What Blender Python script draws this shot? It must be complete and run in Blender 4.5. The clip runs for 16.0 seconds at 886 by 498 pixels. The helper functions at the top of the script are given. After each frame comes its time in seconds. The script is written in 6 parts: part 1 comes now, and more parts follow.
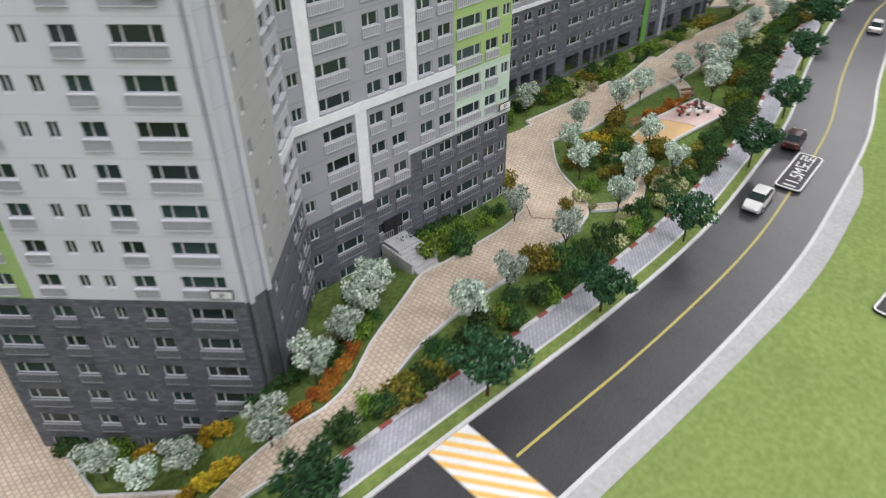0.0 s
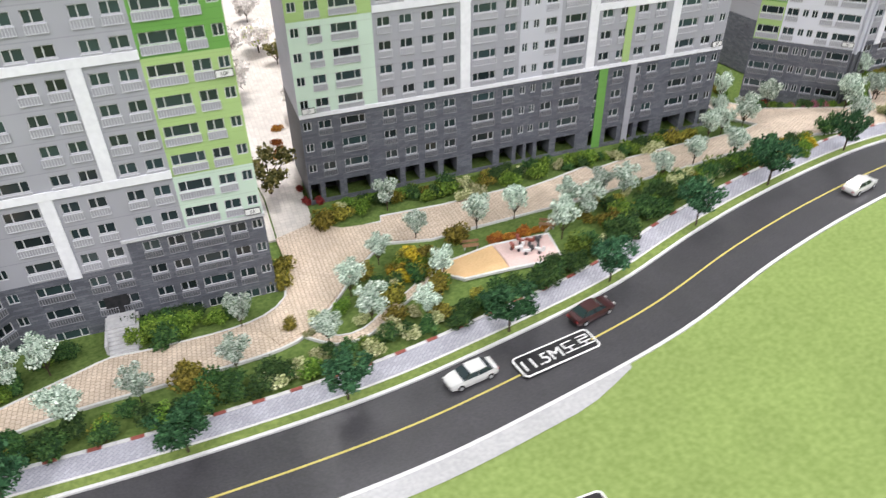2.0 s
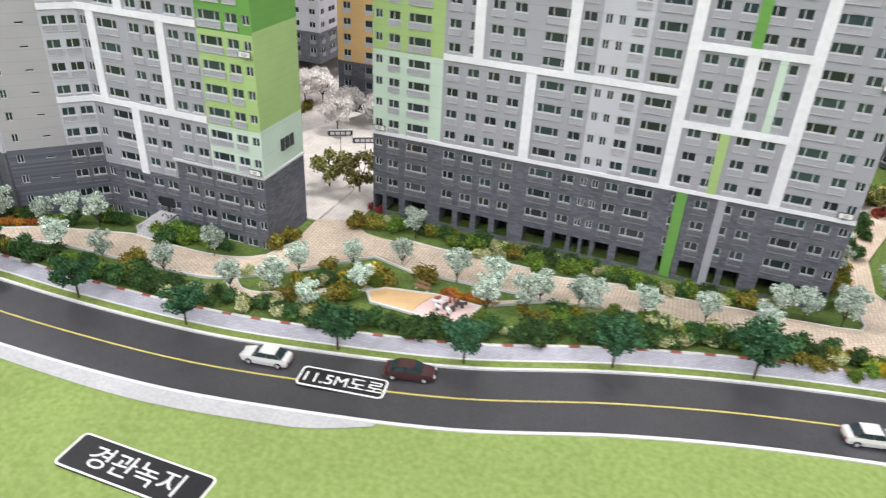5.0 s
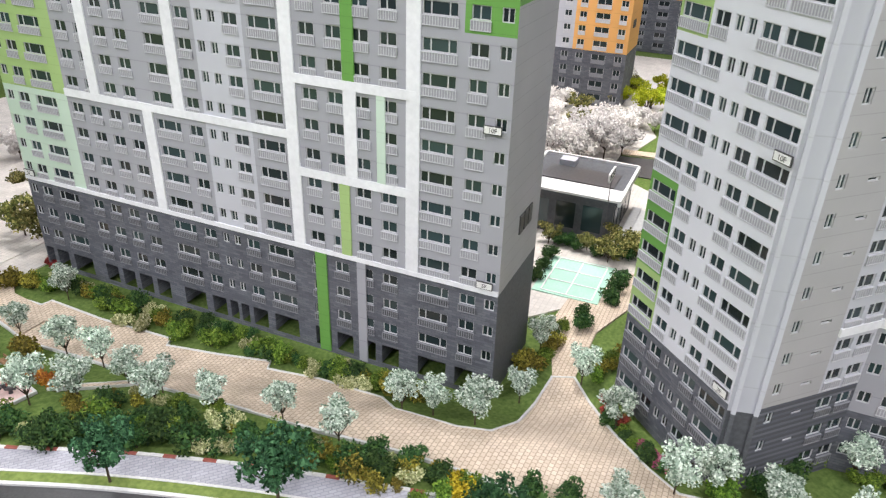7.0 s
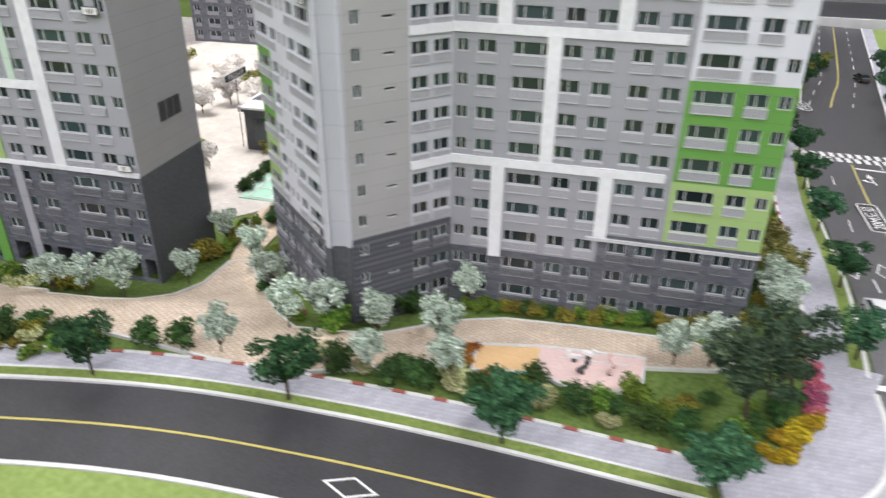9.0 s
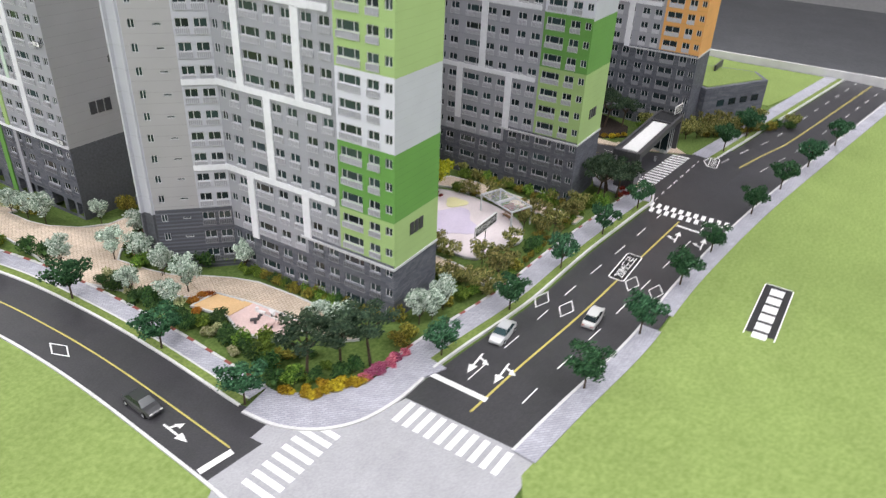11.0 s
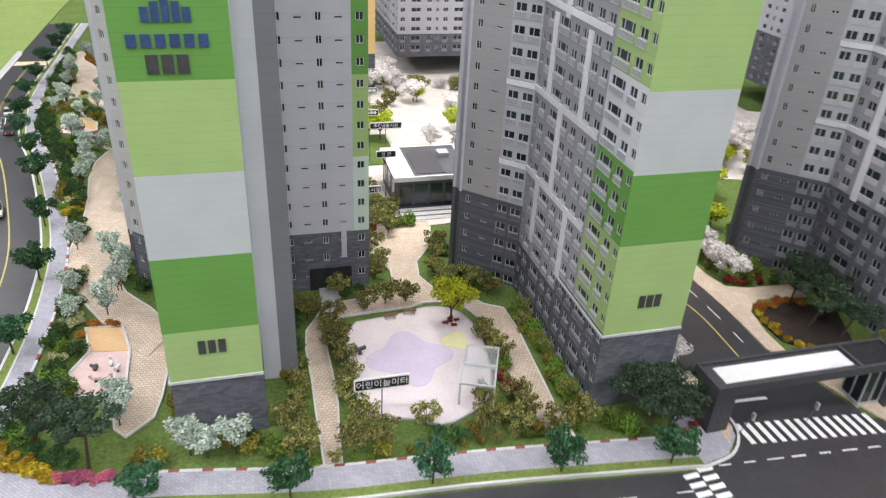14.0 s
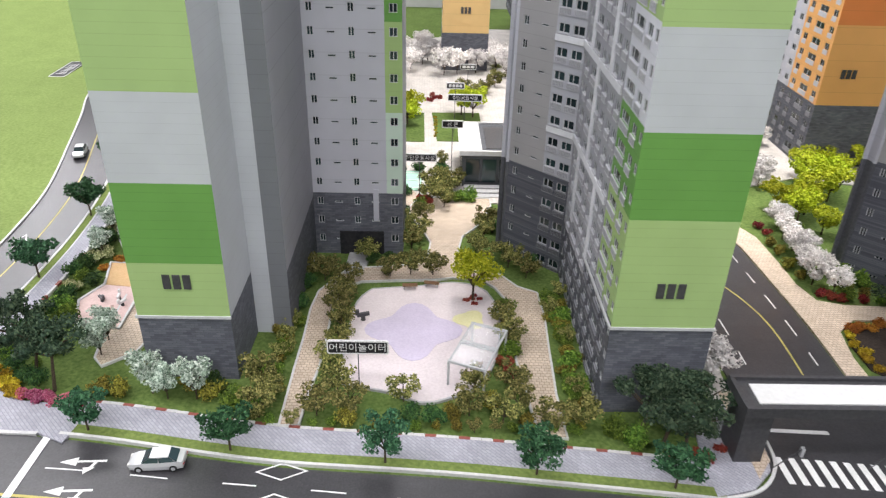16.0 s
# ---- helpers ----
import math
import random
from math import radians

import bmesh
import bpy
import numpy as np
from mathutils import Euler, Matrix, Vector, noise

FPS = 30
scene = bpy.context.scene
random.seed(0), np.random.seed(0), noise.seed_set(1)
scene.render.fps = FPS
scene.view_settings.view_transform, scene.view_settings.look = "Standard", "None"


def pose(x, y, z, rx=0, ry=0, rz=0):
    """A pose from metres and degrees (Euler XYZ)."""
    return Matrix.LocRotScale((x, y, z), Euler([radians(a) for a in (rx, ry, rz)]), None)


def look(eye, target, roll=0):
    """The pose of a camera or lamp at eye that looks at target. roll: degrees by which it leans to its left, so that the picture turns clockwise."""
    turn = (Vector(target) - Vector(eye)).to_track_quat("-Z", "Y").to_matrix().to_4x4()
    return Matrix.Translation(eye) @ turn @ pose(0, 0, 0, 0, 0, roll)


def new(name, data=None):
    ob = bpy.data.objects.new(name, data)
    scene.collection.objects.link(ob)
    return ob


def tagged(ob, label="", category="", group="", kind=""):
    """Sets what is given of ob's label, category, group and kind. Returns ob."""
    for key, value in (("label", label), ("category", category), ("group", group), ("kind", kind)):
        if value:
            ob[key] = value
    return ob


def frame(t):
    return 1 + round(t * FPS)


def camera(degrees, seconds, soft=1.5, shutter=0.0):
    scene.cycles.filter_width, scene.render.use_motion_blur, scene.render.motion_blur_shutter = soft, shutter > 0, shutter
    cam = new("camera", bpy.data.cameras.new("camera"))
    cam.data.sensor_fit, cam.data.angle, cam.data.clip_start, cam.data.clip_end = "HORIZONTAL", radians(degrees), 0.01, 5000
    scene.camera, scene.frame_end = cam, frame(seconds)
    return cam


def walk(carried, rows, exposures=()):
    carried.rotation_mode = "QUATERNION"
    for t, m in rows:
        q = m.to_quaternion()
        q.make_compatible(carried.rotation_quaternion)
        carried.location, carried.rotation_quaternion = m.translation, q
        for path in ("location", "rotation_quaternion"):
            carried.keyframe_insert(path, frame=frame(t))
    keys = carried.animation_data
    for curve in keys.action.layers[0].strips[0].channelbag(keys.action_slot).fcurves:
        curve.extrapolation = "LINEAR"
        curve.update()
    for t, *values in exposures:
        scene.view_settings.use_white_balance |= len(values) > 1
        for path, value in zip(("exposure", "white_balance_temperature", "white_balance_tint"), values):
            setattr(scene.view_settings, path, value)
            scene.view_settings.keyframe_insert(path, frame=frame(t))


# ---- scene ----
# The place is an architectural scale model, about 1:100, on a display table. U: metres per model metre.
U = 0.01
cam = camera(63.1, 16.0, soft=1.25, shutter=0.4)
PATH = [
    (0, (1.199, 4.352, 37.974), (0.002, 5.425, 36.784), -1.0),
    (0.5, (1.935, 18.614, 37.825), (0.612, 19.484, 36.604), -2.8),
    (1, (4.444, 33.126, 39.01), (3.07, 33.909, 37.786), -1.5),
    (1.5, (9.887, 42.907, 40.127), (8.437, 43.551, 38.91), -1.7),
    (2, (17.801, 48.647, 45.015), (16.281, 49.184, 43.831), -1.1),
    (2.5, (20.394, 59.794, 46.946), (18.802, 60.185, 45.8), 0.1),
    (3, (19.28, 63.098, 45.255), (17.623, 63.138, 44.136), 0.7),
    (5.5, (22.274, 108.725, 43.107), (20.658, 108.063, 42.131), 2.0),
    (5.6, (20.534, 111.034, 42.93), (18.92, 110.356, 41.963), 1.7),
    (6, (9.22, 120.979, 41.126), (7.596, 120.287, 40.185), 1.7),
    (6.5, (-2.733, 127.888, 41.477), (-4.347, 127.169, 40.54), 0.8),
    (7, (-6.85, 130.952, 41.652), (-8.471, 130.255, 40.71), 1.8),
    (7.5, (-5.808, 131.979, 41.431), (-7.432, 131.273, 40.503), 1.7),
    (8, (-5.569, 134.565, 39.642), (-7.223, 133.912, 38.726), 1.5),
    (8.5, (-5.205, 143.854, 37.466), (-6.911, 143.376, 36.539), 0.4),
    (9, (-4.678, 156.106, 34.973), (-6.387, 155.681, 34.025), 0.7),
    (9.5, (-0.903, 168.182, 35.251), (-2.564, 167.7, 34.248), 1.2),
    (12, (-15.288, 223.632, 57.236), (-16.603, 222.465, 56.283), 2.6),
    (12.5, (-30.032, 224.745, 56.061), (-31.223, 223.452, 55.107), 2.2),
    (13, (-45.699, 230.711, 56.774), (-46.641, 229.227, 55.82), 2.8),
    (13.5, (-60.011, 233.611, 55.896), (-60.678, 231.992, 54.93), 3.0),
    (14, (-70.117, 227.5, 54.1), (-70.602, 225.827, 53.117), 3.1),
    (14.5, (-78.806, 224.41, 53.642), (-79.126, 222.702, 52.652), 2.4),
    (15, (-85.823, 227.781, 52.858), (-86.018, 226.049, 51.876), 1.6),
    (15.5, (-88.173, 228.037, 49.088), (-88.279, 226.295, 48.111), 1.6),
    (16, (-87.876, 225.349, 46.799), (-87.917, 223.606, 45.819), 1.6),
]
walk(cam, [(t, look([v * U for v in eye], [v * U for v in target], roll)) for t, eye, target, roll in PATH],
     [(0, -0.2), (0.7, 0.12), (1.5, 0.27), (2.5, 0.24), (3.2, 0.22), (5.5, 0.27), (8, 0.20), (9, 0.12), (12.5, 0.20), (16, 0.22)])

# ---- light: a showroom with rows of ceiling panels over the table ----
world = bpy.data.worlds.new("showroom_air")
scene.world = world
world.use_nodes = True
world.node_tree.nodes["Background"].inputs[0].default_value = (0.93, 0.96, 1.0, 1)
world.node_tree.nodes["Background"].inputs[1].default_value = 0.08


def area(name, x, y, z, sx, sy, watts, colour=(1, 0.97, 0.93), aim=None):
    lamp = bpy.data.lights.new(name, "AREA")
    lamp.shape, lamp.size, lamp.size_y, lamp.energy, lamp.color = "RECTANGLE", sx * U, sy * U, watts, colour
    ob = new(name, lamp)
    ob.matrix_world = look((x * U, y * U, z * U), aim and [v * U for v in aim] or (x * U, y * U + 1e-4, 0))
    return ob


for lx, ly, w in ((-330, 60, 40), (-330, 260, 40), (-130, -120, 30), (190, -210, 76), (-110, 100, 10), (70, 0, 26), (230, 120, 60), (60, 230, 26), (-100, 420, 60), (330, 380, 50), (-60, 240, 10)):
    area("ceiling_panel_light", lx, ly, 224, 120, 40, w, (0.985, 0.965, 1.0))
# downlights over the inner court, and an unseen spot added to brighten the playground
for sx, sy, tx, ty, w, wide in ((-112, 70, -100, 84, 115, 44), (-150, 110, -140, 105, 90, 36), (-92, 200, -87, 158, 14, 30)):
    spot = bpy.data.lights.new("court_and_fill_spot", "SPOT")
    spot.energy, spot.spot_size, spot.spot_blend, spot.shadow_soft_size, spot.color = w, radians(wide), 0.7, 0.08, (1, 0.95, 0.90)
    new("court_and_fill_spot", spot).matrix_world = look((sx * U, sy * U, 220 * U), (tx * U, ty * U, 0))

# ---- materials ----
MATS = {}


def nodes_of(name, rough=0.6, metal=0.0, spec=0.5):
    m = bpy.data.materials.new(name)
    m.use_nodes = True
    n, l = m.node_tree.nodes, m.node_tree.links
    b = n["Principled BSDF"]
    b.inputs["Roughness"].default_value, b.inputs["Metallic"].default_value = rough, metal
    b.inputs["Specular IOR Level"].default_value = spec
    MATS[name] = m
    return m, n, l, b


def coords(n, l, scale):
    """Object coordinates in model metres times scale."""
    tc, mp = n.new("ShaderNodeTexCoord"), n.new("ShaderNodeMapping")
    mp.inputs["Scale"].default_value = (scale / U, scale / U, scale / U)
    l.new(tc.outputs["Object"], mp.inputs["Vector"])
    return mp.outputs["Vector"]


def noisy(name, a, b_, scale=1.0, rough=0.6, bump=0.2, detail=6, spec=0.3, big=0.15, coat=0.0, vary=0.0):
    """A surface that goes from colour a to b_ with fine grain, large soft stains and relief."""
    m, n, l, b = nodes_of(name, rough, 0, spec)
    v = coords(n, l, 1.0)
    t1, t2 = n.new("ShaderNodeTexNoise"), n.new("ShaderNodeTexNoise")
    t1.inputs["Scale"].default_value, t1.inputs["Detail"].default_value = scale, detail
    t2.inputs["Scale"].default_value = scale * 0.07
    l.new(v, t1.inputs["Vector"]), l.new(v, t2.inputs["Vector"])
    r = n.new("ShaderNodeValToRGB")
    r.color_ramp.elements[0].position, r.color_ramp.elements[1].position = 0.32, 0.68
    r.color_ramp.elements[0].color, r.color_ramp.elements[1].color = (*a, 1), (*b_, 1)
    l.new(t1.outputs["Fac"], r.inputs["Fac"])
    hs = n.new("ShaderNodeHueSaturation")
    mr = n.new("ShaderNodeMapRange")
    mr.inputs["To Min"].default_value, mr.inputs["To Max"].default_value = 1 - big, 1 + big
    l.new(t2.outputs["Fac"], mr.inputs["Value"])
    val = mr.outputs["Result"]
    if vary:
        oi, add, mul = n.new("ShaderNodeObjectInfo"), n.new("ShaderNodeMath"), n.new("ShaderNodeMapRange")
        mul.inputs["To Min"].default_value, mul.inputs["To Max"].default_value = -vary, vary
        add.operation = "ADD"
        l.new(oi.outputs["Random"], mul.inputs["Value"])
        l.new(val, add.inputs[0]), l.new(mul.outputs["Result"], add.inputs[1])
        val = add.outputs[0]
    l.new(val, hs.inputs["Value"])
    l.new(r.outputs["Color"], hs.inputs["Color"])
    l.new(hs.outputs["Color"], b.inputs["Base Color"])
    if bump:
        bp = n.new("ShaderNodeBump")
        bp.inputs["Strength"].default_value, bp.inputs["Distance"].default_value = bump, 0.1 * U
        l.new(t1.outputs["Fac"], bp.inputs["Height"])
        l.new(bp.outputs["Normal"], b.inputs["Normal"])
    b.inputs["Coat Weight"].default_value = coat
    return m


def bricky(name, a, b_, mortar, bw, bh, rough=0.7, gap=0.03, vertical=False, turn=0.0, bump=0.5, offset=0.5):
    """Blocks of colours a and b_ with darker or lighter joints; on walls the courses run level."""
    m, n, l, b = nodes_of(name, rough, 0, 0.25)
    v = coords(n, l, 1.0)
    if vertical:
        sp, ad, cb = n.new("ShaderNodeSeparateXYZ"), n.new("ShaderNodeMath"), n.new("ShaderNodeCombineXYZ")
        l.new(v, sp.inputs[0])
        l.new(sp.outputs["X"], ad.inputs[0]), l.new(sp.outputs["Y"], ad.inputs[1])
        l.new(ad.outputs[0], cb.inputs["X"]), l.new(sp.outputs["Z"], cb.inputs["Y"])
        v = cb.outputs[0]
    elif turn:
        mp = n.new("ShaderNodeMapping")
        mp.inputs["Rotation"].default_value = (0, 0, radians(turn))
        l.new(v, mp.inputs["Vector"])
        v = mp.outputs["Vector"]
    t = n.new("ShaderNodeTexBrick")
    t.offset = offset
    for k, c in (("Color1", a), ("Color2", b_), ("Mortar", mortar)):
        t.inputs[k].default_value = (*c, 1)
    t.inputs["Scale"].default_value = 1.0
    t.inputs["Mortar Size"].default_value, t.inputs["Mortar Smooth"].default_value = gap, 0.3
    t.inputs["Brick Width"].default_value, t.inputs["Row Height"].default_value = bw, bh
    l.new(v, t.inputs["Vector"])
    t2 = n.new("ShaderNodeTexNoise")
    t2.inputs["Scale"].default_value, t2.inputs["Detail"].default_value = 0.35, 8
    l.new(v, t2.inputs["Vector"])
    mr, hs = n.new("ShaderNodeMapRange"), n.new("ShaderNodeHueSaturation")
    mr.inputs["To Min"].default_value, mr.inputs["To Max"].default_value = 0.72, 1.28
    l.new(t2.outputs["Fac"], mr.inputs["Value"])
    l.new(mr.outputs["Result"], hs.inputs["Value"]), l.new(t.outputs["Color"], hs.inputs["Color"])
    l.new(hs.outputs["Color"], b.inputs["Base Color"])
    bp = n.new("ShaderNodeBump")
    bp.invert = True
    bp.inputs["Strength"].default_value, bp.inputs["Distance"].default_value = bump, 0.06 * U
    l.new(t.outputs["Fac"], bp.inputs["Height"])
    l.new(bp.outputs["Normal"], b.inputs["Normal"])
    return m


def ruled(name, colour, step, dark=0.6, rough=0.55):
    """Painted panels with fine level joints at every step and a dull, slightly uneven coat."""
    m, n, l, b = nodes_of(name, rough, 0, 0.35)
    v = coords(n, l, 1.0)
    sp, w, r = n.new("ShaderNodeSeparateXYZ"), n.new("ShaderNodeMath"), n.new("ShaderNodeValToRGB")
    l.new(v, sp.inputs[0])
    d = n.new("ShaderNodeMath")
    d.operation, d.inputs[1].default_value = "DIVIDE", step
    l.new(sp.outputs["Z"], d.inputs[0])
    w.operation = "FRACT"
    l.new(d.outputs[0], w.inputs[0])
    e = r.color_ramp.elements
    e[0].position, e[0].color = 0.0, (*[c * dark for c in colour], 1)
    e[1].position, e[1].color = 0.045, (*colour, 1)
    l.new(w.outputs[0], r.inputs["Fac"])
    t2 = n.new("ShaderNodeTexNoise")
    t2.inputs["Scale"].default_value, t2.inputs["Detail"].default_value = 0.25, 7
    l.new(v, t2.inputs["Vector"])
    mr, hs = n.new("ShaderNodeMapRange"), n.new("ShaderNodeHueSaturation")
    mr.inputs["To Min"].default_value, mr.inputs["To Max"].default_value = 0.9, 1.1
    l.new(t2.outputs["Fac"], mr.inputs["Value"])
    l.new(mr.outputs["Result"], hs.inputs["Value"]), l.new(r.outputs["Color"], hs.inputs["Color"])
    l.new(hs.outputs["Color"], b.inputs["Base Color"])
    return m


STEP = 2.69  # storey height of the towers
ruled("wall_grey", (0.355, 0.36, 0.40), STEP, 0.75)
ruled("wall_light", (0.51, 0.52, 0.575), STEP, 0.82)
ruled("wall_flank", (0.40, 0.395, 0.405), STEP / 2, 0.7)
ruled("wall_white", (0.67, 0.68, 0.745), STEP, 0.85)
ruled("wall_pale", (0.55, 0.68, 0.58), STEP, 0.82)
ruled("wall_lime", (0.37, 0.52, 0.21), STEP / 3, 0.72)
ruled("wall_green", (0.14, 0.33, 0.075), STEP / 3, 0.65)
ruled("wall_gable", (0.52, 0.545, 0.58), STEP / 3, 0.8)
ruled("wall_orange", (0.75, 0.25, 0.07), STEP, 0.8)
ruled("wall_apricot", (0.80, 0.42, 0.14), STEP, 0.8)
ruled("wall_sand", (0.80, 0.55, 0.24), STEP, 0.8)
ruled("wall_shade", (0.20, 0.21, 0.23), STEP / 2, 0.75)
bricky("slate", (0.098, 0.105, 0.128), (0.165, 0.172, 0.20), (0.085, 0.09, 0.106), 0.8, 0.26, 0.6, 0.02, True, bump=0.6)
noisy("slate_plain", (0.085, 0.090, 0.10), (0.12, 0.125, 0.14), 3, 0.6, 0.15)
noisy("band_white", (0.75, 0.76, 0.80), (0.83, 0.84, 0.88), 2, 0.45, 0.05)
noisy("frame_grey", (0.50, 0.51, 0.53), (0.60, 0.61, 0.63), 4, 0.45, 0.05)
noisy("rail_dark", (0.22, 0.225, 0.25), (0.30, 0.305, 0.335), 4, 0.4, 0.0)
noisy("rail_white", (0.50, 0.505, 0.54), (0.60, 0.605, 0.64), 4, 0.4, 0.0)
# near-black paint that stands for the shade inside openings
noisy("opening_shade", (0.012, 0.013, 0.015), (0.03, 0.03, 0.033), 2, 0.8, 0.0)
m, n, l, b = nodes_of("glass_dark", 0.12, 0, 0.6)
oi, rp = n.new("ShaderNodeObjectInfo"), n.new("ShaderNodeValToRGB")
rp.color_ramp.elements[0].color, rp.color_ramp.elements[1].color = (0.012, 0.017, 0.020, 1), (0.035, 0.062, 0.068, 1)
l.new(oi.outputs["Random"], rp.inputs["Fac"]), l.new(rp.outputs["Color"], b.inputs["Base Color"])
noisy("asphalt", (0.036, 0.035, 0.039), (0.056, 0.055, 0.060), 6, 0.36, 0.12, spec=0.5, big=0.22)
noisy("asphalt_pale", (0.33, 0.33, 0.35), (0.40, 0.40, 0.42), 5, 0.5, 0.1)
noisy("paint_white", (0.72, 0.72, 0.72), (0.85, 0.85, 0.84), 6, 0.5, 0.1, big=0.1)
noisy("paint_yellow", (0.44, 0.38, 0.10), (0.54, 0.46, 0.15), 6, 0.5, 0.1)
noisy("paint_orange", (0.80, 0.48, 0.12), (0.85, 0.55, 0.2), 6, 0.5, 0.1)
noisy("kerb_white", (0.56, 0.56, 0.56), (0.68, 0.68, 0.67), 4, 0.55, 0.1)
noisy("kerb_red", (0.26, 0.075, 0.06), (0.34, 0.11, 0.085), 4, 0.55, 0.1)
noisy("soil", (0.018, 0.014, 0.012), (0.05, 0.036, 0.028), 5, 0.95, 0.6, big=0.3)
noisy("turf", (0.18, 0.25, 0.072), (0.25, 0.325, 0.108), 2.2, 0.9, 0.9, 10, 0.1, 0.12)
noisy("lawn", (0.075, 0.125, 0.03), (0.15, 0.21, 0.06), 2.5, 0.9, 0.9, 10, 0.1, 0.3)
noisy("verge", (0.13, 0.18, 0.05), (0.21, 0.27, 0.08), 2.5, 0.9, 0.8, 10, 0.1, 0.2)
bricky("paver_beige", (0.57, 0.465, 0.36), (0.68, 0.57, 0.46), (0.37, 0.29, 0.22), 0.5, 0.42, 0.7, 0.04, turn=0, offset=0.5)
bricky("paver_grey", (0.36, 0.36, 0.41), (0.44, 0.44, 0.495), (0.29, 0.29, 0.33), 0.6, 0.3, 0.7, 0.035, turn=45)
bricky("paver_pale", (0.56, 0.53, 0.50), (0.65, 0.61, 0.57), (0.48, 0.45, 0.42), 0.6, 0.6, 0.7, 0.03, offset=0.0)
noisy("sand", (0.62, 0.40, 0.20), (0.70, 0.48, 0.26), 5, 0.8, 0.2)
noisy("rubber_pink", (0.62, 0.45, 0.42), (0.72, 0.55, 0.52), 5, 0.8, 0.2)
noisy("rubber_white", (0.62, 0.55, 0.56), (0.71, 0.64, 0.65), 4, 0.8, 0.1)
noisy("rubber_lilac", (0.53, 0.47, 0.60), (0.60, 0.54, 0.66), 4, 0.8, 0.1)
noisy("rubber_yellow", (0.72, 0.68, 0.36), (0.78, 0.74, 0.45), 4, 0.8, 0.1)
noisy("court_mint", (0.36, 0.62, 0.50), (0.44, 0.68, 0.56), 4, 0.6, 0.05)
noisy("concrete", (0.38, 0.38, 0.39), (0.47, 0.47, 0.47), 3, 0.7, 0.15)
noisy("mark_blue", (0.03, 0.06, 0.16), (0.05, 0.09, 0.22), 3, 0.5, 0.0)
noisy("metal_dark", (0.045, 0.045, 0.05), (0.07, 0.07, 0.075), 3, 0.4, 0.05, spec=0.5)
noisy("roof_white", (0.70, 0.70, 0.70), (0.78, 0.78, 0.78), 2, 0.5, 0.05)
noisy("steel", (0.40, 0.41, 0.42), (0.52, 0.53, 0.54), 4, 0.4, 0.0)
noisy("floor_grey", (0.26, 0.27, 0.29), (0.34, 0.35, 0.37), 0.5, 0.35, 0.05, big=0.2)
noisy("plaster", (0.62, 0.62, 0.62), (0.70, 0.70, 0.70), 0.3, 0.8, 0.05)
noisy("plinth", (0.60, 0.60, 0.61), (0.66, 0.66, 0.67), 0.4, 0.5, 0.02)


# ---- mesh helpers ----
class Build:
    """Collects faces in model metres."""

    def __init__(self):
        self.v, self.f, self.m, self.mats = [], [], [], []

    def slot(self, mat):
        if mat not in self.mats:
            self.mats.append(mat)
        return self.mats.index(mat)

    def face(self, pts, mat):
        i = len(self.v)
        self.v += [tuple(p) for p in pts]
        self.f.append(tuple(range(i, i + len(pts))))
        self.m.append(self.slot(mat))

    def box(self, x0, y0, z0, x1, y1, z1, mat, top=None):
        p = [(x, y, z) for z in (z0, z1) for x, y in ((x0, y0), (x1, y0), (x1, y1), (x0, y1))]
        for q in ((3, 2, 1, 0), (0, 1, 5, 4), (1, 2, 6, 5), (2, 3, 7, 6), (3, 0, 4, 7)):
            self.face([p[k] for k in q], mat)
        self.face([p[k] for k in (4, 5, 6, 7)], top or mat)

    def prism(self, poly, z0, z1, mat, top=None):
        """An upright prism over a counter-clockwise outline."""
        c = len(poly)
        for k in range(c):
            (ax, ay), (bx, by) = poly[k], poly[(k + 1) % c]
            self.face([(ax, ay, z0), (bx, by, z0), (bx, by, z1), (ax, ay, z1)], mat)
        self.face([(x, y, z1) for x, y in poly], top or mat)

    def tube(self, a, b, ra, rb, mat, sides=6):
        a, b = Vector(a), Vector(b)
        w = (b - a).normalized()
        s = w.orthogonal().normalized()
        t = w.cross(s)
        ring = [(s * math.cos(2 * math.pi * k / sides) + t * math.sin(2 * math.pi * k / sides)) for k in range(sides)]
        for k in range(sides):
            p, q = ring[k], ring[(k + 1) % sides]
            self.face([a + p * ra, a + q * ra, b + q * rb, b + p * rb], mat)
        self.face([b + p * rb for p in ring], mat)

    def weld(self):
        """Join corners that lie on one another."""
        seen, remap, out = {}, [], []
        for p in self.v:
            key = (round(p[0], 3), round(p[1], 3), round(p[2], 3))
            if key not in seen:
                seen[key] = len(out)
                out.append(p)
            remap.append(seen[key])
        keep = [(tuple(remap[i] for i in f), m) for f, m in zip(self.f, self.m) if len({remap[i] for i in f}) == len(f)]
        self.v, self.f, self.m = out, [f for f, _ in keep], [m for _, m in keep]

    def mesh(self, name, origin=(0, 0, 0), smooth=False):
        me = bpy.data.meshes.new(name)
        o = np.array(origin, float)
        me.from_pydata([tuple((np.array(p, float) - o) * U) for p in self.v], [], self.f)
        for k in self.mats:
            me.materials.append(MATS[k])
        me.polygons.foreach_set("material_index", self.m)
        if smooth:
            me.polygons.foreach_set("use_smooth", [True] * len(self.f))
        me.update()
        return me


def place(name, me, parent=None, at=(0, 0, 0), rz=0.0, scale=1.0):
    ob = new(name, me)
    ob.matrix_basis = pose(at[0] * U, at[1] * U, at[2] * U, 0, 0, rz) @ Matrix.Scale(scale, 4)
    if parent:
        ob.parent = parent
    return ob


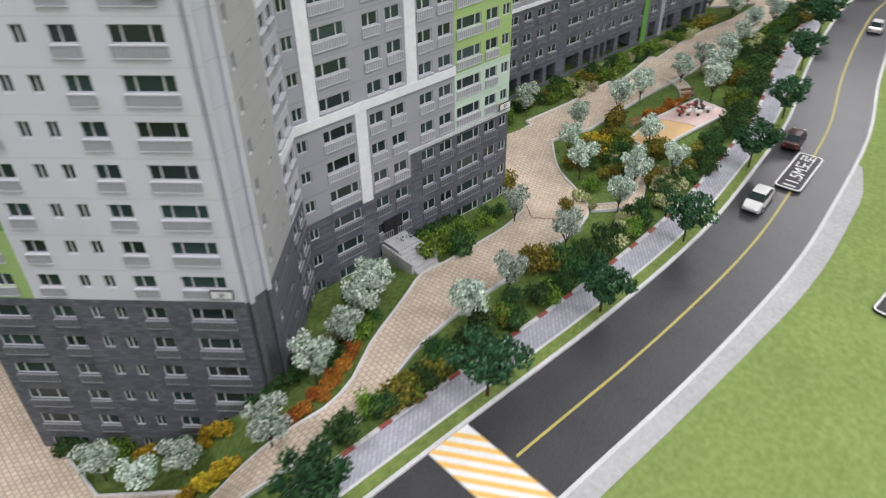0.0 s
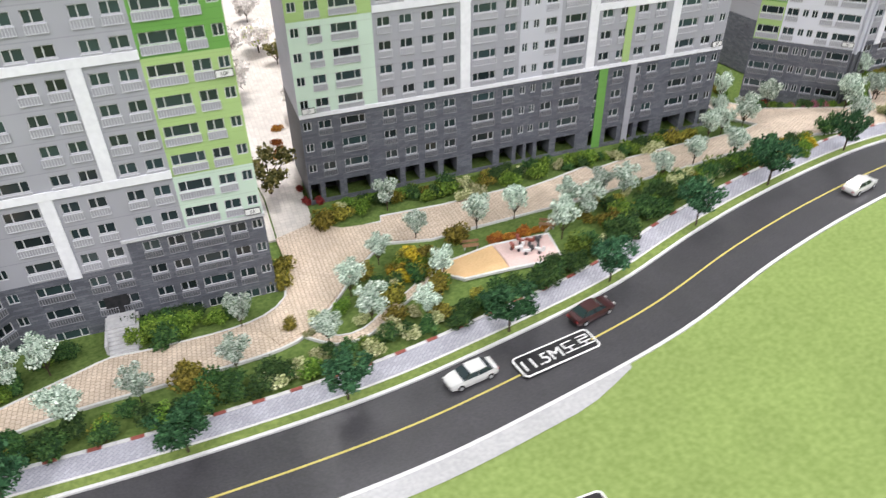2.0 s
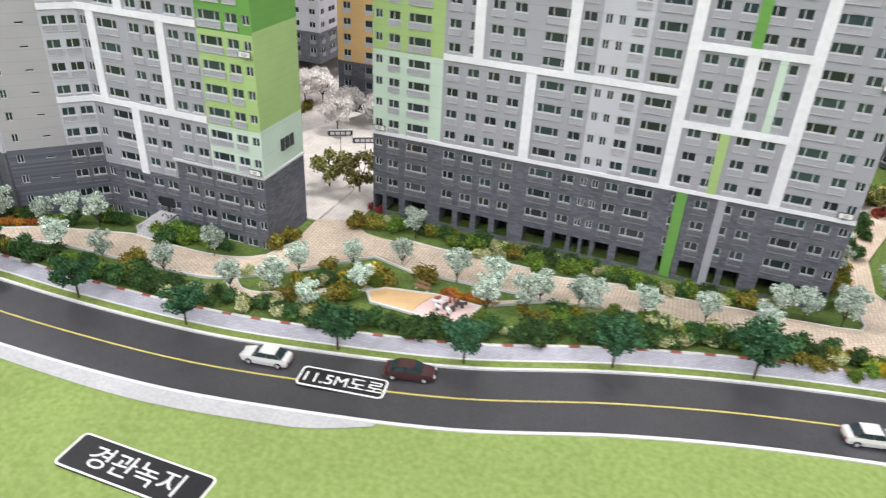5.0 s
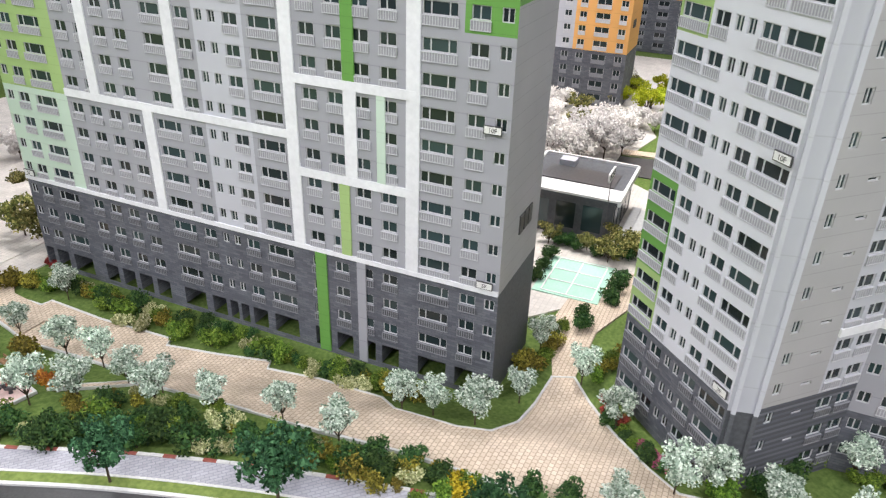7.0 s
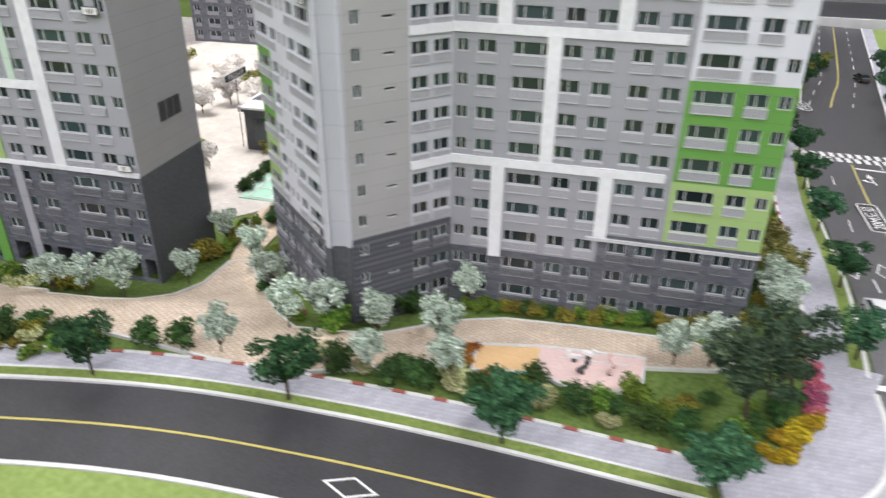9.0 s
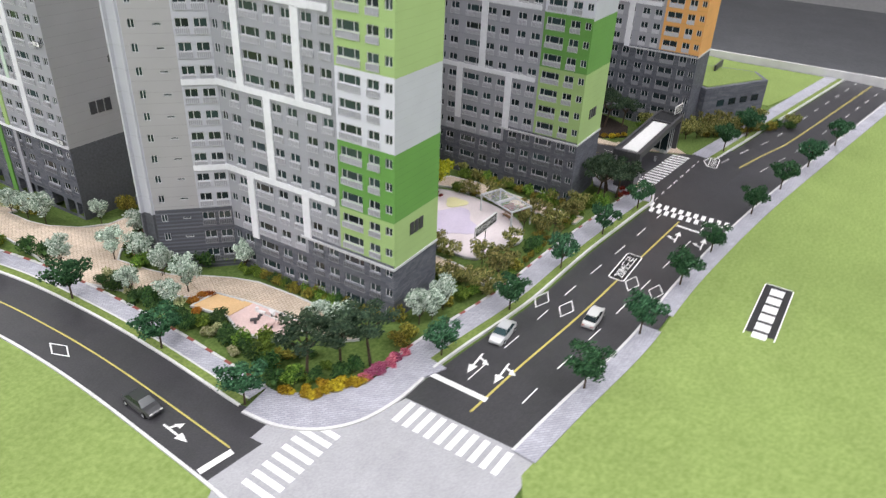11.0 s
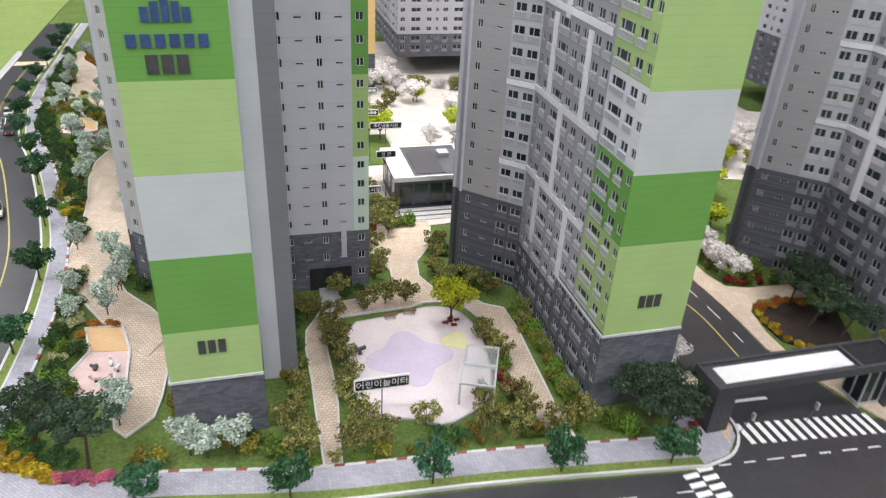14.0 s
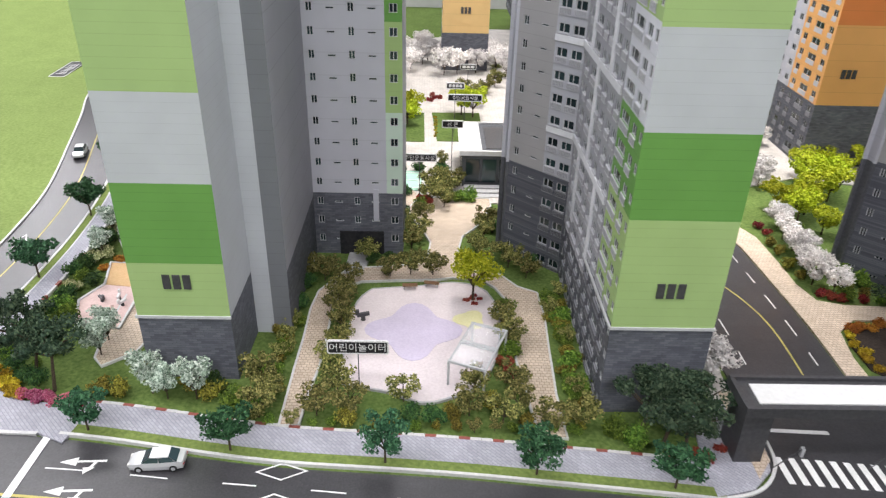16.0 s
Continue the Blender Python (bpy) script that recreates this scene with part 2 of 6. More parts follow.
def part(name, build, parent, origin=(0, 0, 0), label="", smooth=False):
    ob = place(name, build.mesh(name, origin, smooth), parent)
    return tagged(ob, label) if label else ob


def thing(name, at, label, category, group="", kind=""):
    ob = new(name)
    ob.empty_display_size = 0.01
    ob.location = [c * U for c in at]
    return tagged(ob, label, category, group, kind)


# ---- the lie of the land ----
def smooth(a):
    a = min(1.0, max(0.0, a))
    return a * a * (3 - 2 * a)


def tree_line(y):
    return -40.4 + 17.5 * smooth((128 - y) / 75)


def land(x, y):
    """Height of the ground: the road swells gently, the courts lie a little lower."""
    hr = 1.8 * math.exp(-((y - 106) / 30) ** 2)
    hi = -2.0 + 1.2 * smooth((y - 115) / 50)
    a = hr + (hi - hr) * smooth((tree_line(y) - x - 7) / 12)
    b = -0.7 - 0.8 * smooth((-x - 70) / 35)
    b = 0.2 + (b - 0.2) * smooth((-x - 58) / 20)
    dip = 5.8 * smooth((21 - y - 0.35 * (x + 33)) / 12) * smooth((-x - 25) / 8)
    return a - dip + (b - a) * smooth((y - 155) / 20)


GRID = 2.5


def drape(poly, lift, mat, skirt=0.35, grid=GRID, edge=None):
    """A sheet over an outline that follows the land, lift above it, with sides that reach down into the ground."""
    bm = bmesh.new()
    poly = [(x + 0.0137, y + 0.0171) for x, y in poly]  # keeps corners off the grid's cuts
    bm.faces.new([bm.verts.new((x, y, 0)) for x, y in poly])
    bmesh.ops.triangulate(bm, faces=bm.faces[:])
    for axis in (0, 1):
        lo, hi = min(p[axis] for p in poly), max(p[axis] for p in poly)
        k = math.floor(lo / grid) + 1
        while k * grid < hi:
            co, no = [0, 0, 0], [0, 0, 0]
            co[axis], no[axis] = k * grid, 1
            bmesh.ops.bisect_plane(bm, geom=bm.verts[:] + bm.edges[:] + bm.faces[:], plane_co=co, plane_no=no)
            k += 1
    bu = Build()
    for f in bm.faces:
        pts = [(v.co.x, v.co.y, land(v.co.x, v.co.y) + lift) for v in f.verts]
        if f.normal.z < 0:
            pts.reverse()
        bu.face(pts, mat)
    if skirt:
        for e in bm.edges:
            if len(e.link_faces) == 1:
                a, b = [(v.co.x, v.co.y, land(v.co.x, v.co.y) + lift) for v in e.verts]
                bu.face([a, b, (b[0], b[1], b[2] - skirt), (a[0], a[1], a[2] - skirt)], edge or mat)
    bm.free()
    return bu


def curve_points(pts, step=2.0):
    """A smooth line through the points (Catmull-Rom)."""
    p = [pts[0]] + list(pts) + [pts[-1]]
    out = []
    for k in range(1, len(p) - 2):
        a, b, c, d = [np.array(q, float) for q in p[k - 1:k + 3]]
        m = max(2, int(np.linalg.norm(c - b) / step))
        for j in range(m):
            t = j / m
            out.append(tuple(0.5 * (2 * b + (c - a) * t + (2 * a - 5 * b + 4 * c - d) * t * t + (3 * b - a - 3 * c + d) * t ** 3)))
    return out + [tuple(pts[-1])]


def offset_line(line, d):
    """The line moved d to its left."""
    out = []
    for k, p in enumerate(line):
        a, b = line[max(0, k - 1)], line[min(len(line) - 1, k + 1)]
        tx, ty = b[0] - a[0], b[1] - a[1]
        q = math.hypot(tx, ty) or 1
        out.append((p[0] - ty / q * d, p[1] + tx / q * d))
    return out


def ribbon(line, d0, d1, lift, mat, rows=2, thick=0.3, build=None, dash=None):
    """A strip along a line from d0 to d1 to its left, following the land. dash: (on, off) lengths."""
    bu = build or Build()
    sides = [offset_line(line, d0 + (d1 - d0) * k / rows) for k in range(rows + 1)]
    run = 0.0
    for i in range(len(line) - 1):
        seg = math.dist(line[i], line[i + 1])
        run += seg
        if dash and (run % (dash[0] + dash[1])) > dash[0]:
            continue
        for k in range(rows):
            q = [sides[k][i], sides[k][i + 1], sides[k + 1][i + 1], sides[k + 1][i]]
            pts = [(x, y, land(x, y) + lift) for x, y in q]
            if d1 > d0:
                pts = pts
            else:
                pts.reverse()
            bu.face(pts, mat)
        if thick:
            for s in (sides[0], sides[-1]):
                a, b = s[i], s[i + 1]
                za, zb = land(*a) + lift, land(*b) + lift
                bu.face([(*a, za), (*b, zb), (*b, zb - thick), (*a, za - thick)], mat)
    return bu


def setting(name, build, label, category):
    build.weld()
    return tagged(part(name, build, None), label, category, kind="structure")


# ---- room round the table ----
TABLE = (-235, -60, 70, 245)
bu = Build()
bu.box(-900, -700, -110, 700, 900, -95, "floor_grey")
setting("floor", bu, "grey polished showroom floor round the display table", "floor")
for nm, c in (("wall_west", (-915, -700, -95, -900, 900, 230)), ("wall_east", (700, -700, -95, 715, 900, 230)),
              ("wall_south", (-915, -715, -95, 715, -700, 230)), ("wall_north", (-915, 900, -95, 715, 915, 230))):
    bu = Build()
    bu.box(*c, "plaster")
    setting(nm, bu, "plain light grey showroom wall", "wall")
bu = Build()
bu.box(-915, -715, 230, 715, 915, 245, "plaster")
setting("ceiling", bu, "plain white showroom ceiling", "ceiling")
bu = Build()
bu.box(TABLE[0], TABLE[1], -95, TABLE[2], 134, -10.5, "plinth")
bu.box(-214.5, 134, -95, TABLE[2], TABLE[3], -10.5, "plinth")
for rx0, ry0, rx1, ry1 in ((TABLE[0] - 6, TABLE[1] - 6, TABLE[0], 134), (-215.2, 134, -214.5, TABLE[3]), (TABLE[2], TABLE[1] - 6, TABLE[2] + 6, TABLE[3] + 6), (TABLE[0], TABLE[1] - 6, TABLE[2], TABLE[1]), (-214.5, TABLE[3], TABLE[2], TABLE[3] + 6)):
    bu.box(rx0, ry0, -95, rx1, ry1, 0.6, "plinth")
setting("display_table", bu, "white plinth carrying the scale model", "table")
bu = Build()
x0, y0, x1, y1 = TABLE
nx, ny = int((x1 - x0) / GRID), int((y1 - y0) / GRID)
gz = {}
for i in range(nx + 1):
    for j in range(ny + 1):
        gx, gy = x0 + (x1 - x0) * i / nx, y0 + (y1 - y0) * j / ny
        gz[i, j] = (gx, gy, land(gx, gy) - 0.12)
for i in range(nx):
    for j in range(ny):
        if gz[i, j][0] < -214 and gz[i, j][1] > 133:
            continue
        bu.face([gz[i, j], gz[i + 1, j], gz[i + 1, j + 1], gz[i, j + 1]], "lawn")
setting("ground", bu, "dark green flocked ground of the model", "ground")

# ---- roads ----
ROAD = curve_points([(-17.0, -20), (-17.2, 10), (-17.4, 27), (-17.5, 42), (-18.4, 57), (-20.3, 69), (-23.2, 83), (-27.6, 96),
                     (-31.6, 110), (-35.4, 126), (-36.6, 138), (-36.6, 151), (-35.3, 168), (-34.4, 176)])
AVENUE = curve_points([(-20, 181), (-52, 184.6), (-72, 187), (-95, 188.2), (-122, 191.5), (-160, 198), (-213.5, 207.5)])
bu = ribbon(ROAD, -4.4, 4.0, 0.02, "asphalt", 4, 0.4)
setting("road_lane", bu, "dark asphalt two-lane road with a yellow centre line", "road")
bu = ribbon(AVENUE, -7.4, 7.2, 0.03, "asphalt", 6, 0.4)
setting("road_avenue", bu, "dark asphalt avenue with white lane marks", "road")
bu = drape([(-29, 169), (-20, 173.5), (-20, 192), (-50, 192.5), (-50, 177.5), (-44, 175.5), (-40.3, 170.5)], 0.06, "asphalt_pale")
setting("crossing", bu, "pale grey asphalt crossing of the two roads", "road")
# kerbs, verges, pavements
LANE_L, LANE_R = 4.0, -3.8
inside = [p for p in ROAD if p[1] < 166]
bu = ribbon(inside, LANE_L, LANE_L + 0.3, 0.22, "kerb_white", 1, 0.4)
setting("kerb_lane", bu, "white kerb stones along the road", "kerb")
bu = ribbon(inside, LANE_L + 0.3, LANE_L + 1.25, 0.16, "verge", 2, 0.3)
setting("verge_lane", bu, "narrow light green grass verge under the street trees", "verge")
bu = ribbon(inside, LANE_L + 1.25, LANE_L + 1.45, 0.22, "kerb_white", 1, 0.4)
setting("kerb_verge", bu, "thin white edging between verge and pavement", "kerb")
bu = ribbon(inside, LANE_L + 1.45, LANE_L + 3.5, 0.18, "paver_grey", 2, 0.3)
setting("pavement_lane", bu, "lilac grey herringbone paver pavement", "pavement")
bu = ribbon([p for p in ROAD if 15 < p[1] < 178], LANE_R - 0.32, LANE_R, 0.2, "kerb_white", 1, 0.4)
setting("kerb_meadow", bu, "white kerb along the meadow", "kerb")
wide = [p for p in ROAD if 12 < p[1] < 79]
bu = Build()
far_side = offset_line(wide, LANE_R - 0.3)
for i in range(len(wide) - 1):
    q = []
    for k in (i, i + 1):
        w = 1.9 * smooth((80 - wide[k][1]) / 9) * (0.75 + 0.25 * smooth((wide[k][1] - 40) / 20))
        a = far_side[k]
        q.append((a, (a[0] + w, a[1] - 0.25 * w)))
    pts = [q[0][0], q[0][1], q[1][1], q[1][0]]
    bu.face([(x, y, land(x, y) + 0.17) for x, y in pts], "concrete")
setting("shoulder", bu, "pale concrete shoulder beside the meadow", "pavement")


def striped_kerb(name, line, d):
    """Kerb stones, white and red by turns, each a piece of its own."""
    root = setting(name, ribbon(line, d + 0.05, d + 0.25, 0.12, "concrete", 1, 0.3), "red and white kerb stones edging the planting", "kerb")
    pts, run, k = offset_line(line, d), 0.0, 0
    box = {}
    for mat in ("kerb_white", "kerb_red"):
        b = Build()
        b.box(-0.5, -0.02, -0.2, 0.5, 0.3, 0.26, mat)
        box[mat] = b.mesh("kerb_stone")
    for i in range(len(pts) - 1):
        a, b = np.array(pts[i]), np.array(pts[i + 1])
        seg = np.linalg.norm(b - a)
        while run < seg:
            c = a + (b - a) * run / seg
            place("kerb_stone", box["kerb_red" if k % 3 == 1 else "kerb_white"], root, (c[0], c[1], land(*c)),
                  math.degrees(math.atan2(b[1] - a[1], b[0] - a[0])))
            run, k = run + 1.05, k + 1
        run -= seg
    return root


# ---- avenue side ----
AV_L, AV_R = 7.6, -5.3
left_part = [p for p in AVENUE if -113 < p[0] < -53]
far_part = [p for p in AVENUE if p[0] < -136]
for nm, line in (("near", left_part), ("far", far_part)):
    setting("kerb_avenue_" + nm, ribbon(line, AV_L, AV_L + 0.3, 0.24, "kerb_white", 1, 0.4), "white kerb stones along the avenue", "kerb")
    setting("verge_avenue_" + nm, ribbon(line, AV_L + 0.3, AV_L + 1.4, 0.18, "verge", 2, 0.3), "narrow grass verge under the avenue's trees", "verge")
    setting("pavement_avenue_" + nm, ribbon(line, AV_L + 1.4, AV_L + 4.3, 0.2, "paver_grey", 2, 0.3), "lilac grey paver pavement along the avenue", "pavement")
corner = curve_points([(-39.4, 165.5), (-39.8, 169.5), (-41.5, 173), (-44.6, 175.6), (-49.0, 176.9), (-53.5, 177.2)], 0.8)
bu = drape(corner + [(-56.2, 178.4), (-57.0, 173.6), (-53.5, 173.4), (-50.0, 173.0), (-46.0, 170.5), (-43.3, 166.5), (-43.3, 165)], 0.2, "paver_grey")
setting("pavement_corner", bu, "rounded grey paver corner of the crossing", "pavement")
setting("kerb_corner", ribbon(corner, -0.25, 0.1, 0.24, "kerb_white", 1, 0.4), "rounded white kerb", "kerb")
bu = drape([(-113, 182.2), (-116.5, 181.4), (-118.8, 179.2), (-119.5, 176), (-118, 170), (-114, 172), (-113, 178)], 0.21, "paver_grey")
setting("pavement_gate", bu, "rounded paver corner beside the gate", "pavement")
setting("kerb_gate", ribbon(curve_points([(-112.8, 182.6), (-116.8, 181.6), (-119.2, 179.2), (-119.9, 176), (-119.5, 168)], 0.8), -0.1, 0.2, 0.25, "kerb_white", 1, 0.4), "rounded white kerb by the gate", "kerb")
meadow_walks = [[p for p in AVENUE if -78 < p[0] < -50], [p for p in AVENUE if -215 < p[0] < -82]]
for k, line in enumerate(meadow_walks):
    setting("pavement_meadow_%d" % (k + 1), ribbon(line, AV_R - 2.6, AV_R - 0.3, 0.2, "paver_grey", 2, 0.3), "grey paver pavement between avenue and meadow", "pavement")
    setting("kerb_meadow_%d" % (k + 2), ribbon(line, AV_R - 0.3, AV_R, 0.24, "kerb_white", 1, 0.4), "white kerb of the avenue", "kerb")
# meadows
edge = offset_line([p for p in ROAD if p[1] < 172], LANE_R - 0.34)
bu = drape(edge[::2] + [(-20, 176), (69.5, 176), (69.5, -59.5), (edge[0][0], -59.5)], 0.1, "turf", 0.3, 4.0)
setting("meadow_east", bu, "bright green flocked meadow beside the road", "grass")
edge = offset_line([p for p in AVENUE if p[0] < -48], AV_R - 2.4)
bu = drape(edge[::2] + [(-214, 244.5), (-40, 244.5), (-40, 196)], 0.1, "turf", 0.3, 4.0)
setting("meadow_north", bu, "bright green flocked meadow beyond the avenue", "grass")
bu = drape([(-214, 196), (-190, 191), (-179, 188), (-179, 150), (-214, 150)], 0.1, "turf", 0.3, 4.0)
setting("meadow_west", bu, "bright green flocked meadow behind the low hall", "grass")

# ---- painted marks ----
setting("junction_edge", drape([(-40.6, 168.6), (-41.9, 173.4), (-37.5, 173.4), (-37.3, 168.6)], 0.03, "asphalt_pale"), "pale asphalt of the junction at the corner", "road")
setting("lane_edge", drape([(-39.9, 163.5), (-40.6, 168.6), (-37.3, 168.6), (-37.0, 163.5)], 0.028, "asphalt"), "dark asphalt at the lane's end", "road")
MARK = 0.05
setting("yellow_line_lane", ribbon([p for p in ROAD if 25.2 < p[1] < 169.5], -0.1, 0.1, MARK, "paint_yellow", 1, 0), "yellow painted centre line", "road marking")
av = curve_points([(-52, 183.9), (-67, 185.2), (-80, 186.2), (-95, 187.1), (-109.2, 188.2)], 0.5)
setting("yellow_line_avenue", ribbon(av, -0.13, 0.13, 0.06, "paint_yellow", 1, 0), "yellow painted centre line of the avenue", "road marking")
av = curve_points([(-137.4, 191.0), (-146, 193.2), (-158, 196.4), (-185, 201.4), (-213, 206.4)], 0.5)
setting("yellow_line_avenue_far", ribbon(av, -0.13, 0.13, 0.06, "paint_yellow", 1, 0), "yellow painted centre line beyond the gate", "road marking")
for k, pts in enumerate(([(-56, 181.2), (-66, 181.9), (-78, 182.4), (-92, 183.6), (-110, 185.1)], [(-56, 187.6), (-73.4, 189), (-85, 189.9), (-96, 190.8), (-110, 192)],
                         [(-138, 187.7), (-148, 190.4), (-158.4, 193.4), (-185, 198.0), (-213, 203)], [(-138, 194.6), (-158, 199.4), (-185, 204.4), (-213, 209.4)])):
    setting("lane_dashes_%d" % (k + 1), ribbon(curve_points(pts, 0.4), -0.07, 0.07, 0.06, "paint_white", 1, 0, None, (3.2, 4.3)), "white dashed lane line of the avenue", "road marking")
setting("mouth_dashes", ribbon(curve_points([(-114.5, 182.6), (-124, 183.2), (-136, 184.0)], 0.4), -0.08, 0.08, 0.075, "paint_white", 1, 0, None, (1.6, 1.4)), "short white dashes across the drive's mouth", "road marking")


def marks(name, quads, mat, label, lift=MARK + 0.012):
    bu = Build()
    for q in quads:
        pts = [(x, y, land(x, y) + lift) for x, y in q]
        nz = sum(pts[k][0] * pts[(k + 1) % len(pts)][1] - pts[(k + 1) % len(pts)][0] * pts[k][1] for k in range(len(pts)))
        bu.face(pts if nz > 0 else pts[::-1], mat)
    return setting(name, bu, label, "road marking")


def bars(x0, y0, dx, dy, wx, wy, count):
    """Repeated painted bars: the corner, the step from bar to bar, and the two half-sides as vectors."""
    out = []
    for k in range(count):
        x, y = x0 + dx * k, y0 + dy * k
        out.append([(x, y), (x + wx[0], y + wx[1]), (x + wx[0] + wy[0], y + wx[1] + wy[1]), (x + wy[0], y + wy[1])])
    return out


marks("zebra_lane_end", bars(-42.3, 171.9, 1.25, 0.0, (0.66, 0), (0.2, 3.6), 8), "paint_white", "white zebra crossing over the road's end", 0.09)
marks("zebra_avenue_near", bars(-49.8, 178.2, 0.05, 1.25, (3.2, -0.1), (0, 0.66), 10), "paint_white", "white zebra crossing over the avenue", 0.09)
marks("zebra_gate", bars(-119.8, 177.4, -1.22, 0.12, (-0.62, 0.05), (-0.1, 3.2), 14), "paint_white", "white zebra crossing at the gate", 0.075)
zb = bars(-113.6, 182.3, 0.02, 1.2, (1.75, 0.1), (0, 0.66), 11) + bars(-111.7, 182.9, 0.02, 1.2, (1.75, 0.1), (0, 0.66), 11)
marks("zebra_avenue_far", zb, "paint_white", "white staggered zebra crossing over the avenue", 0.075)
marks("stop_lines", [[(-54.9, 177.6), (-54.2, 177.6), (-54.0, 184.4), (-54.7, 184.4)], [(-35.2, 168.2), (-35.0, 168.9), (-31.6, 168.3), (-31.8, 167.6)],
                     [(-120.5, 174.2), (-120.5, 173.7), (-126.4, 174.0), (-126.4, 174.5)], [(-107.9, 188.3), (-107.4, 188.3), (-106.9, 194.2), (-107.4, 194.2)]], "paint_white", "white stop lines", 0.085)
marks("hump_white", [[(-21.4, 23.0), (-13.7, 23.0), (-13.7, 26.5), (-21.4, 26.5)]], "paint_white", "white painted speed hump", 0.07)
stripes = []
for k in range(-6, 8):
    c0 = 23.0 + 1.0 * k  # slanting bands y = c0 + 0.7 * (x + 21.4), cut at the hump's edges
    cut = lambda c: (max(-21.4, -21.4 + (23.0 - c) / 0.7), min(-13.7, -21.4 + (26.5 - c) / 0.7))
    (a0, a1), (b0, b1) = cut(c0), cut(c0 + 0.5)
    if a1 > a0 and b1 > b0:
        stripes.append([(a0, c0 + 0.7 * (a0 + 21.4)), (a1, c0 + 0.7 * (a1 + 21.4)), (b1, c0 + 0.5 + 0.7 * (b1 + 21.4)), (b0, c0 + 0.5 + 0.7 * (b0 + 21.4))])
marks("hump_stripes", stripes, "paint_orange", "orange stripes of the speed hump", 0.09)


def diamond(x, y, rz, lx=2.3, ly=1.0, w=0.14):
    c, s = math.cos(radians(rz)), math.sin(radians(rz))
    o = [(lx, 0), (0, ly), (-lx, 0), (0, -ly)]
    i = [(lx - w * 2.6, 0), (0, ly - w * 1.15), (-lx + w * 2.6, 0), (0, -ly + w * 1.15)]
    t = lambda p: (x + p[0] * c - p[1] * s, y + p[0] * s + p[1] * c)
    return [[t(o[k]), t(o[(k + 1) % 4]), t(i[(k + 1) % 4]), t(i[k])] for k in range(4)]


quads = diamond(-34.9, 142.8, 88, 1.9, 0.9) + diamond(-75.6, 180.5, 5) + diamond(-75.5, 183.9, 5) + diamond(-86.6, 188.5, 5) + diamond(-86.4, 191.8, 5)
marks("lane_diamonds", quads, "paint_white", "white diamond outlines on the lanes", 0.07)


def arrow(x, y, rz, bent=True, size=1.0):
    """A straight arrow with a turning arm."""
    c, s = math.cos(radians(rz)) * size, math.sin(radians(rz)) * size
    t = lambda p: (x + p[0] * c - p[1] * s, y + p[0] * s + p[1] * c)
    out = [[t(p) for p in ((0, -.12), (2.6, -.12), (2.6, .12), (0, .12))], [t(p) for p in ((2.4, -.5), (3.9, 0), (2.4, .5))]]
    if bent:
        out += [[t(p) for p in ((0.7, .1), (1.0, .1), (1.3, .75), (1.0, .75))], [t(p) for p in ((0.75, .7), (1.75, .7), (1.55, 1.45))]]
    return out


quads = arrow(-60.8, 180.3, 4) + arrow(-60.9, 183.5, 4) + arrow(-33.9, 160.6, 85, True, 0.95) + arrow(-102.0, 189.6, 184) + arrow(-102.0, 193.4, 184)
marks("turn_arrows", quads, "paint_white", "white turn arrows on the lanes", 0.07)

# ---- entrance drive and court surfaces ----
bu = drape([(-118.6, 184), (-119.5, 168), (-118.2, 140), (-119, 112), (-127, 112), (-131.4, 138), (-132, 166), (-137, 181), (-140, 185)], 0.05, "asphalt")
setting("entrance_drive", bu, "dark asphalt entrance drive with lane lines", "road")
setting("entrance_mouth", drape([(-111, 189), (-112.9, 182.4), (-116.6, 181.7), (-119, 179.4), (-137.4, 180), (-139.5, 184.2), (-145, 187.2), (-146, 193)], 0.056, "asphalt"), "dark asphalt mouth of the drive on the avenue", "road")
line = curve_points([(-127.6, 167.5), (-127.5, 158), (-126.4, 152), (-124.6, 147), (-123.4, 142)], 0.6)
setting("yellow_line_drive", ribbon(line, -0.1, 0.1, 0.08, "paint_yellow", 1, 0), "yellow line on the entrance drive", "road marking")
bu = Build()
for px in (-122.2, -130):
    ribbon(curve_points([(px, 170), (px + 0.6, 140)], 0.5), -0.08, 0.08, 0.08, "paint_white", 1, 0, bu, (2.6, 3.0))
setting("drive_dashes", bu, "white dashed lines on the entrance drive", "road marking")


def path(name, outline, mat="paver_beige", lift=0.1, label="beige square paver footpath with white edging", edging=True):
    ob = setting(name, drape(outline, lift, mat, 0.3), label, "path")
    if edging:
        loop = outline + [outline[0]]
        setting(name + "_edging", ribbon(loop, -0.11, 0.11, lift + 0.08, "kerb_white", 1, 0.3), "thin white edging of the footpath", "trim")
    return ob


path_108 = curve_points([(-31.0, 10.6), (-30.4, 13.6), (-29.4, 17.4), (-29.0, 20.3), (-29.9, 23.4), (-32.0, 26.6), (-34.0, 30.6), (-35.6, 33.6), (-36.7, 35.8), (-36.5, 38.6), (-36.5, 42.6), (-36.7, 46.6), (-37.8, 49.8), (-40.4, 52.2), (-44.0, 53.2), (-47.5, 57.5)], 1.5)
path_108b = curve_points([(-45.9, 63.9), (-41.6, 59.7), (-36.2, 56.1), (-32.4, 53.2), (-31.0, 50.4), (-30.5, 46.0), (-30.1, 38.2), (-29.9, 33.8), (-29.0, 28.4), (-27.2, 23.6), (-26.4, 19.4), (-26.8, 13.6), (-27.2, 10.4)], 1.5)
path("path_a", path_108 + [(-47.8, 60)] + path_108b)
